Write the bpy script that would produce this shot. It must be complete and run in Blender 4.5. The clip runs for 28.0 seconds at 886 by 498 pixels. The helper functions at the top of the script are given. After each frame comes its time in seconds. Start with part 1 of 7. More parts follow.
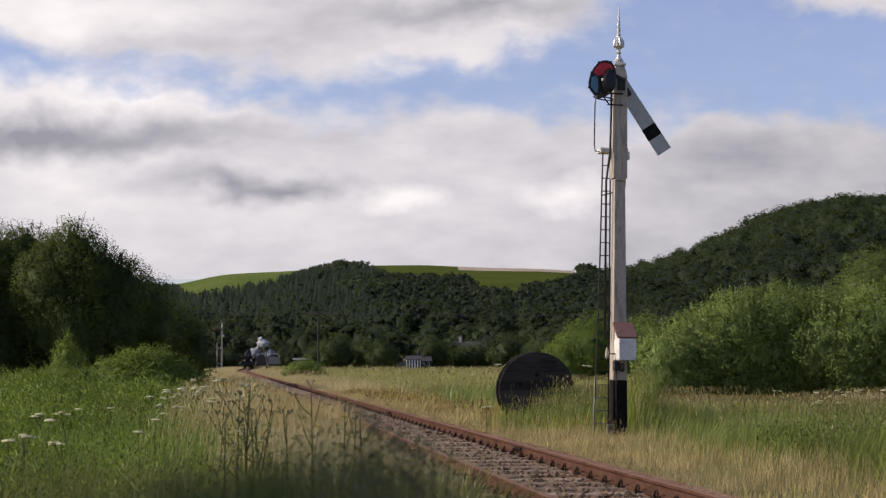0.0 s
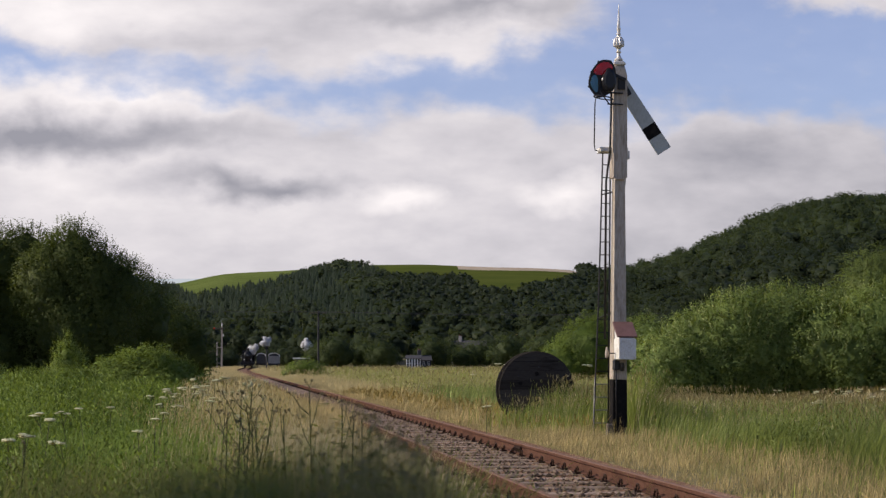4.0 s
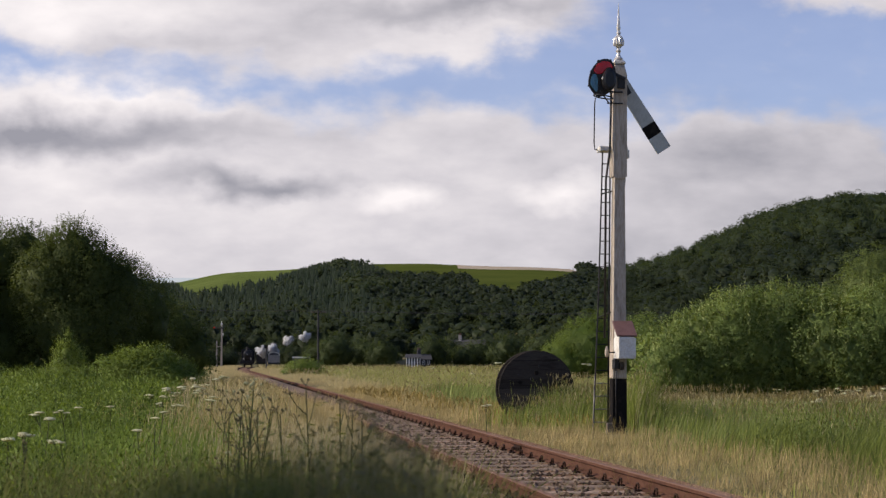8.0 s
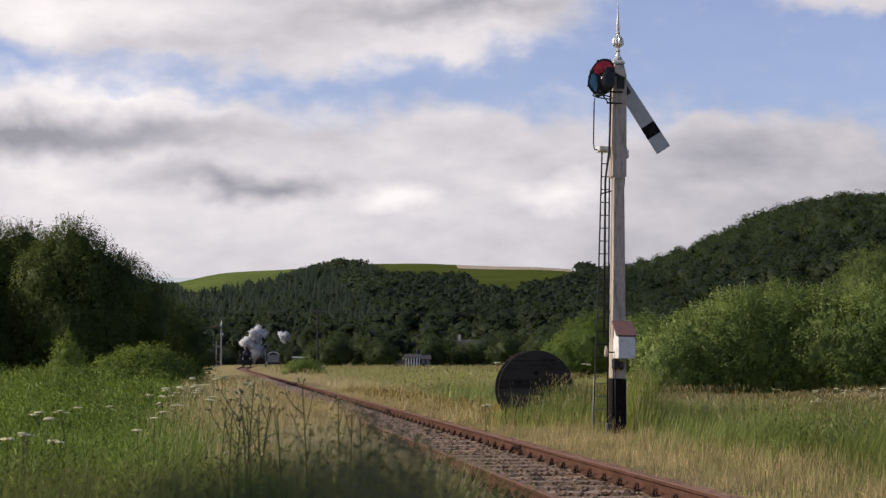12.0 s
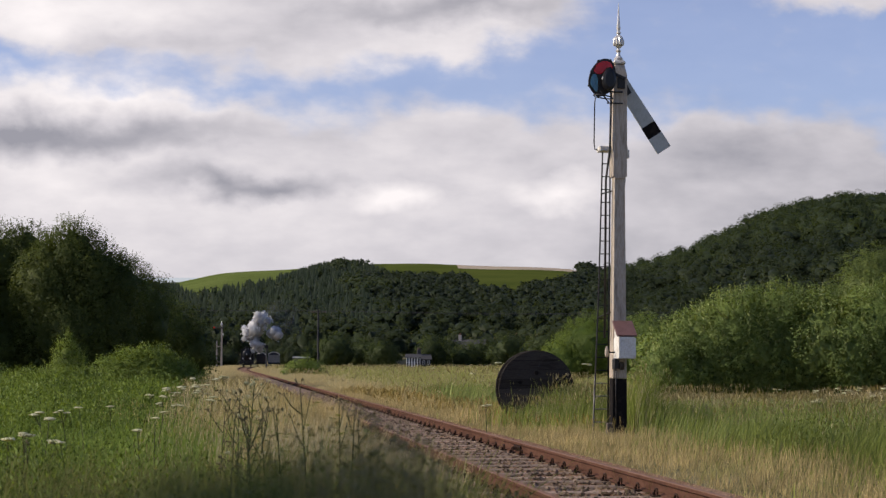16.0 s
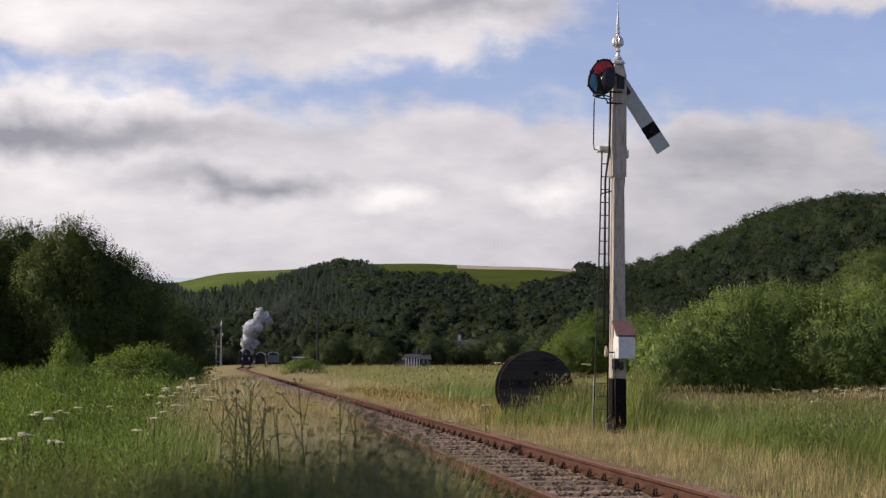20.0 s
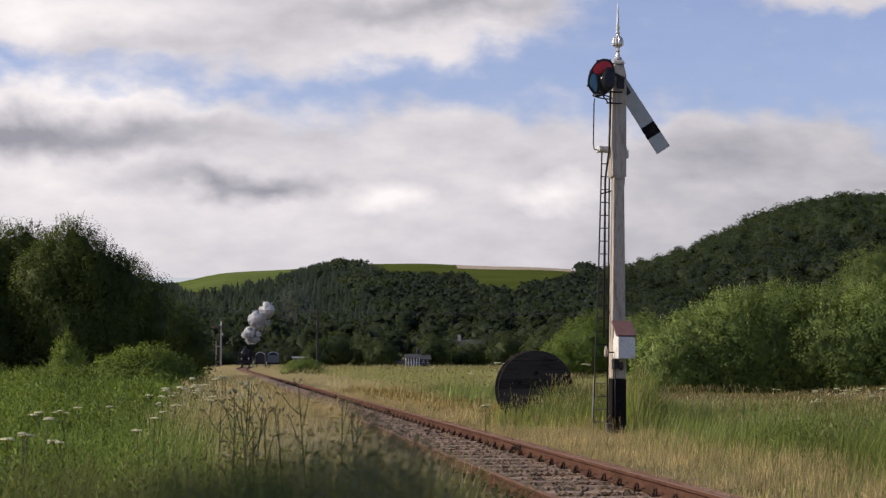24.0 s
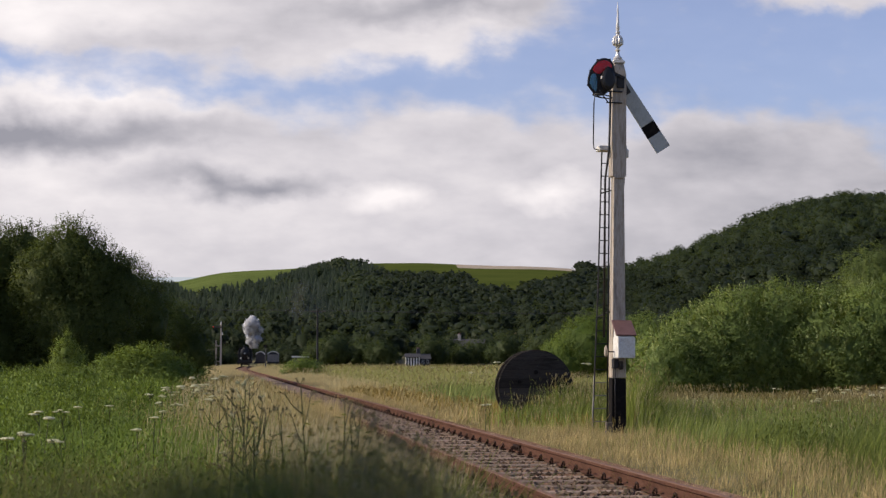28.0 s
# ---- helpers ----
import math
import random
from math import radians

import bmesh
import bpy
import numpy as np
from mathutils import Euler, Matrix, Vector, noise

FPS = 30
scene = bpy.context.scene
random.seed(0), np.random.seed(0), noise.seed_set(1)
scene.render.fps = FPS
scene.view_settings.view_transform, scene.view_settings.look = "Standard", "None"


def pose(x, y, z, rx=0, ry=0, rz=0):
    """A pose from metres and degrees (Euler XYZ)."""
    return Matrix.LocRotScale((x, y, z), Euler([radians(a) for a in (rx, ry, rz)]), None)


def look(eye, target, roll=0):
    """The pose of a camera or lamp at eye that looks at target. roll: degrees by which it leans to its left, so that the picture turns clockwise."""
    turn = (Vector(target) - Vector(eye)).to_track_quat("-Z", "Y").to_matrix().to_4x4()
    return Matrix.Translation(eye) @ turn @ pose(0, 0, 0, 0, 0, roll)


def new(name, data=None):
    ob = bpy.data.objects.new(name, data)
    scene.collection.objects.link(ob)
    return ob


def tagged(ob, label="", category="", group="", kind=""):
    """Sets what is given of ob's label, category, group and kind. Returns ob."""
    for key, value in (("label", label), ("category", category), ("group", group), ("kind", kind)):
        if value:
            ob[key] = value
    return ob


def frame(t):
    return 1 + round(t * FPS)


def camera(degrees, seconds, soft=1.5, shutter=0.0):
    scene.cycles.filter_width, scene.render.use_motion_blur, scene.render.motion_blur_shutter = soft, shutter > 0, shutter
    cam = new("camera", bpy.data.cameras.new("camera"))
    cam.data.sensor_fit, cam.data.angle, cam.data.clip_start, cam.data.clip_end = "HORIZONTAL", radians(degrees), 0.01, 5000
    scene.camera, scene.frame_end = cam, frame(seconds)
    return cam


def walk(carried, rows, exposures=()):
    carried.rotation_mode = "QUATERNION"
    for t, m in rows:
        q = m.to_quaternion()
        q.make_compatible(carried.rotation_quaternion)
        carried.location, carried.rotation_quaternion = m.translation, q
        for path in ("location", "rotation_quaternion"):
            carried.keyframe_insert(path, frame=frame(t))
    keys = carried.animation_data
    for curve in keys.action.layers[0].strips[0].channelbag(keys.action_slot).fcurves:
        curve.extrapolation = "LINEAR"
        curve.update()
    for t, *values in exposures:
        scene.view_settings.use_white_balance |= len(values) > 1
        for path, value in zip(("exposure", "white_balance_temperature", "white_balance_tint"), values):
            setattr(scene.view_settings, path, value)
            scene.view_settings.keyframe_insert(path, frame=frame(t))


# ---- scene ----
cam = camera(30, 28.0, soft=1.35)
EYE = (0.0, 0.0, 1.456)
FOC = 784 / math.tan(radians(15))
drift = [(0, 0.5, 2.8), (2, 0.9, 2.1), (3, 1.0, 2.0), (3.5, 0.4, 1.8), (5.5, 0.3, 1.6), (7, 0.1, 1.4), (8, 0.0, 0.1), (10, 0, 0),
         (11, -0.6, 0.4), (12.5, -1.0, -0.5), (14.5, -0.8, -1.0), (15.5, 0, -0.2), (17, 0, 0), (18, -1, 0), (20, -1, 0), (21, -0.5, 0),
         (21.5, -1, -0.3), (23.5, -1.2, 0.4), (24, -1.2, 0), (25, -1.3, -0.9), (26, -2, -2.3), (27, -1.3, -2.7), (28, -1.3, -1)]
# a tripod that creeps by hundredths of a degree
walk(cam, [(t, pose(*EYE, 90 + 3.871 + math.degrees(b / FOC), 0, math.degrees(a / FOC))) for t, a, b in drift],
     exposures=[(0, 0.0, 6680, 14), (28, 0.0, 6680, 14)])
cam.data.dof.use_dof = True
cam.data.dof.focus_distance = 36.0
cam.data.dof.aperture_fstop = 6.0

# ---- light ----
SUN_FROM = Vector((-0.85, -0.06, 0.56)).normalized()
world = bpy.data.worlds.new("world")
scene.world = world
world.use_nodes = True
wt = world.node_tree
sky = wt.nodes.new("ShaderNodeTexSky")
sky.sky_type, sky.sun_disc = "NISHITA", False
sky.sun_elevation = math.asin(SUN_FROM.z)
sky.sun_rotation = math.atan2(SUN_FROM.x, SUN_FROM.y)
sky.air_density, sky.dust_density, sky.ozone_density = 1.0, 0.5, 3.5
bg = wt.nodes["Background"]
hue = wt.nodes.new("ShaderNodeMix")
hue.data_type, hue.blend_type = "RGBA", "MULTIPLY"
hue.inputs[0].default_value = 1.0
hue.inputs[7].default_value = (1.04, 0.95, 1.10, 1)
wt.links.new(sky.outputs[0], hue.inputs[6])
wt.links.new(hue.outputs[2], bg.inputs[0])
bg.inputs[1].default_value = 0.125
sun = new("sun", bpy.data.lights.new("sun", "SUN"))
sun.data.energy, sun.data.angle, sun.data.color = 4.35, radians(0.6), (1.0, 0.93, 0.78)
sun.matrix_world = look(SUN_FROM * 100, (0, 0, 0))


# ---- mesh helpers ----
def soup(name, verts, faces, mats, smooth=False, mat_ids=None, normals=None):
    """A mesh from arrays: verts (n,3), faces (m,3 or 4), and soft normals for foliage."""
    me = bpy.data.meshes.new(name)
    verts = np.asarray(verts, dtype=np.float32)
    faces = np.asarray(faces, dtype=np.int32)
    k = faces.shape[1]
    me.vertices.add(len(verts))
    me.vertices.foreach_set("co", verts.ravel())
    me.loops.add(faces.size)
    me.loops.foreach_set("vertex_index", faces.ravel())
    me.polygons.add(len(faces))
    me.polygons.foreach_set("loop_start", np.arange(0, faces.size, k, dtype=np.int32))
    me.polygons.foreach_set("loop_total", np.full(len(faces), k, dtype=np.int32))
    for m in mats if isinstance(mats, (list, tuple)) else [mats]:
        me.materials.append(m)
    if mat_ids is not None:
        me.polygons.foreach_set("material_index", np.asarray(mat_ids, dtype=np.int32))
    me.update(calc_edges=True)
    me.polygons.foreach_set("use_smooth", np.full(len(faces), smooth or normals is not None, dtype=bool))
    if normals is not None:
        me.normals_split_custom_set_from_vertices(normals)
    return me


def part(name, bm, material, parent=None, label="", smooth=False):
    """Links a bmesh as one mesh object under a thing or part."""
    me = bpy.data.meshes.new(name)
    bm.normal_update()
    bm.to_mesh(me)
    bm.free()
    me.materials.append(material)
    if smooth:
        me.polygons.foreach_set("use_smooth", np.full(len(me.polygons), True, dtype=bool))
    ob = new(name, me)
    if parent is not None:
        ob.parent = parent
    if label:
        tagged(ob, label)
    return ob


def piece(name, me, parent, m=None, label=""):
    """Links a mesh (may be shared) as a child object."""
    ob = new(name, me)
    ob.parent = parent
    if m is not None:
        ob.matrix_basis = m
    if label:
        tagged(ob, label)
    return ob


def thing(name, m, label, category, group="", kind=""):
    ob = new(name)
    ob.empty_display_size = 0.2
    ob.matrix_basis = m
    return tagged(ob, label, category, group, kind)


def box(bm, x0, x1, y0, y1, z0, z1, bev=0.0, m=None):
    r = bmesh.ops.create_cube(bm, size=1)
    vs = r["verts"]
    for v in vs:
        v.co = Vector((x0 + (v.co.x + .5) * (x1 - x0), y0 + (v.co.y + .5) * (y1 - y0), z0 + (v.co.z + .5) * (z1 - z0)))
    if bev:
        es = list({e for v in vs for e in v.link_edges})
        out = bmesh.ops.bevel(bm, geom=es, offset=bev, segments=1, affect="EDGES", profile=0.5)
        vs = out["verts"]
        vs = list({v for f in out["faces"] for v in f.verts})
    if m is not None:
        bmesh.ops.transform(bm, matrix=m, verts=list({v for v in vs if v.is_valid}))
    return bm


def tube(bm, pts, r, seg=8, caps=True):
    """A round bar along points; r is one radius or one for each point."""
    pts = [Vector(p) for p in pts]
    rr = r if isinstance(r, (list, tuple)) else [r] * len(pts)
    rings = []
    for i, p in enumerate(pts):
        d = (pts[min(i + 1, len(pts) - 1)] - pts[max(i - 1, 0)]).normalized()
        q = d.to_track_quat("Z", "Y")
        rings.append([bm.verts.new(p + q @ Vector((math.cos(a) * rr[i], math.sin(a) * rr[i], 0)))
                      for a in [2 * math.pi * k / seg for k in range(seg)]])
    for a, b in zip(rings, rings[1:]):
        for k in range(seg):
            bm.faces.new((a[k], a[(k + 1) % seg], b[(k + 1) % seg], b[k]))
    if caps:
        bm.faces.new(rings[0][::-1])
        bm.faces.new(rings[-1])
    return bm


def lathe(bm, prof, seg=16, flute=None):
    """Turns a profile of (radius, height) about z."""
    rings = []
    for r, z in prof:
        ring = []
        for k in range(seg):
            a = 2 * math.pi * k / seg
            f = 1.0 if flute is None or not flute[0] < z < flute[1] else 1.0 - 0.2 * (k % 2)
            ring.append(bm.verts.new((r * f * math.cos(a), r * f * math.sin(a), z)))
        rings.append(ring)
    for a, b in zip(rings, rings[1:]):
        for k in range(seg):
            bm.faces.new((a[k], a[(k + 1) % seg], b[(k + 1) % seg], b[k]))
    bm.faces.new(rings[0][::-1])
    bm.faces.new(rings[-1])
    return bm


# ---- materials ----
def mat(name, rough=0.6, metal=0.0):
    m = bpy.data.materials.new(name)
    m.use_nodes = True
    b = m.node_tree.nodes["Principled BSDF"]
    b.inputs["Roughness"].default_value = rough
    b.inputs["Metallic"].default_value = metal
    b.inputs["Specular IOR Level"].default_value = 0.35
    return m, m.node_tree, b


def noise_ramp(nt, scale, stops, detail=5.0, vec=None, rough=0.6, stretch=None):
    co = nt.nodes.new("ShaderNodeTexCoord")
    n = nt.nodes.new("ShaderNodeTexNoise")
    n.inputs["Scale"].default_value, n.inputs["Detail"].default_value, n.inputs["Roughness"].default_value = scale, detail, rough
    src = co.outputs["Object"] if vec is None else vec
    if stretch:
        mp = nt.nodes.new("ShaderNodeMapping")
        mp.inputs["Scale"].default_value = stretch
        nt.links.new(src, mp.inputs[0])
        src = mp.outputs[0]
    nt.links.new(src, n.inputs["Vector"])
    r = nt.nodes.new("ShaderNodeValToRGB")
    els = r.color_ramp.elements
    while len(els) < len(stops):
        els.new(0.5)
    for e, (p, c) in zip(els, stops):
        e.position, e.color = p, (*c, 1)
    nt.links.new(n.outputs["Fac"], r.inputs[0])
    return r.outputs[0], n.outputs["Fac"]


def mix(nt, a, b, fac, mode="MIX"):
    n = nt.nodes.new("ShaderNodeMix")
    n.data_type, n.blend_type = "RGBA", mode
    for sock, v in ((n.inputs[0], fac), (n.inputs[6], a), (n.inputs[7], b)):
        if isinstance(v, bpy.types.NodeSocket):
            nt.links.new(v, sock)
        elif isinstance(v, tuple):
            sock.default_value = (*v, 1)
        else:
            sock.default_value = v
    return n.outputs[2]


def bump(nt, b, height, strength=0.3, dist=0.02):
    n = nt.nodes.new("ShaderNodeBump")
    n.inputs["Strength"].default_value, n.inputs["Distance"].default_value = strength, dist
    nt.links.new(height, n.inputs["Height"])
    nt.links.new(n.outputs[0], b.inputs["Normal"])


def painted(name, a, b_, c, scale=6.0, rough=0.55, metal=0.0, stretch=None, bs=0.2, island=0.0):
    """Two-scale paint, timber or metal: a is the worn tone, b_ the main one, c the stain."""
    m, nt, b = mat(name, rough, metal)
    col, fac = noise_ramp(nt, scale, [(0.32, a), (0.5, b_), (0.75, b_)], stretch=stretch)
    col2, fac2 = noise_ramp(nt, scale * 7, [(0.35, c), (0.55, (1, 1, 1))], stretch=stretch)
    col = mix(nt, col, col2, 0.55, "MULTIPLY")
    if island:
        oi = nt.nodes.new("ShaderNodeObjectInfo")
        mr = nt.nodes.new("ShaderNodeMapRange")
        mr.inputs[3].default_value, mr.inputs[4].default_value = 1 - island, 1 + island
        nt.links.new(oi.outputs["Random"], mr.inputs[0])
        col = mix(nt, col, mr.outputs[0], 1.0, "MULTIPLY")
    nt.links.new(col, b.inputs["Base Color"])
    bump(nt, b, fac2, bs, 0.01)
    return m


def leafy(name, dark, light, trans=0.35, patch=0.25, gold=None, rough=0.55, deep=0.72):
    """Leaves and grass: colour by piece and by patch, some light let through."""
    m, nt, b = mat(name, rough)
    b.inputs["Specular IOR Level"].default_value = 0.15
    geo = nt.nodes.new("ShaderNodeNewGeometry")
    ramp = nt.nodes.new("ShaderNodeValToRGB")
    els = ramp.color_ramp.elements
    els[0].color, els[1].color = (*dark, 1), (*light, 1)
    nt.links.new(geo.outputs["Random Per Island"], ramp.inputs[0])
    col = ramp.outputs[0]
    pc, _ = noise_ramp(nt, patch, [(0.35, (deep, deep * 1.04, deep * 0.72)), (0.65, (1.25, 1.2, 0.86))], detail=3)
    col = mix(nt, col, pc, 1.0, "MULTIPLY")
    if gold:
        gcol, gf = noise_ramp(nt, gold[1], [(gold[2], (0, 0, 0)), (gold[2] + 0.16, (1, 1, 1))], detail=4)
        g2 = nt.nodes.new("ShaderNodeMath")
        g2.operation = "MULTIPLY"
        nt.links.new(gcol, g2.inputs[0])
        g2.inputs[1].default_value = gold[3]
        col = mix(nt, col, gold[0], g2.outputs[0])
    nt.links.new(col, b.inputs["Base Color"])
    tr = nt.nodes.new("ShaderNodeBsdfTranslucent")
    tc = mix(nt, col, (1.15, 1.1, 0.55), 1.0, "MULTIPLY")
    nt.links.new(tc, tr.inputs[0])
    ms = nt.nodes.new("ShaderNodeMixShader")
    ms.inputs[0].default_value = trans
    nt.links.new(b.outputs[0], ms.inputs[1])
    nt.links.new(tr.outputs[0], ms.inputs[2])
    nt.links.new(ms.outputs[0], nt.nodes["Material Output"].inputs[0])
    return m


M_WHITE = painted("weathered_white_paint", (0.24, 0.19, 0.135), (0.47, 0.40, 0.315), (0.55, 0.44, 0.32), 3.0, 0.6, stretch=(3, 3, 0.35))
M_ARM = painted("grey_white_arm_paint", (0.36, 0.36, 0.31), (0.47, 0.475, 0.43), (0.75, 0.72, 0.66), 4.0, 0.5)
M_CREAM = painted("cream_paint", (0.55, 0.5, 0.42), (0.74, 0.72, 0.66), (0.7, 0.62, 0.5), 5.0, 0.5)
M_BLACK = painted("black_paint", (0.032, 0.026, 0.022), (0.014, 0.012, 0.011), (0.6, 0.5, 0.4), 6.0, 0.75)
M_IRON = painted("black_iron", (0.04, 0.03, 0.025), (0.018, 0.017, 0.017), (0.6, 0.45, 0.35), 12.0, 0.5)
M_SILVER = painted("grey_metal_paint", (0.5, 0.46, 0.38), (0.68, 0.66, 0.62), (0.6, 0.5, 0.35), 10.0, 0.35, 0.35)
M_ROOFRED = painted("dull_maroon_paint", (0.13, 0.07, 0.06), (0.16, 0.085, 0.075), (0.7, 0.6, 0.55), 5.0, 0.6)
M_RUST = painted("rusty_steel", (0.070, 0.035, 0.023), (0.108, 0.054, 0.036), (0.55, 0.42, 0.35), 4.0, 0.85, 0.0, stretch=(1, 0.3, 1))
M_RAILTOP = painted("worn_rail_head", (0.16, 0.086, 0.060), (0.21, 0.124, 0.088), (0.7, 0.6, 0.55), 4.0, 0.75, 0.0)
M_CLIP = painted("dark_rusty_iron", (0.05, 0.028, 0.018), (0.035, 0.022, 0.016), (0.6, 0.4, 0.3), 20.0, 0.7, 0.2, island=0.3)
M_SLEEPER = painted("weathered_sleeper_timber", (0.19, 0.138, 0.102), (0.30, 0.222, 0.168), (0.5, 0.45, 0.4), 4.0, 0.85, stretch=(0.5, 5, 5), island=0.25)
M_FARSLEEPER = painted("rust_stained_sleeper_timber", (0.17, 0.10, 0.07), (0.27, 0.165, 0.115), (0.6, 0.5, 0.45), 2.0, 0.9)
M_DRUM = painted("tarred_timber", (0.034, 0.028, 0.022), (0.064, 0.054, 0.044), (0.5, 0.45, 0.42), 4.0, 0.7, stretch=(0.4, 4, 4), island=0.35)
for _m in (M_SLEEPER, M_FARSLEEPER, M_BLACK, M_RUST, M_RAILTOP, M_CLIP, M_DRUM):
    _m.node_tree.nodes["Principled BSDF"].inputs["Specular IOR Level"].default_value = 0.05
M_BARK = painted("bark", (0.07, 0.055, 0.04), (0.11, 0.09, 0.07), (0.5, 0.45, 0.4), 8.0, 0.9, stretch=(4, 4, 0.8))
M_STONE = painted("grey_stone_wall", (0.2, 0.19, 0.17), (0.28, 0.26, 0.24), (0.6, 0.58, 0.55), 2.0, 0.85)
M_SLATE = painted("dark_slate", (0.036, 0.035, 0.037), (0.054, 0.052, 0.054), (0.7, 0.7, 0.7), 3.0, 0.8)
M_LOCO = painted("sooty_black_paint", (0.018, 0.016, 0.015), (0.010, 0.010, 0.011), (0.7, 0.6, 0.5), 2.0, 0.38)
M_VAN = painted("brown_vehicle_paint", (0.10, 0.065, 0.05), (0.13, 0.085, 0.065), (0.6, 0.5, 0.5), 2.0, 0.6)
M_SASH = painted("white_window_paint", (0.7, 0.7, 0.68), (0.82, 0.82, 0.8), (0.8, 0.8, 0.78), 4.0, 0.5)
M_PALEROOF = painted("pale_grey_roof", (0.30, 0.30, 0.31), (0.42, 0.42, 0.43), (0.7, 0.7, 0.7), 1.5, 0.5)


def glass(name, col, tint=0.75):
    m, nt, b = mat(name, 0.12)
    b.inputs["Base Color"].default_value = (*col, 1)
    b.inputs["Transmission Weight"].default_value = tint
    b.inputs["IOR"].default_value = 1.45
    return m


M_REDGLASS = glass("red_glass", (0.75, 0.03, 0.035), 0.35)
M_BLUEGLASS = glass("blue_green_glass", (0.12, 0.32, 0.45), 0.45)
M_WINDOW, _nt, _b = mat("dark_window_glass", 0.08)
_b.inputs["Base Color"].default_value = (0.02, 0.025, 0.03, 1)
M_LAMPRED, _nt, _b = mat("red_signal_lens", 0.2)
_b.inputs["Base Color"].default_value = (0.7, 0.05, 0.03, 1)
_b.inputs["Emission Color"].default_value = (1.0, 0.12, 0.06, 1)
_b.inputs["Emission Strength"].default_value = 0.08

# ground: soil, straw and short turf
M_GROUND, _nt, _b = mat("meadow_soil", 0.95)
_b.inputs["Specular IOR Level"].default_value = 0.05
_c1, _f1 = noise_ramp(_nt, 0.35, [(0.35, (0.13, 0.13, 0.055)), (0.5, (0.22, 0.19, 0.095)), (0.68, (0.32, 0.26, 0.15))], detail=8)
_c2, _f2 = noise_ramp(_nt, 14.0, [(0.3, (0.6, 0.6, 0.6)), (0.6, (1.1, 1.1, 1.1))], detail=6)
_nt.links.new(mix(_nt, _c1, _c2, 1.0, "MULTIPLY"), _b.inputs["Base Color"])
bump(_nt, _b, _f2, 0.8, 0.05)
M_BALLAST, _nt, _b = mat("ballast_stone", 0.9)
_b.inputs["Specular IOR Level"].default_value = 0.1
_geo = _nt.nodes.new("ShaderNodeNewGeometry")
_r = _nt.nodes.new("ShaderNodeValToRGB")
_r.color_ramp.elements[0].color, _r.color_ramp.elements[1].color = (0.07, 0.05, 0.035, 1), (0.28, 0.22, 0.165, 1)
_nt.links.new(_geo.outputs["Random Per Island"], _r.inputs[0])
_c2, _f2 = noise_ramp(_nt, 1.1, [(0.35, (0.75, 0.66, 0.58)), (0.65, (1.1, 1.08, 1.05))])
_nt.links.new(mix(_nt, _r.outputs[0], _c2, 1.0, "MULTIPLY"), _b.inputs["Base Color"])
M_BED, _nt, _b = mat("ballast_bed", 1.0)
_b.inputs["Specular IOR Level"].default_value = 0.0
_c1, _f1 = noise_ramp(_nt, 16.0, [(0.35, (0.10, 0.060, 0.040)), (0.52, (0.29, 0.182, 0.125)), (0.7, (0.44, 0.30, 0.215))], detail=8, rough=0.75)
_c2, _f2 = noise_ramp(_nt, 0.8, [(0.35, (0.7, 0.62, 0.55)), (0.65, (1.05, 1.05, 1.0))])
_nt.links.new(mix(_nt, _c1, _c2, 1.0, "MULTIPLY"), _b.inputs["Base Color"])
bump(_nt, _b, _f1, 0.2, 0.03)

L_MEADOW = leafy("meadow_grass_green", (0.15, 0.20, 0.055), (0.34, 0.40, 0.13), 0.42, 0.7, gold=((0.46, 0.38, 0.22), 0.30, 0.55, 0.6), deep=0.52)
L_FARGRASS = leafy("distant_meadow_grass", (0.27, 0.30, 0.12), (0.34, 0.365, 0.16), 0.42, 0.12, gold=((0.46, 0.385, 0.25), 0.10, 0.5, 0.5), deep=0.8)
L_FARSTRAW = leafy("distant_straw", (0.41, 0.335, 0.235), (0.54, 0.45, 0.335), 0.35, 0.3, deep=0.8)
L_SORREL = leafy("russet_sorrel", (0.45, 0.345, 0.225), (0.55, 0.435, 0.30), 0.35, 0.6)
L_FRESH = leafy("fresh_green_grass", (0.15, 0.205, 0.07), (0.34, 0.40, 0.19), 0.42, 0.8, deep=0.6)
L_STRAW = leafy("dry_straw_grass", (0.31, 0.235, 0.135), (0.65, 0.525, 0.36), 0.32, 1.1, gold=((0.20, 0.23, 0.07), 0.7, 0.55, 0.75), deep=0.55)
L_LUSH = leafy("lush_left_meadow", (0.135, 0.21, 0.05), (0.24, 0.335, 0.105), 0.45, 0.9, gold=((0.40, 0.36, 0.15), 0.5, 0.62, 0.5))
L_WEED = leafy("rank_weeds", (0.125, 0.16, 0.055), (0.235, 0.27, 0.115), 0.5, 0.8, gold=((0.27, 0.19, 0.115), 0.6, 0.5, 0.5))
L_DARKTREE = leafy("alder_leaves", (0.078, 0.104, 0.040), (0.108, 0.138, 0.053), 0.46, 0.5)
L_BUSH = leafy("willow_leaves", (0.150, 0.212, 0.080), (0.200, 0.260, 0.112), 0.42, 0.5)
L_TIPS = leafy("pale_willow_tips", (0.27, 0.33, 0.18), (0.41, 0.46, 0.29), 0.36, 0.5)
L_ASH = leafy("ash_leaves", (0.112, 0.150, 0.060), (0.150, 0.192, 0.082), 0.40, 0.5)
L_GOLDBUSH = leafy("yellow_green_willow_leaves", (0.118, 0.172, 0.046), (0.175, 0.235, 0.075), 0.40, 0.4)
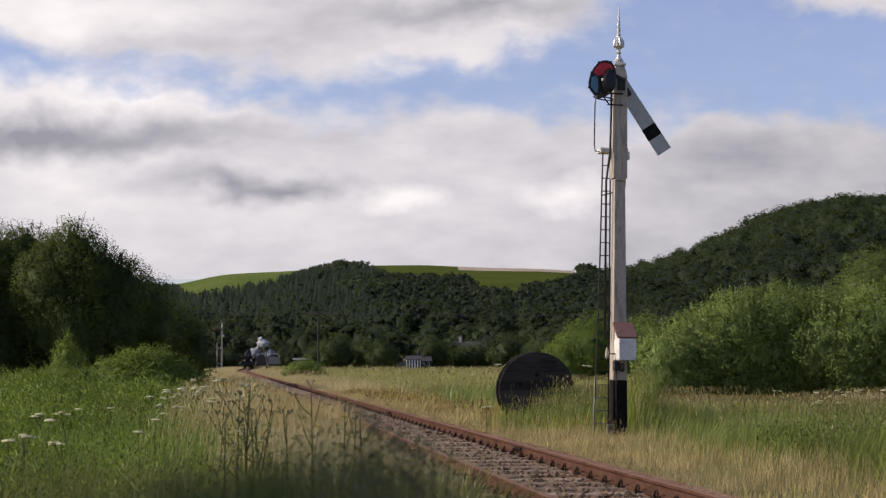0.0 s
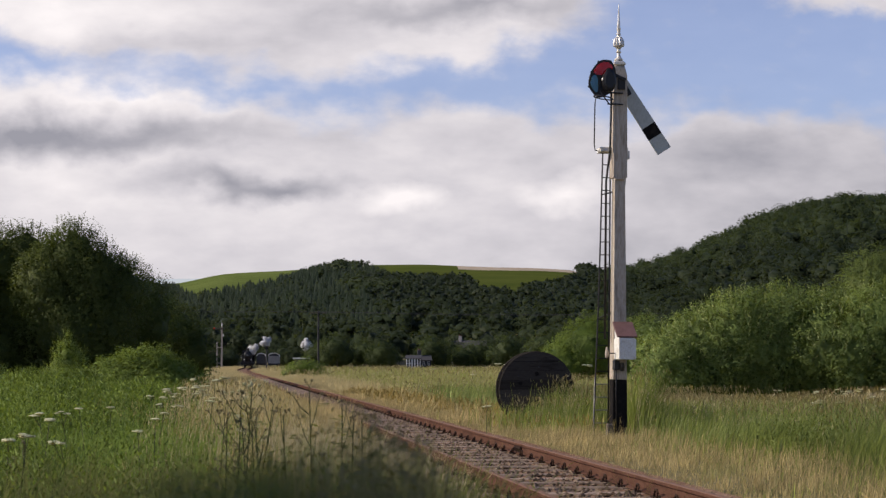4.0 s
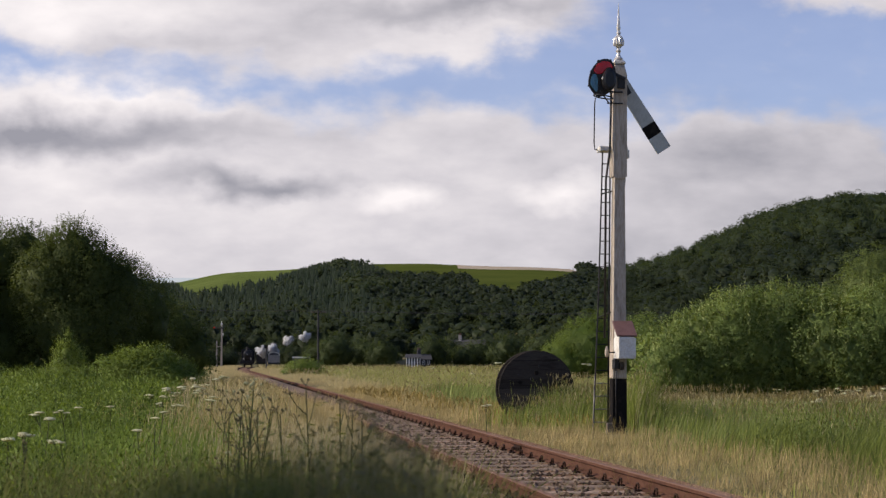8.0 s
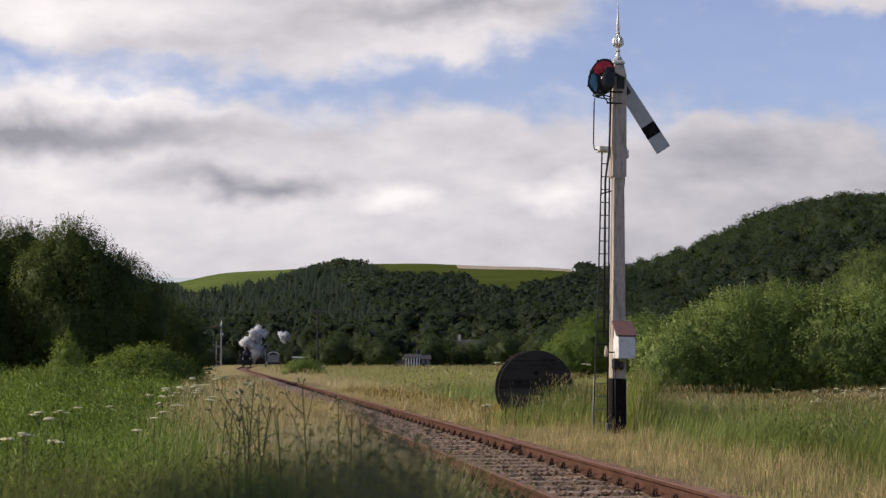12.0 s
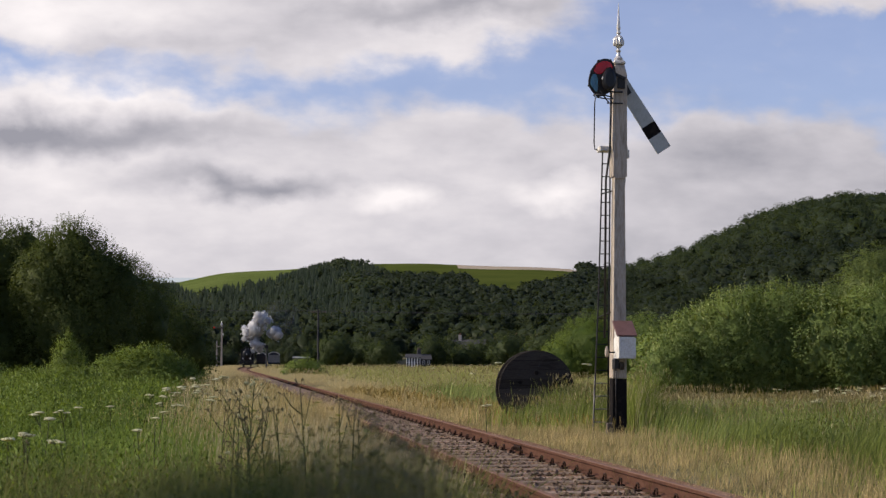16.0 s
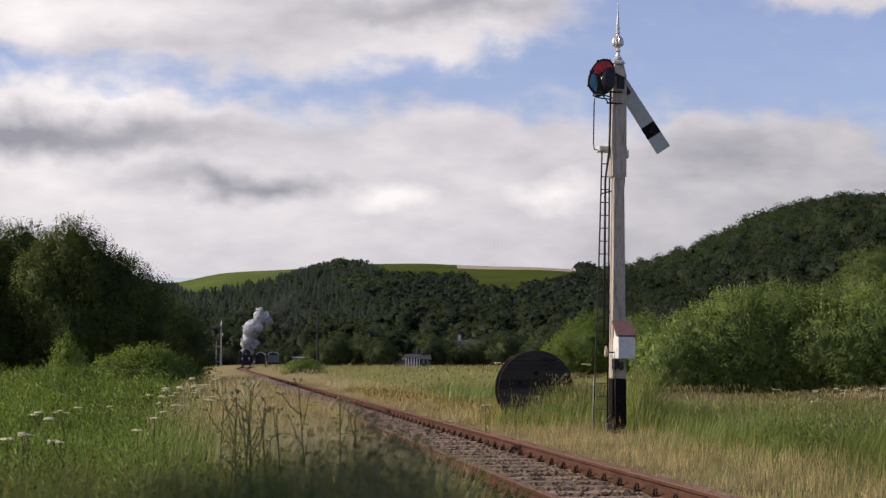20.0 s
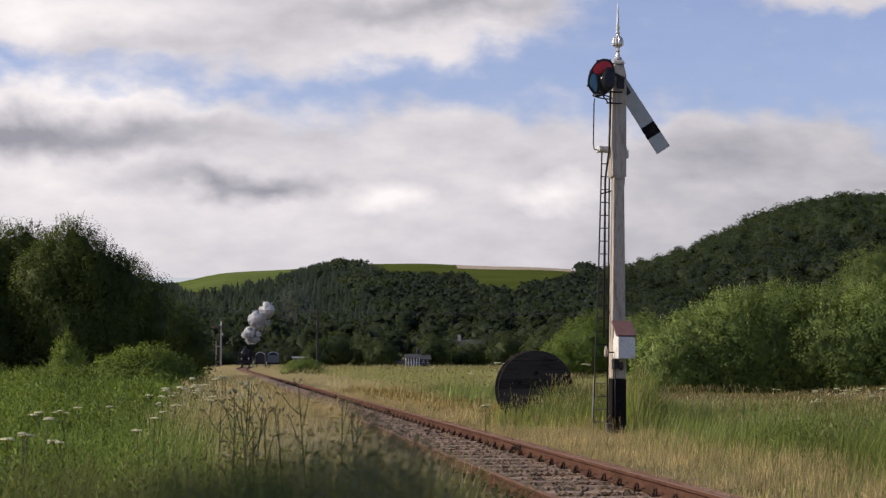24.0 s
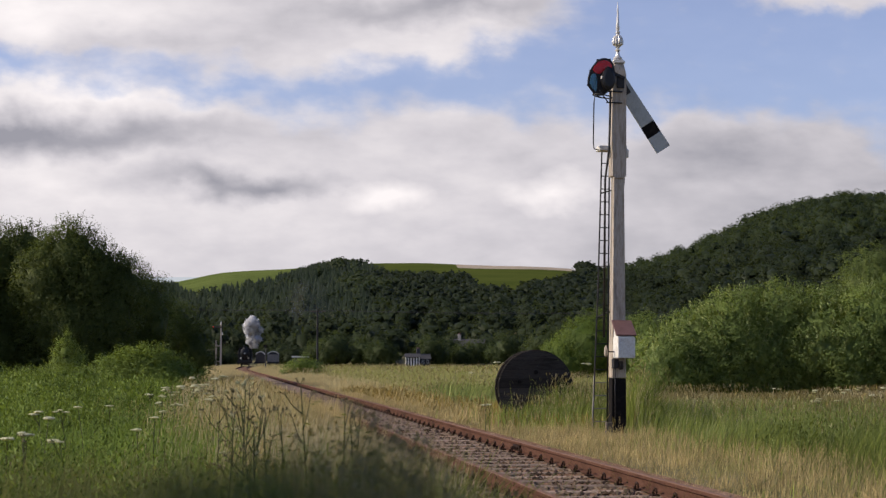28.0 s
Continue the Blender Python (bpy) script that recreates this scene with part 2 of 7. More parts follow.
L_LIGHTBUSH = leafy("light_green_shrub_leaves", (0.145, 0.205, 0.060), (0.21, 0.275, 0.088), 0.40, 0.4)
# hill woods: cloud shade and distance haze are put into the leaf colours
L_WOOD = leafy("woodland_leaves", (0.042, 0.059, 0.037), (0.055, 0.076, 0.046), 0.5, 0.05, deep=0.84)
# darker copy of the woodland leaves: cloud shade put into the colour
L_SHADEWOOD = leafy("shaded_wood_leaves", (0.030, 0.043, 0.030), (0.040, 0.054, 0.036), 0.45, 0.05, deep=0.84)
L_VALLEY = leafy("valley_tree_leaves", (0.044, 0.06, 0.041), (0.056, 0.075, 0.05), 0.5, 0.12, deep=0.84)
L_FIELDTREE = leafy("field_tree_leaves", (0.060, 0.084, 0.044), (0.085, 0.112, 0.056), 0.5, 0.12)
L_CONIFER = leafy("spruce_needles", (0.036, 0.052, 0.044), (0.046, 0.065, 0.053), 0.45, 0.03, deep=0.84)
L_YOUNG = leafy("young_conifer_needles", (0.055, 0.078, 0.035), (0.085, 0.11, 0.048), 0.4, 0.05)
L_HERB = leafy("leafy_herbs", (0.10, 0.165, 0.045), (0.245, 0.335, 0.105), 0.4, 0.4, deep=0.48)
L_DOCK = leafy("brown_dock_stems", (0.24, 0.205, 0.13), (0.42, 0.36, 0.24), 0.5, 0.8, gold=((0.18, 0.18, 0.08), 1.5, 0.5, 0.5))
L_HEADS = leafy("pale_grass_heads", (0.38, 0.32, 0.27), (0.62, 0.55, 0.48), 0.3, 0.8)
L_SEED = leafy("brown_seed_heads", (0.14, 0.125, 0.085), (0.27, 0.235, 0.17), 0.2, 0.8)
L_UMBEL = leafy("cream_white_umbels", (0.44, 0.43, 0.36), (0.62, 0.61, 0.56), 0.3, 1.0)
L_STALK = leafy("dull_green_stalks", (0.065, 0.075, 0.038), (0.12, 0.125, 0.07), 0.1, 1.0)
M_FIELD, _nt, _b = mat("hill_pasture", 1.0)
_b.inputs["Specular IOR Level"].default_value = 0.0
_c1, _f1 = noise_ramp(_nt, 0.03, [(0.35, (0.078, 0.105, 0.028)), (0.6, (0.112, 0.138, 0.040))], detail=6)
_c2, _f2 = noise_ramp(_nt, 0.6, [(0.35, (0.8, 0.8, 0.8)), (0.6, (1.1, 1.1, 1.1))], detail=6)
_nt.links.new(mix(_nt, _c1, _c2, 1.0, "MULTIPLY"), _b.inputs["Base Color"])
# cloud shade over the right-hand pasture, put into a darker green
M_SHADEFIELD, _nt, _b = mat("shaded_hill_pasture", 1.0)
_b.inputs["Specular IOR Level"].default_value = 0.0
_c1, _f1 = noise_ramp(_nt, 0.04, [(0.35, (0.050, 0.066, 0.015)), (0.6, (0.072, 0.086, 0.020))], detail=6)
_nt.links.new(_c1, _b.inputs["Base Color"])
M_PLOUGH, _nt, _b = mat("pale_brown_field", 0.95)
_c1, _f1 = noise_ramp(_nt, 0.05, [(0.35, (0.24, 0.19, 0.13)), (0.6, (0.33, 0.26, 0.18))], detail=6)
_nt.links.new(_c1, _b.inputs["Base Color"])

# ---- the lie of the land ----
TDIR = Vector((-0.1374, 0.9905, 0))     # the track's way from the camera
TSIDE = Vector((0.9905, 0.1374, 0))
TOFF = 3.78                              # its middle passes this far to the right
STRAIGHT, CURVE = 190.0, 3500.0          # then it bends slightly to the right
RAIL_Z = 0.25


def track(s, q=0.0, z=0.0):
    """A place s metres along the track and q to the right of its middle."""
    p = TSIDE * TOFF + TDIR * min(s, STRAIGHT)
    side, way = TSIDE.copy(), TDIR.copy()
    if s > STRAIGHT:
        a = (s - STRAIGHT) / CURVE
        p = p + TDIR * (CURVE * math.sin(a)) + TSIDE * (CURVE * (1 - math.cos(a)))
        side = TSIDE * math.cos(a) - TDIR * math.sin(a)
        way = TDIR * math.cos(a) + TSIDE * math.sin(a)
    p = p + side * q
    return Vector((p.x, p.y, z)), way


def track_pose(s, q=0.0, z=0.0):
    p, w = track(s, q, z)
    return Matrix.Translation(p) @ Matrix.Rotation(math.atan2(-w.x, w.y), 4, "Z")


def track_q(x, y):
    """How far to the right of the track's middle (arrays)."""
    s = -0.1374 * x + 0.9905 * y
    bend = np.where(s > STRAIGHT, (s - STRAIGHT) ** 2 / (2 * CURVE), 0)
    return 0.9905 * x + 0.1374 * y - TOFF - bend


# crest of the hills by bearing (x / y): its distance, and the tangent of its height
CREST_U = np.array([-3.0, -0.6, -0.30, -0.183, -0.155, -0.145, -0.131, -0.114, -0.097, -0.087, -0.042, -0.012, 0.023, 0.057, 0.08, 0.108, 0.139, 0.177, 0.20, 0.239, 0.27, 0.4, 0.8, 3.0])
CREST_D = np.array([1000, 1000, 950, 900, 900, 900, 900, 900, 900, 900, 900, 900, 900, 890, 880, 760, 660, 600, 580, 560, 540, 520, 500, 500])
CREST_T = np.array([0.02, 0.03, 0.043, 0.0465, 0.0498, 0.0525, 0.0549, 0.0559, 0.0566, 0.0573, 0.0602, 0.0605, 0.0590, 0.0583, 0.0570, 0.0484, 0.0546, 0.0710, 0.0799, 0.0915, 0.0910, 0.10, 0.06, 0.03])
CREST_F = np.array([360, 360, 350, 345, 345, 345, 345, 345, 345, 345, 345, 348, 350, 338, 330, 300, 270, 240, 225, 210, 205, 200, 200, 200])


def land(x, y):
    """Ground height (arrays)."""
    x, y = np.asarray(x, float), np.asarray(y, float)
    yy = np.maximum(y, 1.0)
    u = np.clip(x / yy, -3, 3)
    d, t, f = np.interp(u, CREST_U, CREST_D), np.interp(u, CREST_U, CREST_T), np.interp(u, CREST_U, CREST_F)
    k = np.clip((y - f) / (d - f), 0, 1)
    k = 0.85 * k + 0.15 * k * (2 - k)
    h = t * d * k
    roll = 1.2 * np.sin(x * 0.021 + 1) * np.sin(y * 0.017) * k * (1 - k) * 4
    near = 0.04 * np.sin(x * 0.6) * np.sin(y * 0.45 + 1) + 0.03 * np.sin(x * 0.23 + y * 0.31)
    return h + roll + near * np.clip(1 - k * 10, 0, 1) * np.clip((np.abs(track_q(x, y)) - 1.8) / 1.5, 0, 1)


def build_ground():
    xs = np.concatenate([np.linspace(-3500, -450, 26), np.linspace(-420, 420, 113), np.linspace(450, 3500, 26)])
    ys = np.concatenate([np.linspace(-2500, -60, 14), np.linspace(-40, 60, 60), np.linspace(64, 1000, 140), np.linspace(1060, 4900, 24)])
    gx, gy = np.meshgrid(xs, ys)
    gz = land(gx, gy)
    v = np.stack([gx, gy, gz], -1).reshape(-1, 3)
    nx, ny = len(xs), len(ys)
    i = (np.arange(ny - 1)[:, None] * nx + np.arange(nx - 1)[None]).ravel()
    faces = np.stack([i, i + 1, i + nx + 1, i + nx], -1)
    c = v[faces].mean(1)
    u = c[:, 0] / np.maximum(c[:, 1], 1)
    ids = np.where(c[:, 1] > 420, 1, 0)
    # right of this bearing the pasture takes the darker, shaded colour
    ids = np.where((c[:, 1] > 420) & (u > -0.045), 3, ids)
    plough = (c[:, 1] > 815) & (u > 0.012) & (u < 0.10) & (c[:, 1] < 1000)
    ids = np.where(plough, 2, ids)
    ob = new("ground", soup("ground", v, faces, [M_GROUND, M_FIELD, M_PLOUGH, M_SHADEFIELD], True, ids))
    tagged(ob, "flat rough meadow rising to distant green pasture hills", "ground", kind="structure")


build_ground()


# ---- clouds: a flat layer far off that drifts to the left ----
CLOUD_H = 250.0


def cloud_material():
    m = bpy.data.materials.new("cloud_layer")
    m.use_nodes = True
    nt = m.node_tree
    nt.nodes.clear()
    L = nt.links.new
    co = nt.nodes.new("ShaderNodeTexCoord")
    sep = nt.nodes.new("ShaderNodeSeparateXYZ")
    L(co.outputs["Object"], sep.inputs[0])

    def op(kind, a, b=None, clamp=False):
        n = nt.nodes.new("ShaderNodeMath")
        n.operation, n.use_clamp = kind, clamp
        for k, v in enumerate((a, b)):
            if v is None:
                continue
            if isinstance(v, (int, float)):
                n.inputs[k].default_value = v
            else:
                L(v, n.inputs[k])
        return n.outputs[0]

    # bearing and height in hundredths of a radian-like unit
    az = op("MULTIPLY", op("DIVIDE", sep.outputs[0], sep.outputs[1]), 29.26)
    el = op("DIVIDE", (CLOUD_H - 1.5) * 29.26, sep.outputs[1])
    comb = nt.nodes.new("ShaderNodeCombineXYZ")
    L(az, comb.inputs[0]), L(el, comb.inputs[1])

    def warp(scale, amount, stretch):
        mp = nt.nodes.new("ShaderNodeMapping")
        mp.inputs["Scale"].default_value = stretch
        L(comb.outputs[0], mp.inputs[0])
        n = nt.nodes.new("ShaderNodeTexNoise")
        n.inputs["Scale"].default_value, n.inputs["Detail"].default_value, n.inputs["Roughness"].default_value = scale, 6.5, 0.52
        L(mp.outputs[0], n.inputs["Vector"])
        return n

    n1 = warp(0.8, 1, (0.9, 1.15, 1))
    sub = nt.nodes.new("ShaderNodeVectorMath")
    sub.operation = "SUBTRACT"
    L(n1.outputs["Color"], sub.inputs[0])
    sub.inputs[1].default_value = (0.5, 0.5, 0.5)
    sc = nt.nodes.new("ShaderNodeVectorMath")
    sc.operation = "SCALE"
    sc.inputs["Scale"].default_value = 1.25
    L(sub.outputs[0], sc.inputs[0])
    add = nt.nodes.new("ShaderNodeVectorMath")
    L(comb.outputs[0], add.inputs[0]), L(sc.outputs[0], add.inputs[1])
    wv = add.outputs[0]

    def blob(x, y, rx, ry):
        mp = nt.nodes.new("ShaderNodeMapping")
        mp.inputs["Location"].default_value = (-x / rx, -y / ry, 0)
        mp.inputs["Scale"].default_value = (1 / rx, 1 / ry, 0)
        L(wv, mp.inputs[0])
        g = nt.nodes.new("ShaderNodeTexGradient")
        g.gradient_type = "SPHERICAL"
        L(mp.outputs[0], g.inputs[0])
        return g.outputs["Fac"]

    def total(rows):
        out = None
        for x, y, rx, ry, w in rows:
            v = op("MULTIPLY", blob(x, y, rx, ry), w)
            out = v if out is None else op("ADD", out, v)
        return out

    # cover: the upper bank, the broad lower bank, veils to the right
    cover = total([(-2.8, 6.6, 6.6, 1.8, 2.2), (-6.5, 6.6, 4.0, 1.3, 1.0), (0.4, 6.2, 2.6, 0.9, 1.0), (7.6, 6.6, 2.4, 0.5, 1.2),
                   (-7.2, 3.7, 5.0, 1.7, 2.2), (-2.6, 2.6, 7.0, 2.4, 2.0), (3.0, 2.4, 6.0, 2.6, 1.8), (8.0, 2.0, 6.0, 2.9, 1.1),
                   (0, 0.9, 20.0, 2.7, 1.8), (5.5, 3.6, 3.0, 0.9, 0.7)])
    fine = warp(2.0, 1, (0.75, 1.3, 1))
    cov = op("ADD", cover, op("MULTIPLY", op("SUBTRACT", fine.outputs["Fac"], 0.5), 0.75))
    mr = nt.nodes.new("ShaderNodeMapRange")
    mr.interpolation_type = "SMOOTHSTEP"
    mr.inputs[1].default_value, mr.inputs[2].default_value = 0.0, 0.80
    mr.inputs[3].default_value = 0.16
    L(cov, mr.inputs[0])
    # tone: bright tops and grey bellies
    tone = total([(-6.5, 4.75, 4.2, 0.75, 0.28), (-0.6, 2.95, 0.85, 0.5, 0.50), (2.2, 3.05, 1.1, 0.4, 0.45), (-6.6, 3.2, 2.2, 0.7, 0.22),
                  (-7.2, 4.15, 4.4, 0.62, -0.72), (-3.6, 4.0, 3.2, 0.5, -0.18), (-2.8, 3.15, 1.9, 0.34, -0.27), (-3.6, 3.2, 2.8, 0.42, -0.27), (-5.0, 3.3, 3.0, 0.4, -0.14), (-4.0, 5.6, 3.4, 0.6, -0.22),
                  (1.0, 6.25, 2.6, 0.45, -0.42), (-2.0, 6.2, 3.0, 0.5, -0.25), (0.5, 5.6, 2.5, 0.7, 0.16), (-1.5, 5.25, 2.6, 0.5, 0.12),
                  (5.0, 3.7, 2.4, 0.6, -0.20), (6.5, 2.6, 6.0, 2.6, -0.20), (-7.4, 6.3, 3.0, 0.8, 0.34), (-6.0, 4.4, 5.0, 3.0, 0.10), (7.0, 3.2, 6.0, 4.0, -0.13), (-4.5, 6.1, 3.0, 0.6, 0.14), (0.6, 3.85, 1.6, 0.5, -0.12), (-2.5, 2.6, 4.0, 0.6, 0.12), (2.5, 1.7, 9.0, 1.2, -0.10)])
    tn = warp(1.2, 1, (0.65, 1.5, 1))
    fac = op("ADD", op("ADD", tone, 0.56), op("MULTIPLY", op("SUBTRACT", tn.outputs["Fac"], 0.5), 0.52), clamp=True)
    ramp = nt.nodes.new("ShaderNodeValToRGB")
    e = ramp.color_ramp.elements
    e[0].position, e[0].color = 0.05, (0.33, 0.34, 0.39, 1)
    e[1].position, e[1].color = 0.95, (0.97, 0.95, 0.955, 1)
    mid = e.new(0.5)
    mid.color = (0.655, 0.65, 0.69, 1)
    L(fac, ramp.inputs[0])
    em = nt.nodes.new("ShaderNodeEmission")
    L(ramp.outputs[0], em.inputs[0])
    em.inputs[1].default_value = 1.0
    tr = nt.nodes.new("ShaderNodeBsdfTransparent")
    ms = nt.nodes.new("ShaderNodeMixShader")
    L(mr.outputs[0], ms.inputs[0]), L(tr.outputs[0], ms.inputs[1]), L(em.outputs[0], ms.inputs[2])
    out = nt.nodes.new("ShaderNodeOutputMaterial")
    L(ms.outputs[0], out.inputs[0])
    return m


cloud_layer = new("backdrop_clouds", soup("backdrop_clouds", [(-2400, 900, 0), (2400, 900, 0), (2400, 4950, 0), (-2400, 4950, 0)], [(0, 1, 2, 3)], cloud_material()))
cloud_layer.matrix_basis = pose(0, 0, CLOUD_H)
tagged(cloud_layer, "broken white and grey cloud layer over pale blue", "clouds", kind="structure")


# ---- leaves, trees and grass ----
def unit(a):
    return a / (np.linalg.norm(a, axis=1, keepdims=True) + 1e-9)


def leaf_quads(rng, c, size, up=0.35, aspect=0.55, out=None, tri=False, lie=0.4, rough=0.35):
    """Leaf-shaped diamonds at the places c (n,3), with random turns that lean upwards; they are lit by the crown's outward way."""
    n = len(c)
    nrm = rng.normal(size=(n, 3))
    nrm[:, 2] = np.abs(nrm[:, 2]) + up
    nrm = unit(nrm) if out is None else unit(unit(nrm) + lie * unit(out))
    a = np.cross(nrm, rng.normal(size=(n, 3)))
    a /= np.linalg.norm(a, axis=1, keepdims=True) + 1e-9
    b = np.cross(nrm, a)
    s = (np.asarray(size) * rng.uniform(0.6, 1.35, n))[:, None]
    a, b = a * s * 0.5, b * s * 0.5 * aspect
    k = 3 if tri else 4
    v = np.stack([c - a, c - b + a * 0.1, c + a, c + b + a * 0.1][:k] if not tri else [c - a - b, c + a - b, c + b * 1.2], 1).reshape(-1, 3)
    soft = unit(rough * nrm + (np.array([0, 0, 1.0]) if out is None else unit(out + np.array([0, 0, 0.25]))))
    return v, np.arange(k * n).reshape(-1, k), np.repeat(soft, k, axis=0)


def sprigs(rng, base, way, length, leaf, per, spread=0.9, aspect=0.4, out=None, turn=0.35):
    """Leafy shoots from the places base along way: leaves that stand up and outwards, smaller to the tip."""
    n = len(base)
    t = np.linspace(0.12, 1.0, per)
    pos = base[:, None] + way[:, None] * (np.asarray(length)[:, None] * t)[..., None]
    rad = rng.normal(size=(n, per, 3))
    rad -= (rad * way[:, None]).sum(-1, keepdims=True) * way[:, None]
    rad /= np.linalg.norm(rad, axis=-1, keepdims=True) + 1e-9
    ax = (way[:, None] * 0.7 + rad * (spread * (1.1 - 0.7 * t))[:, None]).reshape(-1, 3)
    ax = unit(ax)
    s = (leaf * (1.15 - 0.5 * t)[None] * rng.uniform(0.7, 1.3, (n, per))).reshape(-1, 1)
    sd = unit(np.cross(ax, rng.normal(size=ax.shape))) * s * 0.5 * aspect
    pos = pos.reshape(-1, 3)
    v = np.stack([pos, pos + ax * s * 0.45 - sd, pos + ax * s, pos + ax * s * 0.45 + sd], 1).reshape(-1, 3)
    soft = unit(np.repeat(way if out is None else unit(out), per, axis=0) + turn * rad.reshape(-1, 3) + np.array([0, 0, 0.2]))
    return v, np.arange(4 * len(pos)).reshape(-1, 4), np.repeat(soft, 4, axis=0)


def clumped(rng, lobes, leaves, size, per=26):
    """Leaf places in rounded clumps over the skin of the lobes: places and outward ways."""
    la = np.array(lobes, float)
    area = (la[:, 3] * la[:, 4] * la[:, 5]) ** 0.667
    want = max(12, int(leaves / per))
    pick = rng.choice(len(la), want * 3, p=area / area.sum())
    d = unit(rng.normal(size=(want * 3, 3)) + np.array([0, -0.15, 0.25]))
    ph = rng.uniform(0, 6.28, 4)
    bulge = 1 + 0.07 * np.sin(d[:, 0] * 6 + ph[0]) * np.sin(d[:, 2] * 7 + ph[1]) + 0.06 * np.sin(d[:, 1] * 9 + ph[2])
    c = la[pick, :3] + d * la[pick, 3:] * (bulge * rng.uniform(0.72, 1.06, len(d)))[:, None]
    ok_ = c[:, 2] > 0.12
    for l in la:
        ok_ &= (((c - l[:3]) / l[3:]) ** 2).sum(1) > 0.52
    c, d = c[ok_][:want], d[ok_][:want]
    r = size * rng.uniform(0.5, 1.5, len(c))
    e = unit((rng.normal(size=(len(c), per, 3)) + d[:, None] + np.array([0, 0, 0.45])).reshape(-1, 3))
    p = np.repeat(c, per, axis=0) + e * (np.repeat(r, per) * rng.uniform(0.15, 1, len(e)) ** 0.5)[:, None]
    keep = p[:, 2] > 0.03
    return p[keep], (1.05 * e + 0.45 * np.repeat(d, per, axis=0))[keep]


def ball(sub):
    bm = bmesh.new()
    bmesh.ops.create_icosphere(bm, subdivisions=sub, radius=1.0)
    v = np.array([p.co[:] for p in bm.verts])
    f = np.array([[p.index for p in t.verts] for t in bm.faces])
    bm.free()
    return v, f


BALL3, BALL2, BALL1, BALL0 = ball(4), ball(3), ball(2), ball(1)


def core(shape, lobes, rng, scale=0.86):
    """The dense inside of a crown: a lumpy mass under the outer leaves."""
    vs, fs, ns, k = [], [], [], 0
    d, f = shape
    for l in lobes:
        p = rng.uniform(0, 6.28, 5)
        lump = scale * (1 + 0.10 * np.sin(d[:, 0] * 7 + p[0]) * np.sin(d[:, 1] * 7 + p[1]) + 0.08 * np.sin(d[:, 2] * 9 + p[2]) * np.sin(d[:, 0] * 8 + p[3]) + rng.normal(0, 0.06, len(d)))
        v = np.asarray(l[:3]) + d * lump[:, None] * np.asarray(l[3:])
        vs.append(v), fs.append(f + k), ns.append(unit(d + rng.normal(0, 0.3, d.shape) + np.array([0, 0, 0.25])))
        k += len(v)
    return np.concatenate(vs), np.concatenate(fs), np.concatenate(ns)


def joined(sets):
    vs, fs, ns, k = [], [], [], 0
    for v, f, n in sets:
        if f.shape[1] == 4:
            f = np.concatenate([f[:, [0, 1, 2]], f[:, [0, 2, 3]]])
        vs.append(v), fs.append(f + k), ns.append(n)
        k += len(v)
    return np.concatenate(vs), np.concatenate(fs), np.concatenate(ns)


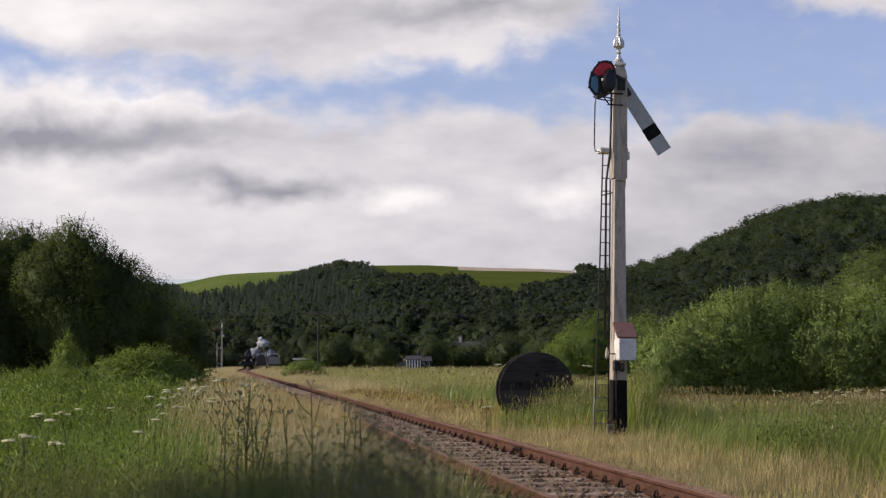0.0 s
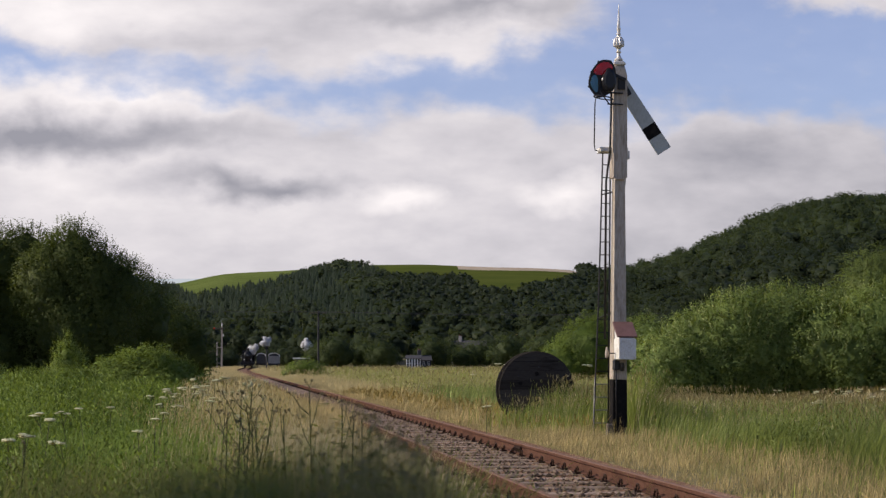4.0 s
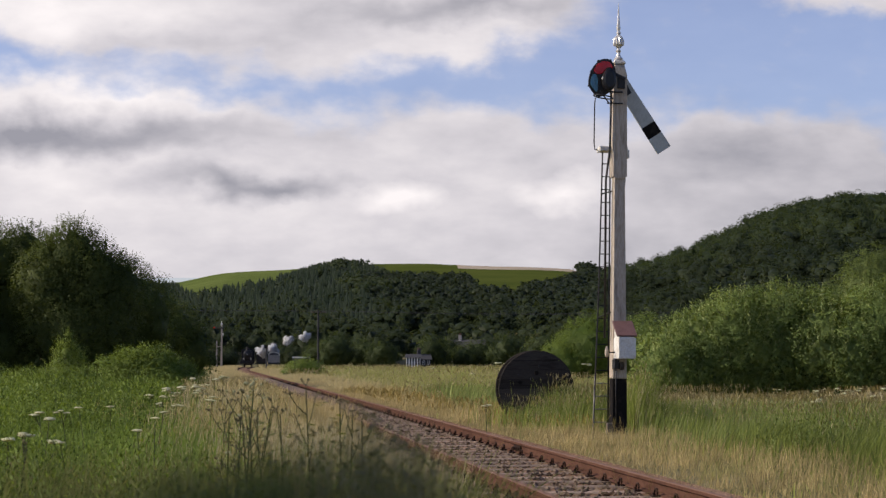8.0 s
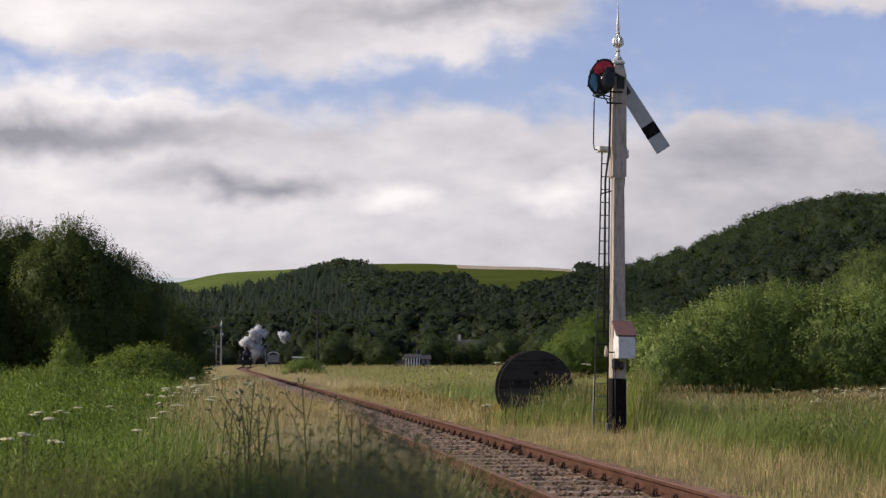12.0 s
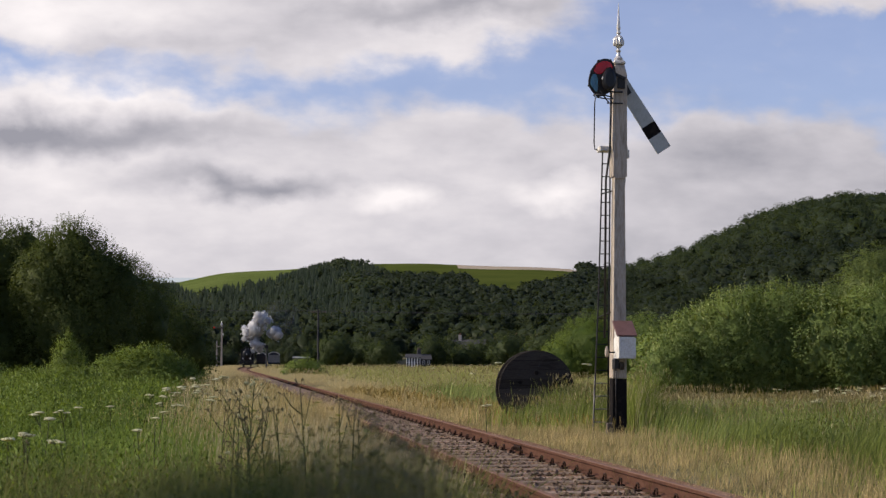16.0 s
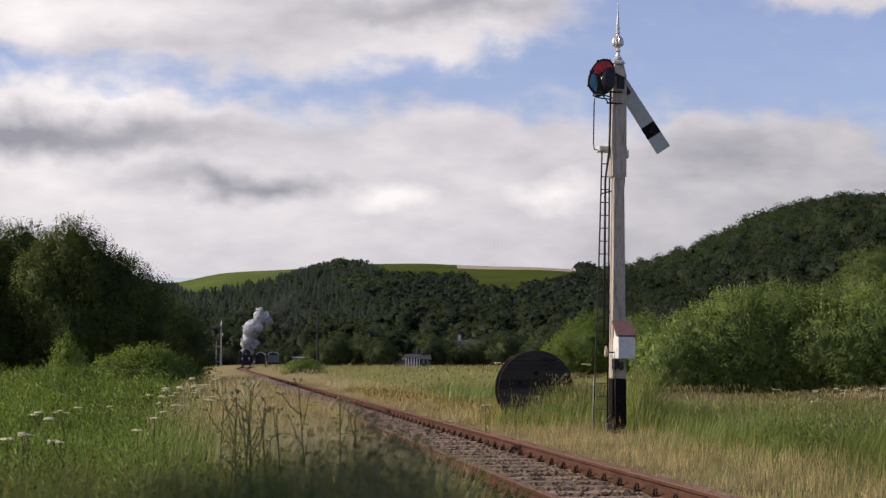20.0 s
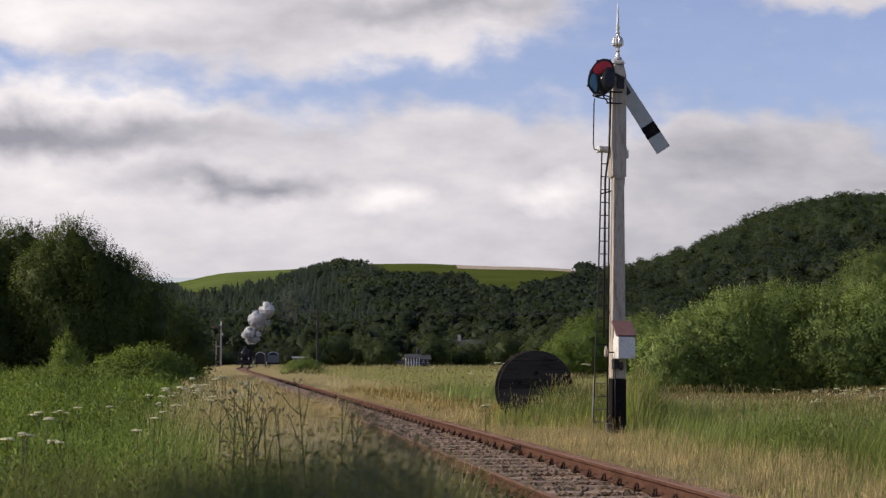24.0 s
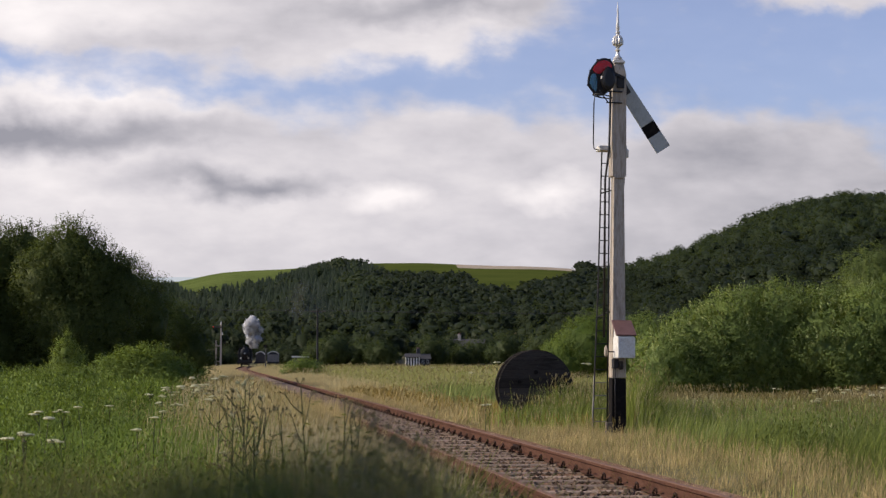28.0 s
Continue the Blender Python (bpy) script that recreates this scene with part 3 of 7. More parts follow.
def broad_tree(name, x, y, lobes, trunk_h, trunk_r, leaves, leaf, material, label, category="tree", seed=1, group="", shell=0.5, up=0.35, shoots=None, fill=0.72, tips=None, clump=None):
    """A trunk with limbs to each lobe of its crown; lobes: (dx, dy, z, rx, ry, rz)."""
    rng = np.random.default_rng(seed)
    z0 = float(land(x, y)) - 0.05
    ob = thing(name, pose(x, y, z0), label, category, group)
    bm = bmesh.new()
    tube(bm, [(0, 0, -0.1), (0.03, 0.02, trunk_h * 0.5), (0.0, 0.05, trunk_h)], [trunk_r * 1.3, trunk_r, trunk_r * 0.75], 8)
    part("trunk", bm, M_BARK, ob, smooth=True)
    vols = np.array([l[3] * l[4] * l[5] for l in lobes]) ** 0.667
    for l in lobes:
        if l[3] < 0.3:
            continue
        bm = bmesh.new()
        e = Vector(l[:3])
        tube(bm, [(0, 0, trunk_h * 0.85), Vector((0, 0, trunk_h)).lerp(e, 0.5) + Vector((0, 0, 0.1 * l[5])), e + Vector((0, 0, 0.3 * l[5]))], [trunk_r * 0.55, trunk_r * 0.35, trunk_r * 0.1], 6)
        for k in range(3):
            q = e + Vector((rng.uniform(-.7, .7) * l[3], rng.uniform(-.7, .7) * l[4], rng.uniform(-0.1, .8) * l[5]))
            tube(bm, [Vector((0, 0, trunk_h)).lerp(e, 0.6), e.lerp(q, 0.5), q], [trunk_r * 0.25, trunk_r * 0.14, trunk_r * 0.04], 5)
        part("limb", bm, M_BARK, ob, smooth=True)
    pts, outs = clumped(rng, lobes, leaves, clump or 4 * leaf)
    la = np.array(lobes)
    mid = (la[:, :3] * vols[:, None]).sum(0) / vols.sum()
    mid[2] *= 0.95
    reach = np.array([np.ptp(la[:, 0]) * 0.5 + la[:, 3].mean(), np.ptp(la[:, 1]) * 0.5 + la[:, 4].mean(), la[:, 2].max() * 0.45])
    outs = outs + 0.4 * (pts - mid) / reach
    sets = [leaf_quads(rng, pts, leaf, up, out=outs, lie=0.9, rough=0.14), core(BALL3 if leaves > 24000 else BALL2, [l for l in lobes if l[3] > 0.3], rng, fill)]
    if shoots:      # upright leafy shoots over the skin of the crown: how many, how long, leaves on each
        pick = rng.choice(len(lobes), shoots[0], p=vols / vols.sum())
        la = np.array(lobes)[pick]
        d = unit(rng.normal(size=(shoots[0], 3)) + np.array([0, -0.1, 0.45]))
        b = la[:, :3] + d * la[:, 3:] * rng.uniform(0.72, 0.98, (shoots[0], 1))
        ok_ = b[:, 2] > 0.1
        way = unit(d * 0.6 + np.array([0, 0, 0.75]) + rng.normal(0, 0.18, d.shape))
        if tips:    # the topmost shoots carry paler young leaves
            high = ok_ & (b[:, 2] > la[:, 2].max() * 0.5) & (rng.uniform(size=len(b)) < 0.5)
            v, f, nv = sprigs(rng, b[high], way[high], shoots[1] * rng.uniform(0.6, 1.4, high.sum()), leaf * 1.3, shoots[2], out=(d * 0.6 + way * 0.4 + (b - mid) / reach)[high])
            piece("young_foliage", soup("young_foliage", v, f, tips, normals=nv), ob, label="pale young leaf tips")
            ok_ &= ~high
        sets.append(sprigs(rng, b[ok_], way[ok_], shoots[1] * rng.uniform(0.5, 1.3, ok_.sum()), leaf * 1.15, shoots[2], out=(d * 0.6 + way * 0.4 + (b - mid) / reach)[ok_]))
    v, f, nv = joined(sets)
    piece("crown", soup("crown", v, f, material, normals=nv), ob)
    return ob


def blades(rng, x, y, h, w, lean=0.35, wind=0.12, thin=False):
    """Curved tapering blades of grass rooted at (x, y)."""
    n = len(x)
    h = h * np.where(((x - 3.3) / 0.5) ** 2 + ((y - 31.2) / 1.7) ** 2 < 1, 0.42, 1.0)  # trodden at the signal's foot
    z = land(x, y) - 0.02
    a = rng.uniform(0, 2 * math.pi, n)
    out = np.abs(rng.normal(0, lean, n)) * h
    dx, dy = np.cos(a) * out + wind * h, np.sin(a) * out
    b = rng.uniform(-0.7, 0.7, n)
    wx, wy = np.cos(b) * w * 0.5, np.sin(b) * w * 0.5
    root = np.stack([x, y, z], -1)
    tip = root + np.stack([dx, dy, h * rng.uniform(0.85, 1.05, n)], -1)
    side = np.stack([wx, wy, np.zeros(n)], -1)
    mid = root * 0.5 + tip * 0.5 - np.stack([dx, dy, -0.15 * h], -1) * 0.22
    if thin:
        v = np.stack([root - side, root + side, tip], 1).reshape(-1, 3)
        soft = unit(np.stack([rng.normal(0, 0.3, n), rng.normal(-0.25, 0.3, n), np.full(n, 0.9)], -1))
        return v, np.arange(3 * n).reshape(-1, 3), np.repeat(soft, 3, axis=0)
    v = np.stack([root - side, root + side, mid + side * 0.8, mid - side * 0.8, tip], 1).reshape(-1, 3)
    i = np.arange(n)[:, None] * 5
    tri = np.concatenate([i + [0, 1, 2], i + [0, 2, 3], i + [3, 2, 4]], 1).reshape(-1, 3)
    soft = unit(np.stack([dx / h * 0.6 + rng.normal(0, 0.25, n), dy / h * 0.6 + rng.normal(0, 0.25, n) - 0.25, np.full(n, 0.9)], -1))
    return v, tri, np.repeat(soft, 5, axis=0)


def heads(rng, x, y, z, r, length):
    """Feathery seed heads: two crossed slim diamonds each."""
    n = len(x)
    c = np.stack([x, y, z], -1)
    out, k = [], 0
    a = rng.uniform(0, 3.14, n)
    lean = rng.normal(0, 0.25, (n, 2)) * length[:, None]
    up = np.concatenate([lean, length[:, None]], 1)
    for t in (0, 1.57):
        s = np.stack([np.cos(a + t) * r, np.sin(a + t) * r, np.zeros(n)], -1)
        out.append(np.stack([c, c + up * 0.45 + s, c + up, c + up * 0.45 - s], 1))
    v = np.concatenate(out).reshape(-1, 3)
    soft = np.tile(unit(np.concatenate([rng.normal(0, 0.4, (n, 2)) - np.array([0, 0.3]), np.full((n, 1), 0.8)], 1)), (2, 1))
    return v, np.arange(len(v)).reshape(-1, 4), np.repeat(soft, 4, axis=0)


TABLE = np.random.default_rng(404).uniform(0, 1, (256, 256))


def drift_noise(x, y, size, seed=0):
    """Smooth random heights, 0 to 1, in patches about size metres wide."""
    gx, gy = np.asarray(x) / size + 37.7 * seed, np.asarray(y) / size + 11.3 * seed
    ix, iy = np.floor(gx).astype(int), np.floor(gy).astype(int)
    fx, fy = gx - ix, gy - iy
    fx, fy = fx * fx * (3 - 2 * fx), fy * fy * (3 - 2 * fy)
    g = lambda a, b: TABLE[(ix + a) % 256, (iy + b) % 256]
    return (g(0, 0) * (1 - fx) + g(1, 0) * fx) * (1 - fy) + (g(0, 1) * (1 - fx) + g(1, 1) * fx) * fy


def kept_low(x, y, h):
    """Shorter growth in the strip that runs up to the willows."""
    top = np.clip(1.38 - 0.0208 * y, 0.14, 2) * (0.62 + 0.62 * drift_noise(x, y, 1.3, 21))
    return np.where((x > 0.126 * y) & (y < 66), np.minimum(h, top), h)


def scatter(rng, y0, y1, n, left, right, power=1.0):
    """Places between two bearings, thicker near y0 by power."""
    y = y0 + (y1 - y0) * rng.uniform(0, 1, n) ** power
    x = y * rng.uniform(left, right, n)
    return x, y


def grass_object(name, parts_, material, label):
    vs, fs, ns, k = [], [], [], 0
    for v, f, nv in parts_:
        ns.append(nv)
        if f.shape[1] == 4:
            f = np.concatenate([f[:, [0, 1, 2]], f[:, [0, 2, 3]]])
        vs.append(v), fs.append(f + k)
        k += len(v)
    ob = new(name, soup(name, np.concatenate(vs), np.concatenate(fs), material, normals=np.concatenate(ns)))
    return tagged(ob, label, "grass", kind="stuff")


def build_grass():
    rng = np.random.default_rng(11)
    E0 = -0.30
    # green meadow to the right of the line
    out, far_out = [], []
    for y0, y1, n, h, w in ((14, 34, 60000, 0.50, 0.010), (34, 75, 72000, 0.52, 0.016), (75, 180, 120000, 0.55, 0.028), (180, 345, 70000, 0.6, 0.065)):
        x, y = scatter(rng, y0, y1, n, E0, 0.30)
        q = track_q(x, y)
        tuss = 0.6 * drift_noise(x, y, 0.9, 1) + 0.4 * drift_noise(x, y, 2.6, 2)
        keep = (q > rng.normal(3.9, 1.0, n) * np.clip(y / 60, 1, 1.5)) & (tuss > rng.uniform(0.1, 0.5, n))
        x, y, q, tuss = x[keep], y[keep], q[keep], tuss[keep]
        m = len(x)
        tall = (0.35 + 1.15 * tuss) * np.clip((q - 2.0) / 2.2, 0.35, 1)
        tall *= np.where((x > 4.5) & (y > 49) & (y < 64), 0.5, 1.0)
        tall *= np.where((np.abs(x - 3.35) < 0.55) & (y > 29.0) & (y < 32.9), 0.3, 1.0)
        gust = 0.05 + 0.35 * drift_noise(x, y, 1.7, 3)
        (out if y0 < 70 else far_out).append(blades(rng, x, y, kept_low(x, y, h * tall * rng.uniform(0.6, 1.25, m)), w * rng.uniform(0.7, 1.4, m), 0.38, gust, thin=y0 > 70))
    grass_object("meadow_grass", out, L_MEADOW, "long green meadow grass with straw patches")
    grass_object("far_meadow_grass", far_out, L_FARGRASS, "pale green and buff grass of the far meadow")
    # straw verge on both sides of the line
    out, tuft, distant = [], [], []
    for y0, y1, n, h, w in ((13, 34, 34000, 0.37, 0.0066), (34, 80, 24000, 0.36, 0.016), (80, 200, 28000, 0.42, 0.044), (200, 340, 13000, 0.5, 0.1)):
        s = y0 + (y1 - y0) * rng.uniform(0, 1, n)
        q = np.where(rng.uniform(size=n) < 0.55, 1.25 + np.abs(rng.normal(0, 1.7, n)), -1.25 - np.abs(rng.normal(0, 1.7, n)))
        x, y = 0.9905 * (TOFF + q) - 0.1374 * s, 0.1374 * (TOFF + q) + 0.9905 * s
        x = x + np.where(s > STRAIGHT, (s - STRAIGHT) ** 2 / (2 * CURVE), 0)
        hh = h * rng.uniform(0.5, 1.3, n) * np.where(q > 0, np.clip((q - 0.9) / 2.2, 0.25, 1.1) * np.where(s < 34, 0.8, 1.0), np.interp(s, [13, 24, 29, 34], [0.7, 0.7, 1.7, 2.0]) * np.where(s > 34, np.interp(s, [34, 80, 200], [0.78, 0.68, 0.62]), 1))
        (out if y0 < 70 else distant).append(blades(rng, x, y, hh, w * rng.uniform(0.7, 1.3, n), 0.4, thin=y0 > 70))
    # straw among the far meadow
    for y0, y1, n, w in ((50, 120, 9000, 0.02), (120, 335, 16000, 0.05)):
        x, y = scatter(rng, y0, y1, n, E0, 0.30)
        keep = track_q(x, y) > 2.5
        x, y = x[keep], y[keep]
        m = len(x)
        distant.append(blades(rng, x, y, kept_low(x, y, rng.uniform(0.4, 0.72, m)), w * rng.uniform(0.6, 1.3, m), 0.25, thin=True))
    # pale seed heads over the meadow
    n = 9000
    s, q = 45 + 190 * rng.uniform(0, 1, n) ** 1.2, -rng.uniform(0.95, 2.7, n)
    x, y = 0.9905 * (TOFF + q) - 0.1374 * s, 0.1374 * (TOFF + q) + 0.9905 * s
    x = x + np.where(s > STRAIGHT, (s - STRAIGHT) ** 2 / (2 * CURVE), 0)
    distant.append(blades(rng, x, y, rng.uniform(0.14, 0.32, n), 0.0004 * s, 0.35, thin=True))
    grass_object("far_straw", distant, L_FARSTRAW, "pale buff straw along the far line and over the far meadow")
    grass_object("straw_grass", out, L_STRAW, "dry golden straw-coloured grass along the railway")
    out = []
    for y0, y1, n, r in ((16, 45, 17000, 0.0055), (45, 120, 20000, 0.011), (120, 330, 24000, 0.026)):
        x, y = scatter(rng, y0, y1, n, E0, 0.30)
        q = track_q(x, y)
        keep = (q > np.where(y < 45, 4.6, 2.0)) & (np.sin(x * 0.5 + 1) * np.sin(y * 0.11) + rng.normal(0, 0.5, n) > -0.1)
        x, y = x[keep], y[keep]
        m = len(x)
        z = land(x, y) + kept_low(x, y, rng.uniform(0.38, 0.75, m)) * rng.uniform(0.9, 1.05, m)
        out.append(heads(rng, x, y, z, np.full(m, r), np.full(m, 0.10) * np.clip(r / 0.012, 0.9, 2.4)))
        out.append(blades(rng, x, y, z - land(x, y) + 0.02, np.full(m, r * 0.5), 0.08, thin=True))
    # low bents along the foot of the ballast, and russet sorrel beyond the line
    n = 6500
    s, q = 15 + 50 * rng.uniform(0, 1, n) ** 1.2, -rng.uniform(1.35, 3.0, n)
    x, y = 0.9905 * (TOFF + q) - 0.1374 * s, 0.1374 * (TOFF + q) + 0.9905 * s
    hh = rng.uniform(0.4, 0.72, n) * (0.75 + 0.4 * drift_noise(x, y, 0.8, 5)) * np.interp(s, [28, 45], [1.0, 0.6])
    w = 0.006 * np.clip(s / 24, 0.8, 2.4)
    out.append(blades(rng, x, y, hh, w, 0.18, 0.2))
    n = 2600
    s, q = 30 + 36 * rng.uniform(0, 1, n) ** 1.3, 1.3 + np.abs(rng.normal(0, 1.9, n))
    x, y = 0.9905 * (TOFF + q) - 0.1374 * s, 0.1374 * (TOFF + q) + 0.9905 * s
    keep = drift_noise(x, y, 4.0, 6) > rng.uniform(0.25, 0.75, n)
    x, y, s = x[keep], y[keep], s[keep]
    m = len(x)
    hh = rng.uniform(0.25, 0.5, m)
    w = 0.005 * np.clip(s / 26, 0.9, 5)
    grass_object("sorrel", [blades(rng, x, y, hh, w, 0.2, thin=True), heads(rng, x + 0.1 * hh, y, land(x, y) + hh * 0.75, w * 1.1, np.full(m, 0.16))], L_SORREL, "russet seeding sorrel in the straw beside the line")
    # green blades among the bents
    n = 5200
    s, q = rng.uniform(12, 46, n), -rng.uniform(2.2, 5.4, n)
    x, y = 0.9905 * (TOFF + q) - 0.1374 * s, 0.1374 * (TOFF + q) + 0.9905 * s
    keep = drift_noise(x, y, 1.0, 12) > rng.uniform(0.25, 0.8, n)
    x, y = x[keep], y[keep]
    grass_object("verge_grass", [blades(rng, x, y, rng.uniform(0.35, 0.75, len(x)), 0.009 * rng.uniform(0.7, 1.4, len(x)), 0.35, 0.15)], L_LUSH, "green grass mixed into the buff verge")
    # tall bents standing in the verge to the left of the line
    n = 1700
    s, q = rng.uniform(15, 60, n), -rng.uniform(2.3, 4.8, n)
    x, y = 0.9905 * (TOFF + q) - 0.1374 * s, 0.1374 * (TOFF + q) + 0.9905 * s
    hh = rng.uniform(0.55, 0.95, n) * np.interp(s, [15, 26, 32], [0.6, 0.75, 1.0])
    w = 0.0055 * np.clip(s / 26, 0.8, 2.4)
    out.append(blades(rng, x, y, hh, w, 0.10))
    out.append(heads(rng, x + 0.12 * hh, y, land(x, y) + hh * 0.9, w * 0.8, np.full(n, 0.13)))
    # tall tussocks round the drum and the signal
    for cx, cy, sx, sy, n, h in ((3.1, 35.6, 0.35, 0.5, 1500, 0.86), (2.75, 36.4, 0.7, 0.5, 1900, 0.62), (2.75, 36.9, 0.32, 0.3, 900, 1.02), (3.6, 37.2, 0.6, 0.5, 1500, 0.80), (2.6, 34.6, 0.5, 0.6, 900, 0.62), (4.7, 34.0, 0.6, 0.7, 2600, 0.80), (3.95, 33.4, 0.14, 0.3, 420, 1.25), (4.3, 35.0, 0.3, 0.3, 500, 1.1), (7.0, 31.0, 1.2, 1.5, 3000, 0.66), (5.5, 40.0, 1.5, 1.5, 2500, 0.7)):
        x, y = rng.normal(cx, sx, n), rng.normal(cy, sy, n)
        tuft.append(blades(rng, x, y, kept_low(x, y, h * rng.uniform(0.55, 1.15, n)), 0.013 * rng.uniform(0.7, 1.4, n), 0.25))
        m = n // 6
        z = land(x[:m], y[:m]) + h * rng.uniform(0.8, 1.15, m)
        out.append(heads(rng, x[:m], y[:m], z, np.full(m, 0.006), np.full(m, 0.10)))
        out.append(blades(rng, x[:m], y[:m], z - land(x[:m], y[:m]), np.full(m, 0.005), 0.06))
    grass_object("seeding_grass", out, L_HEADS, "pale buff seeding grass heads over the meadow")
    fresh = []
    for cx, cy, sx, sy, n, h in ((4.9, 33.5, 0.7, 1.2, 1500, 0.62), (6.2, 30.0, 0.9, 1.6, 2200, 0.60), (8.6, 36.0, 1.4, 2.0, 2400, 0.62), (5.0, 26.5, 0.6, 1.0, 1300, 0.55), (3.0, 44.0, 1.5, 2.5, 2000, 0.7), (0.4, 52.0, 1.6, 4.0, 2200, 0.75), (10.5, 44.0, 2.0, 3.0, 2200, 0.7), (6.8, 24.0, 0.7, 1.0, 1200, 0.5)):
        x, y = rng.normal(cx, sx, n), rng.normal(cy, sy, n)
        keep = (track_q(x, y) > 3.2) & (rng.uniform(size=n) < 0.6)
        x, y = x[keep], y[keep]
        fresh.append(blades(rng, x, y, kept_low(x, y, h * rng.uniform(0.5, 1.3, len(x))), 0.016 * rng.uniform(0.6, 1.5, len(x)) * np.clip(y / 34, 0.8, 1.5), 0.24, wind=0.22))
    for cx, cy, sx, sy, n in ((6.1, 27.0, 0.45, 0.8, 420), (6.9, 29.5, 0.5, 0.8, 420), (5.2, 24.5, 0.3, 0.5, 200), (8.6, 33.0, 0.7, 1.0, 420), (4.9, 36.0, 0.7, 0.8, 320)):
        x, y = rng.normal(cx, sx, n), rng.normal(cy, sy, n)
        way = unit(np.stack([rng.normal(0.1, 0.2, n), rng.normal(0, 0.2, n), np.ones(n)], -1))
        fresh.append(sprigs(rng, np.stack([x, y, land(x, y)], -1), way, rng.uniform(0.3, 0.62, n), 0.065, 12, 0.9, 0.34, np.stack([rng.normal(-0.3, .5, n), rng.normal(-0.4, .4, n), np.full(n, 0.7)], -1)))
    grass_object("fresh_grass", fresh, L_FRESH, "bright fresh green broad-bladed grass in patches")
    # russet sorrel and dry stems at the foot of the willow
    dry = []
    x, y = rng.normal(3.30, 0.20, 420), rng.normal(31.6, 0.25, 420)
    dry.append(blades(rng, x, y, rng.uniform(0.08, 0.30, 420), np.full(420, 0.010), 0.35))
    x, y = 17 - 11 * rng.uniform(0, 1, 9000) ** 1.6, rng.normal(60.3, 0.9, 9000)
    keep = np.sin(x * 2.1) + np.sin(x * 0.9 + 1) + rng.normal(0, 0.5, 9000) > 0.2
    x, y = x[keep], y[keep]
    m = len(x)
    rise = np.interp(x, [6, 12.5, 14, 17], [0.35, 0.4, 0.85, 1.1])
    dry.append(blades(rng, x, y, rng.uniform(0.15, 0.5, m) * rise, 0.014 * rng.uniform(0.6, 1.4, m), 0.16))
    dry.append(heads(rng, x[:900], y[:900], land(x[:900], y[:900]) + rng.uniform(0.25, 0.45, 900) * rise[:900], np.full(900, 0.014), np.full(900, 0.18)))
    x, y = rng.uniform(5.0, 17.0, 9000), rng.normal(50, 6.0, 9000)
    keep = (x > 0.12 * y) & (drift_noise(x, y, 3.0, 9) > rng.uniform(0.2, 0.8, 9000))
    x, y = x[keep], y[keep]
    m = len(x)
    hh = np.clip(1.42 - 0.0208 * y, 0.2, 0.7) * rng.uniform(0.8, 1.15, m)
    dry.append(blades(rng, x, y, hh, np.full(m, 0.008), 0.14, thin=True))
    dry.append(heads(rng, x + 0.1 * hh, y, land(x, y) + hh * 0.85, np.full(m, 0.010), np.full(m, 0.13)))
    grass_object("dry_stems", dry, L_HEADS, "dry pinkish-buff stems along the foot of the willow")
    grass_object("tussock_grass", tuft, L_MEADOW, "tall green tussocks round the drum and the signal")
    # lush growth to the left of the line
    out = []
    for y0, y1, n, h, w in ((10, 26, 24000, 0.50, 0.010), (26, 60, 34000, 0.52, 0.018), (60, 120, 20000, 0.5, 0.035), (120, 300, 12000, 0.55, 0.08)):
        x, y = scatter(rng, y0, y1, n, -0.34, 0.06)
        q = track_q(x, y)
        keep = q < -rng.normal(4.5, 0.6, n)
        x, y = x[keep], y[keep]
        m = len(x)
        out.append(blades(rng, x, y, h * rng.uniform(0.55, 1.3, m), w * rng.uniform(0.7, 1.6, m), 0.4, thin=y0 > 50))
        # broad leaves among the grass
        p = np.stack([x, y, land(x, y) + rng.uniform(0.15, 0.65, m) * h / 0.6], -1)[: m // 2]
        out.append(leaf_quads(rng, p, w * 4.5, 0.3, 0.35))
    grass_object("lush_grass", out, L_LUSH, "lush yellow-green grass and leafy weeds")
    # tall leafy herbs in mounds
    out = []
    for y0, y1, n, size, per in ((9, 18, 6400, 0.050, 13), (18, 34, 11000, 0.078, 12), (34, 70, 12000, 0.12, 11)):
        x, y = scatter(rng, y0, y1, n, -0.31, -0.06)
        hump = np.clip(1.7 * (0.6 * drift_noise(x, y, 3.4, 7) + 0.4 * drift_noise(x, y, 1.0, 8)) - 0.35, 0.02, 1.1)
        keep = (track_q(x, y) < -rng.normal(5.0, 0.6, n)) & (hump > rng.uniform(0.08, 0.75, n))
        x, y, hump = x[keep], y[keep], hump[keep]
        m = len(x)
        hh = (0.16 + 0.86 * hump) * np.where(y > 34, 1.1, 0.95) * rng.uniform(0.75, 1.15, m)
        way = unit(np.stack([rng.normal(0.08, 0.2, m), rng.normal(0, 0.2, m), np.ones(m)], -1))
        o = np.stack([rng.normal(-0.3, .5, m), rng.normal(-0.4, .4, m), np.full(m, 0.7)], -1)
        out.append(sprigs(rng, np.stack([x, y, land(x, y)], -1), way, hh, size, per, 0.85, 0.28, o, 1.0))
    grass_object("leafy_herbs", out, L_HERB, "tall leafy yellow-green herbs in mounds")
    # brown dock stems and rank grass very close to the lens
    out, near = [], []
    n = 1500
    y = rng.uniform(3.0, 5.2, n)
    a = np.where(rng.uniform(size=n) < 0.45, rng.normal(-0.042, 0.022, n), rng.uniform(-0.10, 0.075, n))
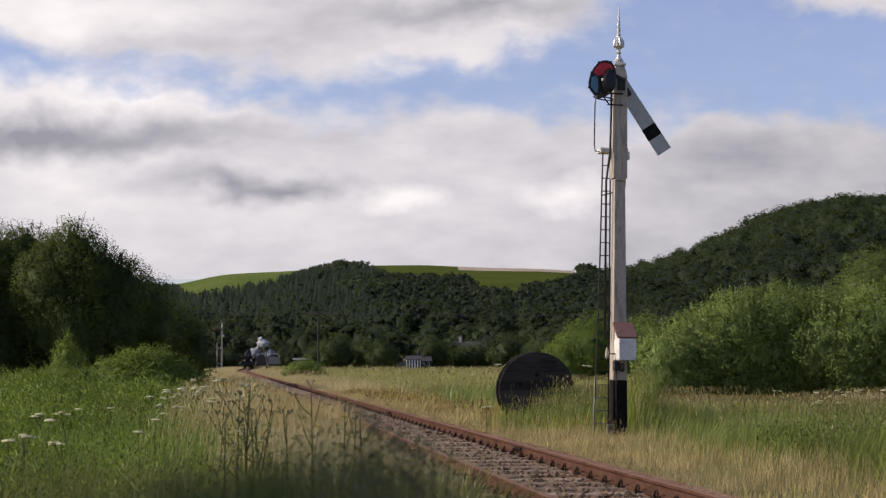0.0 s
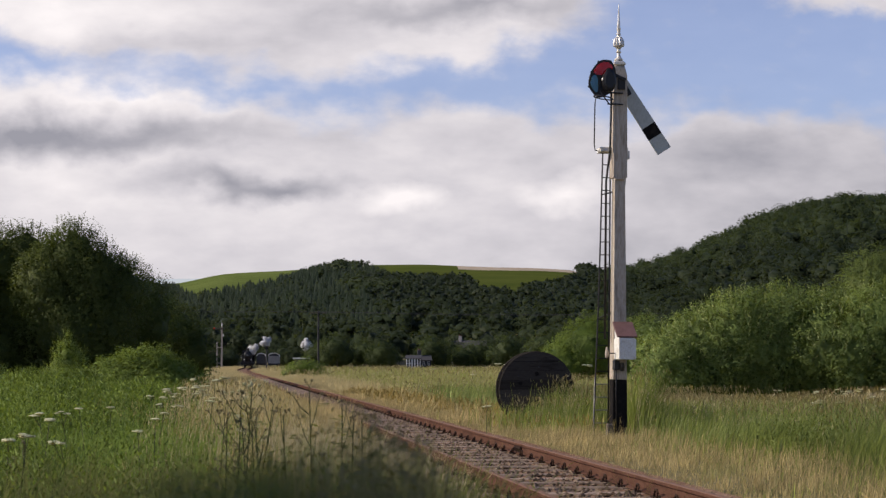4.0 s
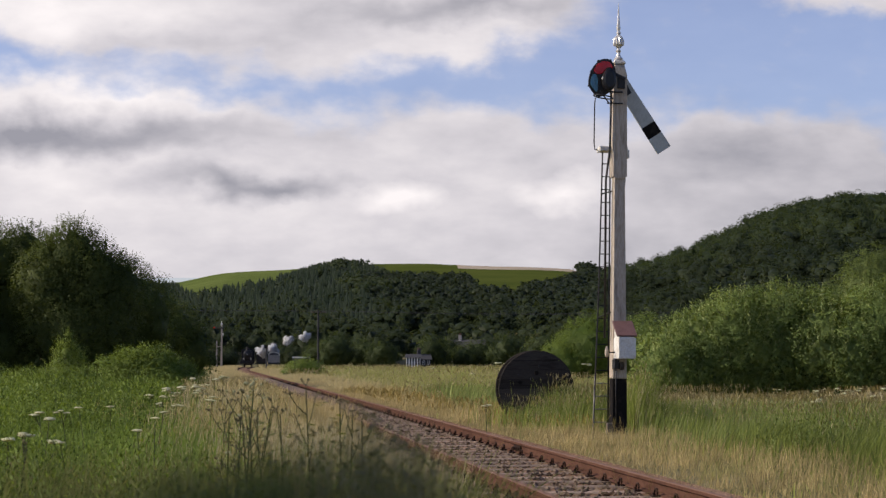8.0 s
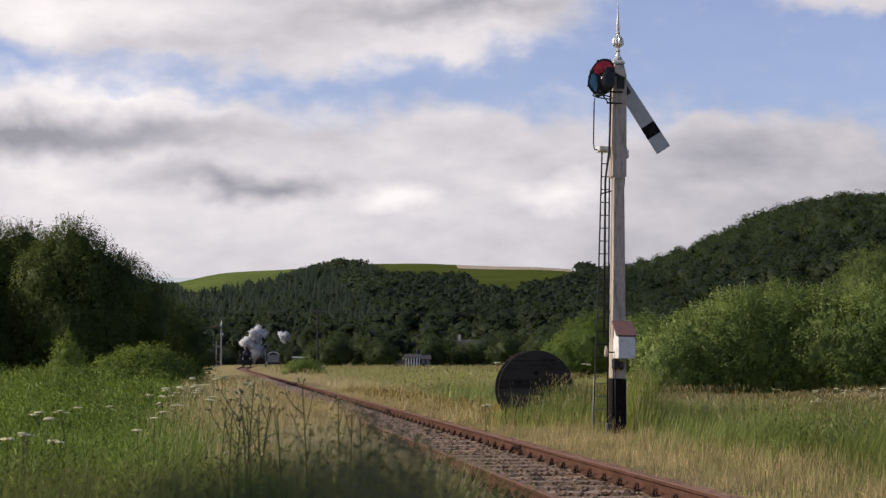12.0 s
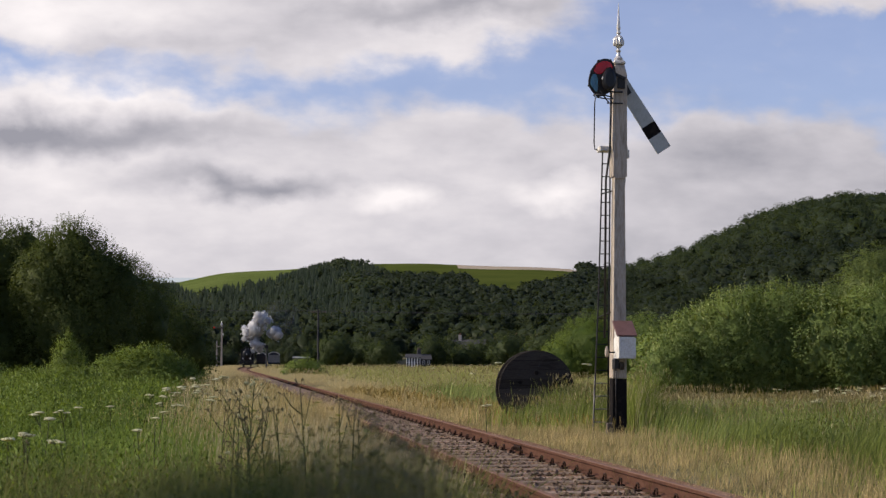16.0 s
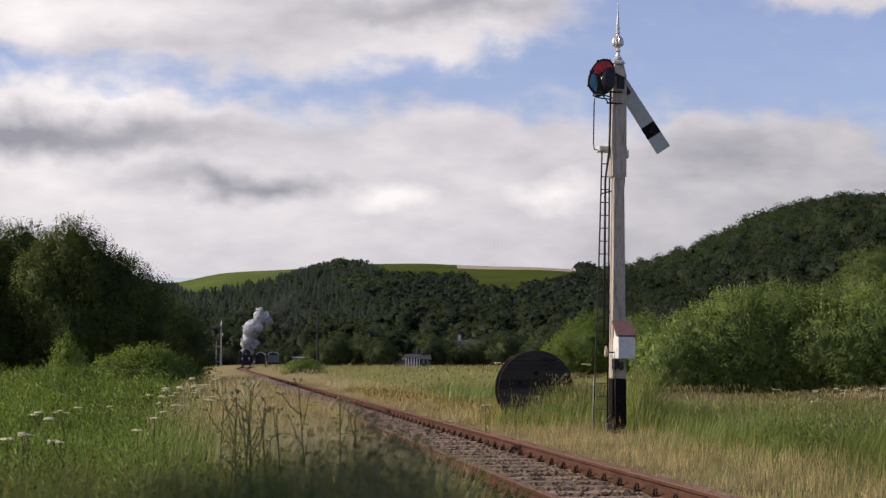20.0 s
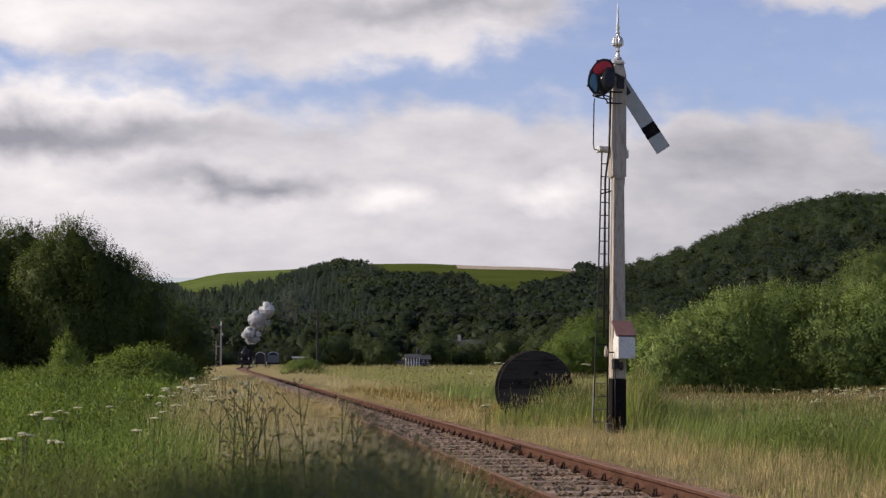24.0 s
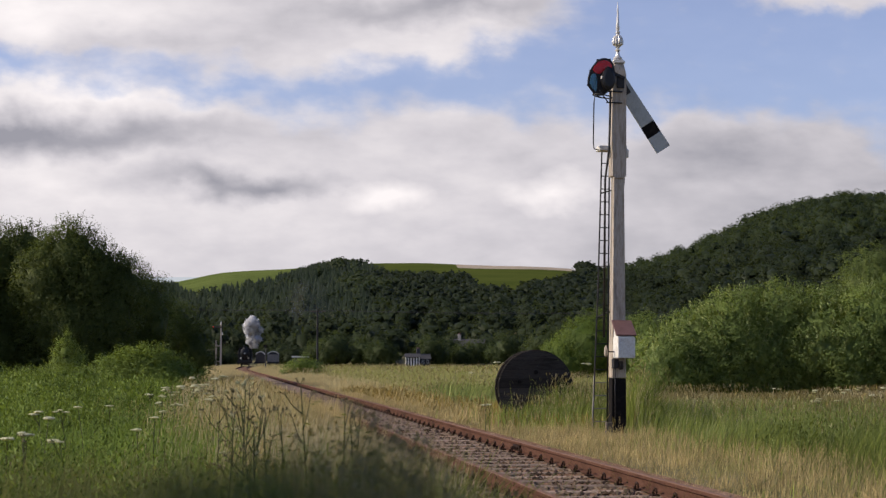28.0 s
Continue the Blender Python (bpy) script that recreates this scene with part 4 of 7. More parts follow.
    tops = np.interp(a, [-0.107, -0.077, -0.063, -0.049, -0.036, -0.022, -0.008, 0.005, 0.023, 0.050, 0.067], [0.030, 0.027, 0.027, 0.029, 0.033, 0.042, 0.053, 0.062, 0.068, 0.077, 0.084])
    top = EYE[2] - y * (tops + 0.006 * np.sin(a * 330) * np.sin(a * 140 + y * 3))
    hh = top - np.abs(rng.normal(0, 0.10, n)) + 0.01
    out.append(blades(rng, a * y, y, hh, 0.0055 * rng.uniform(0.5, 1.6, n), 0.07, wind=0.03))
    p = np.stack([a * y + 0.03 * hh, y, hh * rng.uniform(0.90, 0.99, n)], -1) + rng.normal(0, 0.014, (n, 3))
    out.append(leaf_quads(rng, p, 0.018, 0.2, 0.4))
    grass_object("dock_weeds", out, L_DOCK, "brown seeding dock stems close to the rails")
    n = 5200
    y = rng.uniform(3.0, 5.4, n)
    a = np.where(rng.uniform(size=n) < 0.55, rng.uniform(-0.19, -0.095, n), rng.uniform(-0.275, -0.03, n))
    top = EYE[2] - y * (np.interp(a, [-0.275, -0.20, -0.15, -0.11, -0.05], [0.077, 0.073, 0.059, 0.047, 0.038]) + 0.006 * np.sin(a * 90))
    hh = top * (1 - 0.16 * rng.uniform(0, 1, n) ** 1.3)
    near.append(blades(rng, a * y, y, hh, 0.0045 * rng.uniform(0.6, 1.6, n), 0.03, wind=0.01))
    p = np.stack([a * y, y, hh * rng.uniform(0.88, 0.99, n)], -1) + rng.normal(0, 0.02, (n, 3))
    near.append(leaf_quads(rng, p, 0.013, 0.2, 0.35))
    # rank weeds in the shade close to the camera
    out = near
    for y0, y1, n, h, w in ((5.0, 8.0, 9000, 0.92, 0.006), (8.0, 14.0, 26000, 0.84, 0.008)):
        x, y = scatter(rng, y0, y1, n, -0.33, 0.13)
        q = track_q(x, y)
        keep = q < -2.1 + rng.normal(0, 0.25, n)
        x, y = x[keep], y[keep]
        m = len(x)
        clump = 0.78 + 0.28 * np.sin(x * 5 + 1.3 * np.sin(y * 3)) * np.sin(y * 2.3 + 1)
        out.append(blades(rng, x, y, h * clump * rng.uniform(0.45, 1.2, m), w * rng.uniform(0.6, 1.5, m), 0.45))
        p = np.stack([x, y, land(x, y) + rng.uniform(0.1, 0.75, m)], -1)[: m // 2]
        out.append(leaf_quads(rng, p, w * 3, 0.2, 0.3))
    grass_object("rank_weeds", out, L_WEED, "tall dull green weeds and seeding grasses")


build_grass()

# ---- woods on the hills ----
def crown_kinds(seed, kinds, leaves, leaf):
    """Round broadleaf crowns of unit height: a dome of smaller domes under leaves."""
    rng = np.random.default_rng(seed)
    out = []
    for k in range(kinds):
        ls = [(0, 0, 0.55, 0.26, 0.26, 0.34)]
        for _ in range(9):
            d = unit(rng.normal(size=(1, 3)) + np.array([0, 0, 0.55]))[0]
            r = rng.uniform(0.12, 0.19)
            ls.append((d[0] * 0.27, d[1] * 0.27, 0.57 + d[2] * 0.30, r, r, r * 0.85))
        pts, ways = clumped(rng, ls, leaves, 0.07, 9)
        body = core(BALL0, ls, rng, 0.62)
        v, f, nv = joined([leaf_quads(rng, pts, leaf, 0.4, 0.8, out=ways, tri=True, lie=0.8, rough=0.15), body])
        out.append((v, f, unit(nv + 1.6 * unit(v - np.array([0, 0, 0.40])))))
    return out


def spire_kinds(seed, kinds):
    """Slim spruces of unit height: drooping tiers with ragged hems."""
    rng = np.random.default_rng(seed)
    out = []
    for k in range(kinds):
        vs, fs, n, tiers = [], [], 0, 6
        for t in range(tiers):
            z0, z1 = 0.06 + 0.85 * t / tiers, 0.06 + 0.85 * (t + 1.7) / tiers
            r = 0.20 * (1 - t / tiers) ** 0.85 + 0.015
            a0 = rng.uniform(0, 6.28)
            vs.append((rng.normal(0, 0.008), rng.normal(0, 0.008), min(z1, 1.0)))
            for q in range(9):
                a, w = a0 + q * 6.283 / 9, r * rng.uniform(0.6, 1.25)
                vs.append((w * math.cos(a), w * math.sin(a), z0 + rng.uniform(-0.035, 0.035)))
            fs += [(n, n + 1 + q, n + 1 + (q + 1) % 9) for q in range(9)]
            n += 10
        v = np.array(vs)
        flat = v * np.array([1, 1, 0])
        out.append((v, np.array(fs), unit(flat / 0.12 + np.array([0, 0, 0.7]) + rng.normal(0, 0.25, v.shape))))
    return out


def wood(name, label, material, seed, x, y, height, kinds, form=0.42):
    """One mass of trees at the places given."""
    rng = np.random.default_rng(seed)
    z = land(x, y)
    order = rng.integers(0, len(kinds), len(x))
    vs, fs, ns, k = [], [], [], 0
    for i in range(len(x)):
        v, f, nv = kinds[order[i]]
        a, s = rng.uniform(0, 6.28), height[i]
        w = s * rng.uniform(0.85, 1.25)
        ca, sa = math.cos(a), math.sin(a)
        vv = np.empty_like(v)
        vv[:, 0] = (v[:, 0] * ca - v[:, 1] * sa) * w + x[i]
        vv[:, 1] = (v[:, 0] * sa + v[:, 1] * ca) * w + y[i]
        vv[:, 2] = v[:, 2] * s + z[i] - 0.05 * s
        rn = np.stack([nv[:, 0] * ca - nv[:, 1] * sa, nv[:, 0] * sa + nv[:, 1] * ca, nv[:, 2]], -1)
        vs.append(vv), fs.append(f + k), ns.append(unit(form * rn + np.array([0, 0, 0.7])))
        k += len(v)
    ob = new(name, soup(name, np.concatenate(vs), np.concatenate(fs), material, normals=np.concatenate(ns)))
    return tagged(ob, label, "woodland", kind="stuff")


def build_woods():
    rng = np.random.default_rng(21)
    leafk, leafs, fine = crown_kinds(5, 7, 340, 0.060), crown_kinds(7, 9, 130, 0.085), crown_kinds(9, 8, 1000, 0.038)
    spruces = spire_kinds(8, 8)

    def spread(step, y0, y1):
        gx, gy = np.meshgrid(np.arange(-320, 420, step), np.arange(y0, y1, step))
        x, y = gx.ravel() + rng.uniform(-.45, .45, gx.size) * step, gy.ravel() + rng.uniform(-.45, .45, gx.size) * step
        u = x / y
        f, d = np.interp(u, CREST_U, CREST_F), np.interp(u, CREST_U, CREST_D)
        k = (y - f) / (d - f)
        clear = ((np.abs(track_q(x, y)) > 4.6) | (y > 366)) & ~((np.abs(x - 4.0) < 7) & (y < 356) & (y > 300)) & ~((x > -50) & (x < -22) & (y < 358))
        keep = (np.abs(u) < 0.31) & (k < 1.01) & clear
        return x[keep], y[keep], u[keep], k[keep]

    def open_sky(x, y, u, hgt):
        # pasture along the skyline: no tree stands up into it from below
        top = (land(x, y) + hgt * 0.95 - EYE[2]) / y
        edge = np.interp(u, [-0.24, -0.20, -0.163, -0.153, -0.105, -0.087, -0.075, -0.066, -0.059, -0.052, -0.046, -0.041, -0.032, -0.005, 0.004, 0.015, 0.019, 0.045, 0.06, 0.082, 0.083], [0.5, 0.0510, 0.0490, 0.0440, 0.0515, 0.0570, 0.0606, 0.0620, 0.0640, 0.0625, 0.0618, 0.0590, 0.0556, 0.0550, 0.0560, 0.0560, 0.0480, 0.0470, 0.0515, 0.0550, 0.5])
        return top < edge

    def slope(step, low, high):
        x, y, u, k = spread(step, 330, 905)
        sel = (u < 0.115) & (k > 0.10) & (rng.uniform(size=len(x)) < 0.96)
        x, y, u, k = x[sel], y[sel], u[sel], k[sel]
        hgt = rng.uniform(low, high, len(x))
        con = (u < -0.045 + 0.02 * np.sin(y * 0.02)) & (k < 0.9) & (rng.uniform(size=len(x)) < 0.88)
        return x, y, u, k, hgt, con

    # the main slope: spruces close together, young growth above them, then round broadleaf crowns
    x, y, u, k, hgt, con = slope(3.3, 6.0, 9.0)
    hgt = np.where(k > 0.55, hgt * 0.62, hgt)
    c = con & open_sky(x, y, u, hgt)
    young = c & (u < -0.115 + 0.01 * np.sin(y * 0.04)) & (k > 0.66 + 0.05 * np.sin(x * 0.09))
    c &= ~young
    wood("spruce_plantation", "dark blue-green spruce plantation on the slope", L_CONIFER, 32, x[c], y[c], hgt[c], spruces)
    wood("young_plantation", "paler green young conifers under the pasture", L_YOUNG, 37, x[young], y[young], hgt[young] * 0.8, spruces)
    x, y, u, k, hgt, con = slope(5.2, 6.5, 9.0)
    clump = (u > -0.085) & (u < -0.043) & (k > 0.9)
    hgt = np.where(clump, 0.8 + rng.uniform(1.6, 4.8, len(x)) * np.sin(np.pi * np.clip((u + 0.085) / 0.042, 0, 1)) ** 1.4, np.where(k > 0.8, hgt * 0.7, hgt))
    ok = open_sky(x, y, u, hgt) & ~con
    # right of this bearing the wood gets the leaves coloured as if under cloud
    deep = ok & (u > -0.035 + 0.01 * np.sin(y * 0.05))
    a = ok & ~deep
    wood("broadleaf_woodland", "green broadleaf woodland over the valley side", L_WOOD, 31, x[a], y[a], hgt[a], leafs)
    wood("cloudshade_woodland", "very dark green woodland below the pasture, cloud shade in its colour", L_SHADEWOOD, 35, x[deep], y[deep], hgt[deep], leafs)
    # taller trees along the foot of the slope, and the nearer hill
    x, y, u, k = spread(6.2, 205, 680)
    sel = (rng.uniform(size=len(x)) < 0.92) & np.where(u < 0.10, (k > -0.03) & (k < 0.16), (k > -0.03) & (rng.uniform(size=len(x)) < 0.85))
    x, y, u, k = x[sel], y[sel], u[sel], k[sel]
    hgt = np.where(u < 0.10, rng.uniform(5.0, 10.0, len(x)), rng.uniform(8.0, 12.0, len(x)))
    hgt = np.where(k > 0.85, hgt * np.interp(u, [0.10, 0.15, 0.2], [0.42, 0.5, 0.76]), hgt)
    ok = open_sky(x, y, u, hgt) | (k < 0.1)
    b = ok & (u < 0.10)
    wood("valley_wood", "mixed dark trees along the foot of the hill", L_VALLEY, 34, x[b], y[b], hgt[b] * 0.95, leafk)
    # low on the nearer hill, too, shade is in the leaf colour
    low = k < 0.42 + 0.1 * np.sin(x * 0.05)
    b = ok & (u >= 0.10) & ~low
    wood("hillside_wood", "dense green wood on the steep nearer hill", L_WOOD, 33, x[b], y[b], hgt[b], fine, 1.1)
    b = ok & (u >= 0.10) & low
    wood("lower_hillside_wood", "dark green wood low on the nearer hill, shade in its colour", L_SHADEWOOD, 36, x[b], y[b], hgt[b], fine, 1.1)


build_woods()

# single trees and bushes, nearest the track last
LT = "dark green leafy tree in a lineside thicket"
broad_tree("alder_tree", -25.0, 92, [(0, 0, 6.9, 2.6, 2.4, 1.9), (1.8, 0, 7.3, 1.5, 1.5, 1.6), (3.4, 0.5, 6.2, 1.6, 1.6, 2.2), (3.6, 0.5, 3.4, 1.7, 1.7, 2.6), (-1.6, 0, 4.8, 2.4, 2.4, 2.4), (1.5, .4, 4.6, 2.2, 2.2, 2.6), (0, 0, 2.4, 3.2, 2.6, 2.4)], 2.2, 0.22, 44000, 0.12, L_DARKTREE, LT, clump=0.62, shoots=(700, 0.8, 16), fill=0.74, seed=41, group="lineside trees")
broad_tree("alder_tree", -20.3, 90, [(0.2, 0, 6.9, 1.5, 1.5, 2.1), (-1.0, 0, 5.4, 1.9, 1.9, 2.4), (1.5, 0, 5.9, 1.6, 1.6, 1.9), (0.3, 0, 3.0, 2.8, 2.4, 2.8), (2.2, 0, 4.0, 1.4, 1.5, 2.3), (2.7, 0.3, 5.4, 1.2, 1.3, 1.7)], 2.6, 0.22, 44000, 0.12, L_DARKTREE, LT, clump=0.62, shoots=(700, 0.8, 16), fill=0.74, seed=42, group="lineside trees")
broad_tree("alder_tree", -18.7, 98, [(0, 0, 5.2, 1.6, 1.6, 1.9), (1.4, 0, 3.8, 1.4, 1.5, 2.4), (-1.0, 0, 2.6, 2.0, 2.0, 2.6)], 1.8, 0.16, 22000, 0.12, L_DARKTREE, LT, clump=0.62, shoots=(300, 0.7, 16), fill=0.74, seed=43, group="lineside trees")
broad_tree("alder_tree", -17.6, 108, [(0, 0, 3.4, 1.6, 1.5, 1.8), (1.2, 0, 2.0, 1.3, 1.3, 1.9)], 1.4, 0.14, 14000, 0.12, L_DARKTREE, LT, clump=0.62, fill=0.74, seed=44, group="lineside trees")
broad_tree("alder_tree", -29.5, 88, [(0, 0, 6.4, 2.8, 2.6, 2.4), (0, 0, 3.2, 3.2, 2.8, 3.0)], 2.0, 0.22, 16000, 0.15, L_DARKTREE, LT, clump=0.62, shoots=(200, 0.8, 16), fill=0.74, seed=45, group="lineside trees")
SH = "rounded light green shrub in the rough meadow"
broad_tree("shrub", -12.3, 70, [(0, 0, 1.0, 1.1, 1.1, 0.95), (-0.9, .2, 1.0, 0.9, 0.9, 0.85), (-1.7, 0, 0.75, 0.8, 0.8, 0.75), (0.9, .2, 0.85, 0.8, 0.8, 0.75), (1.6, .2, 0.5, 0.7, 0.7, 0.55), (0.4, -.6, 0.6, 0.9, 0.7, 0.6), (-1.0, -.6, 0.5, 0.9, 0.7, 0.6)], 0.3, 0.06, 17000, 0.095, L_LIGHTBUSH, SH, "shrub", seed=51, group="meadow shrubs", shoots=(700, 0.42, 10), fill=0.7)
broad_tree("shrub", -14.9, 66, [(0, 0, 0.5, 1.3, 1.0, 0.6), (-1.6, 0, 0.4, 1.3, 1.0, 0.6)], 0.2, 0.05, 7000, 0.075, L_LIGHTBUSH, SH, "shrub", seed=52, group="meadow shrubs", shoots=(500, 0.45, 12), fill=0.74)
broad_tree("shrub", -18.6, 66, [(0, 0, 0.6, 1.6, 1.0, 0.7), (-1.8, 0, 0.7, 1.5, 1.2, 0.8)], 0.2, 0.05, 7000, 0.075, L_LIGHTBUSH, SH, "shrub", seed=53, group="meadow shrubs", shoots=(500, 0.45, 12), fill=0.74)
# unseen shrub added beyond the left edge, to shade the growth beside it
broad_tree("shrub", -19.6, 62.5, [(0, 0, 1.2, 1.5, 1.3, 1.3), (-0.8, 1.2, 1.4, 1.4, 1.3, 1.3)], 0.3, 0.06, 5000, 0.09, L_DARKTREE, "unseen dark green shrub added to shade the meadow's left edge", "shrub", seed=55, group="meadow shrubs")
broad_tree("young_conifer", -17.0, 75, [(0, 0, 0.8, 0.85, 0.8, 0.6), (0.1, 0, 1.35, 0.7, 0.65, 0.5), (-0.05, 0, 1.85, 0.48, 0.45, 0.45), (0, 0, 2.25, 0.20, 0.20, 0.4)], 0.6, 0.07, 5000, 0.07, L_LIGHTBUSH, "young yellow-green larch among lineside shrubs", seed=58, shell=0.3, shoots=(260, 0.55, 12), fill=0.5)
broad_tree("shrub", -12.6, 150, [(0, 0, 0.7, 1.1, 1.0, 0.8), (0.9, 0, 0.5, 0.9, 0.9, 0.6), (-1.0, 0, 0.4, 0.8, .8, .5)], 0.2, 0.05, 4500, 0.14, L_LIGHTBUSH, SH, "shrub", seed=54, group="meadow shrubs")
broad_tree("willow_bush", 11.8, 63, [(-3.0, 0, 1.3, 1.6, 1.5, 1.6), (-1.9, .2, 1.9, 1.5, 1.5, 1.65), (-0.6, 0, 2.35, 1.6, 1.6, 1.8), (1.0, .1, 2.5, 1.7, 1.6, 1.9), (2.5, .1, 2.3, 1.5, 1.5, 1.85), (3.4, .3, 2.2, 1.3, 1.4, 1.75),
           (-2.2, .1, 0.8, 1.6, 1.2, 0.9), (0, .1, 0.9, 1.9, 1.3, 1.0), (2.2, .1, 0.9, 1.8, 1.2, 1.1), (0.2, -.5, 1.9, 1.3, 1.1, 1.1), (1.9, -.5, 2.0, 1.3, 1.1, 1.2), (-1.4, -.4, 1.6, 1.2, 1.0, 1.1)], 0.8, 0.12, 62000, 0.085, L_BUSH,
           "large grey-green willow bush with pale leaf tips", "bush", seed=61, group="willow bushes", shoots=(3400, 0.42, 10), fill=0.74, tips=L_TIPS, clump=0.34)
broad_tree("willow_bush", 16.5, 62, [(0, 0, 2.5, 1.7, 1.6, 2.0), (-1.2, -.1, 2.0, 1.3, 1.3, 1.75), (1.6, 0, 2.7, 1.9, 1.6, 2.0), (0.3, 0, 1.2, 2.0, 1.3, 1.2), (-1.0, 0, 1.0, 1.3, 1.1, 1.0), (0.4, -.5, 2.2, 1.2, 1.1, 1.2), (-2.2, 0.2, 2.2, 1.3, 1.3, 1.8)], 0.8, 0.12, 32000, 0.085, L_BUSH,
           "tall pale green willow bush", "bush", seed=62, group="willow bushes", shoots=(1500, 0.42, 10), fill=0.74, tips=L_TIPS, clump=0.34)
broad_tree("yellow_willow", 9.5, 108, [(0.2, 0, 2.3, 2.3, 1.9, 2.2), (-1.5, 0, 1.4, 1.7, 1.5, 1.6), (2.0, 0, 2.0, 1.7, 1.5, 1.9)], 0.8, 0.12, 24000, 0.09, L_GOLDBUSH, "rounded yellow-green willow in the meadow", "bush", seed=63, shoots=(500, 0.5, 10), fill=0.74)
broad_tree("yellow_willow", 13.4, 110, [(0, 0, 2.4, 1.6, 1.5, 2.1), (1.3, 0, 1.8, 1.3, 1.4, 1.8)], 0.8, 0.12, 18000, 0.09, L_BUSH, "darker green willow in the meadow", "bush", seed=64)
broad_tree("ash_tree", 39.5, 150, [(0, 0, 8.0, 3.4, 3.0, 3.6), (-2.4, 0, 5.4, 2.6, 2.4, 3.0), (3.0, 0, 6.4, 3.0, 2.6, 3.4)], 3.2, 0.3, 40000, 0.15, L_ASH, "tall grey-green tree behind the willow bushes", "tree", seed=65, fill=0.74)
for k, (x, y, h, r) in enumerate([(-20.5, 320, 6.4, 3.2), (-15.5, 326, 5.6, 3.0), (-11.5, 318, 4.8, 2.6), (-24.5, 330, 5.0, 2.4), (-2.0, 322, 6.0, 2.6), (4.2, 325, 4.2, 2.4), (7.4, 330, 5.4, 2.6), (1.6, 334, 5.6, 2.4), (12.0, 300, 6.0, 3.2), (17.5, 280, 6.5, 3.2), (23.0, 260, 7.0, 3.6)]):
    broad_tree("field_tree", x, y, [(0, 0, h * .62, r, r, h * .38), (r * .5, 0, h * .4, r * .7, r * .7, h * .36), (-r * .5, 0, h * .4, r * .7, r * .7, h * .36)], h * .3, .2, 4600, 0.26, L_FIELDTREE, "round dark green tree at the edge of the meadow", "tree", seed=70 + k, group="valley trees")
for k, (x, y, h, r) in enumerate([(-52.0, 395, 6.0, 3.0), (-49.6, 402, 5.0, 2.6), (-55.5, 390, 6.5, 3.2)]):
    broad_tree("field_tree", x, y, [(0, 0, h * .5, r, r, h * .46), (r * .6, 0, h * .35, r * .7, r * .7, h * .34), (-r * .6, 0, h * .35, r * .7, r * .7, h * .34)], h * .3, .2, 4000, 0.28, L_VALLEY, "dark bushy tree beside the far line", "tree", seed=85 + k, group="valley trees")
for k, (x, y, h, r) in enumerate([(-44.7, 344, 3.4, 1.7), (-47.8, 340, 4.2, 2.2), (-45.2, 352, 4.0, 1.7), (-51.0, 346, 4.6, 2.4), (-41.5, 366, 6.0, 2.8), (-37.0, 358, 4.4, 2.4), (-34.0, 352, 4.4, 2.2), (-31.2, 349, 3.8, 2.0), (-28.4, 350, 3.8, 2.0), (-25.6, 348, 3.6, 1.9), (-22.6, 345, 3.4, 1.9), (-32.5, 362, 6.2, 2.9), (-28.5, 361, 5.6, 2.8), (-45.5, 368, 6.4, 2.8)]):
    broad_tree("lineside_bush", x, y, [(0, 0, h * .5, r, r, h * .45), (r * .5, 0.4, h * .36, r * .6, r * .6, h * .36), (-r * .6, 0, h * .35, r * .7, r * .7, h * .34)], h * .3, .12, 3600, 0.22, L_VALLEY, "dark green bush beside the far line", "bush", seed=95 + k, group="lineside bushes")
# unseen trees added to the left of the camera, to shade the near weeds
broad_tree("shade_tree", -7.2, 1.0, [(0, 0, 4.4, 2.6, 2.6, 2.6), (1, 1.5, 3.0, 2.0, 2.0, 2.0)], 2.0, 0.2, 5200, 0.3, L_DARKTREE, "unseen tree added left of the camera to shade the near weeds", "tree", seed=91, group="hedgerow trees", fill=0.55)
broad_tree("shade_tree", -7.6, 5.0, [(0, 0, 4.0, 2.4, 2.4, 2.6), (1, -1, 2.8, 2.0, 2.0, 2.0)], 2.0, 0.2, 6000, 0.3, L_DARKTREE, "unseen tree added left of the camera to shade the near weeds", "tree", seed=92, group="hedgerow trees", fill=0.62)


# ---- railway ----
def sweep(name, profile, s0, s1, step, material, q=0.0, smooth=False):
    """A section (q, z) carried along the track."""
    n = max(2, int((s1 - s0) / step) + 1)
    v = []
    for i in range(n):
        s = s0 + (s1 - s0) * i / (n - 1)
        for a, z in profile:
            v.append(track(s, q + a, z)[0])
    m = len(profile)
    f = [(i * m + k, i * m + (k + 1) % m, (i + 1) * m + (k + 1) % m, (i + 1) * m + k) for i in range(n - 1) for k in range(m)]
    return soup(name, [tuple(p) for p in v], f, material, smooth)


bed = new("ballast_bed", sweep("ballast_bed", [(-2.6, -0.1), (2.2, -0.1), (1.7, 0.045), (1.2, 0.075), (-1.3, 0.075), (-1.9, 0.04)][::-1], 2, 430, 4.0, M_BED))
tagged(bed, "grey-brown stone ballast bed of the railway", "track bed", kind="structure")
line = thing("railway_track", pose(0, 0, 0), "single railway track with rusty rails on weathered sleepers", "railway track")
RZ = RAIL_Z
foot = [(-0.065, RZ - 0.158), (0.065, RZ - 0.158), (0.062, RZ - 0.148), (0.012, RZ - 0.132), (0.010, RZ - 0.05), (0.034, RZ - 0.038), (0.034, RZ - 0.006),
        (-0.034, RZ - 0.006), (-0.034, RZ - 0.038), (-0.010, RZ - 0.05), (-0.012, RZ - 0.132), (-0.062, RZ - 0.148)]
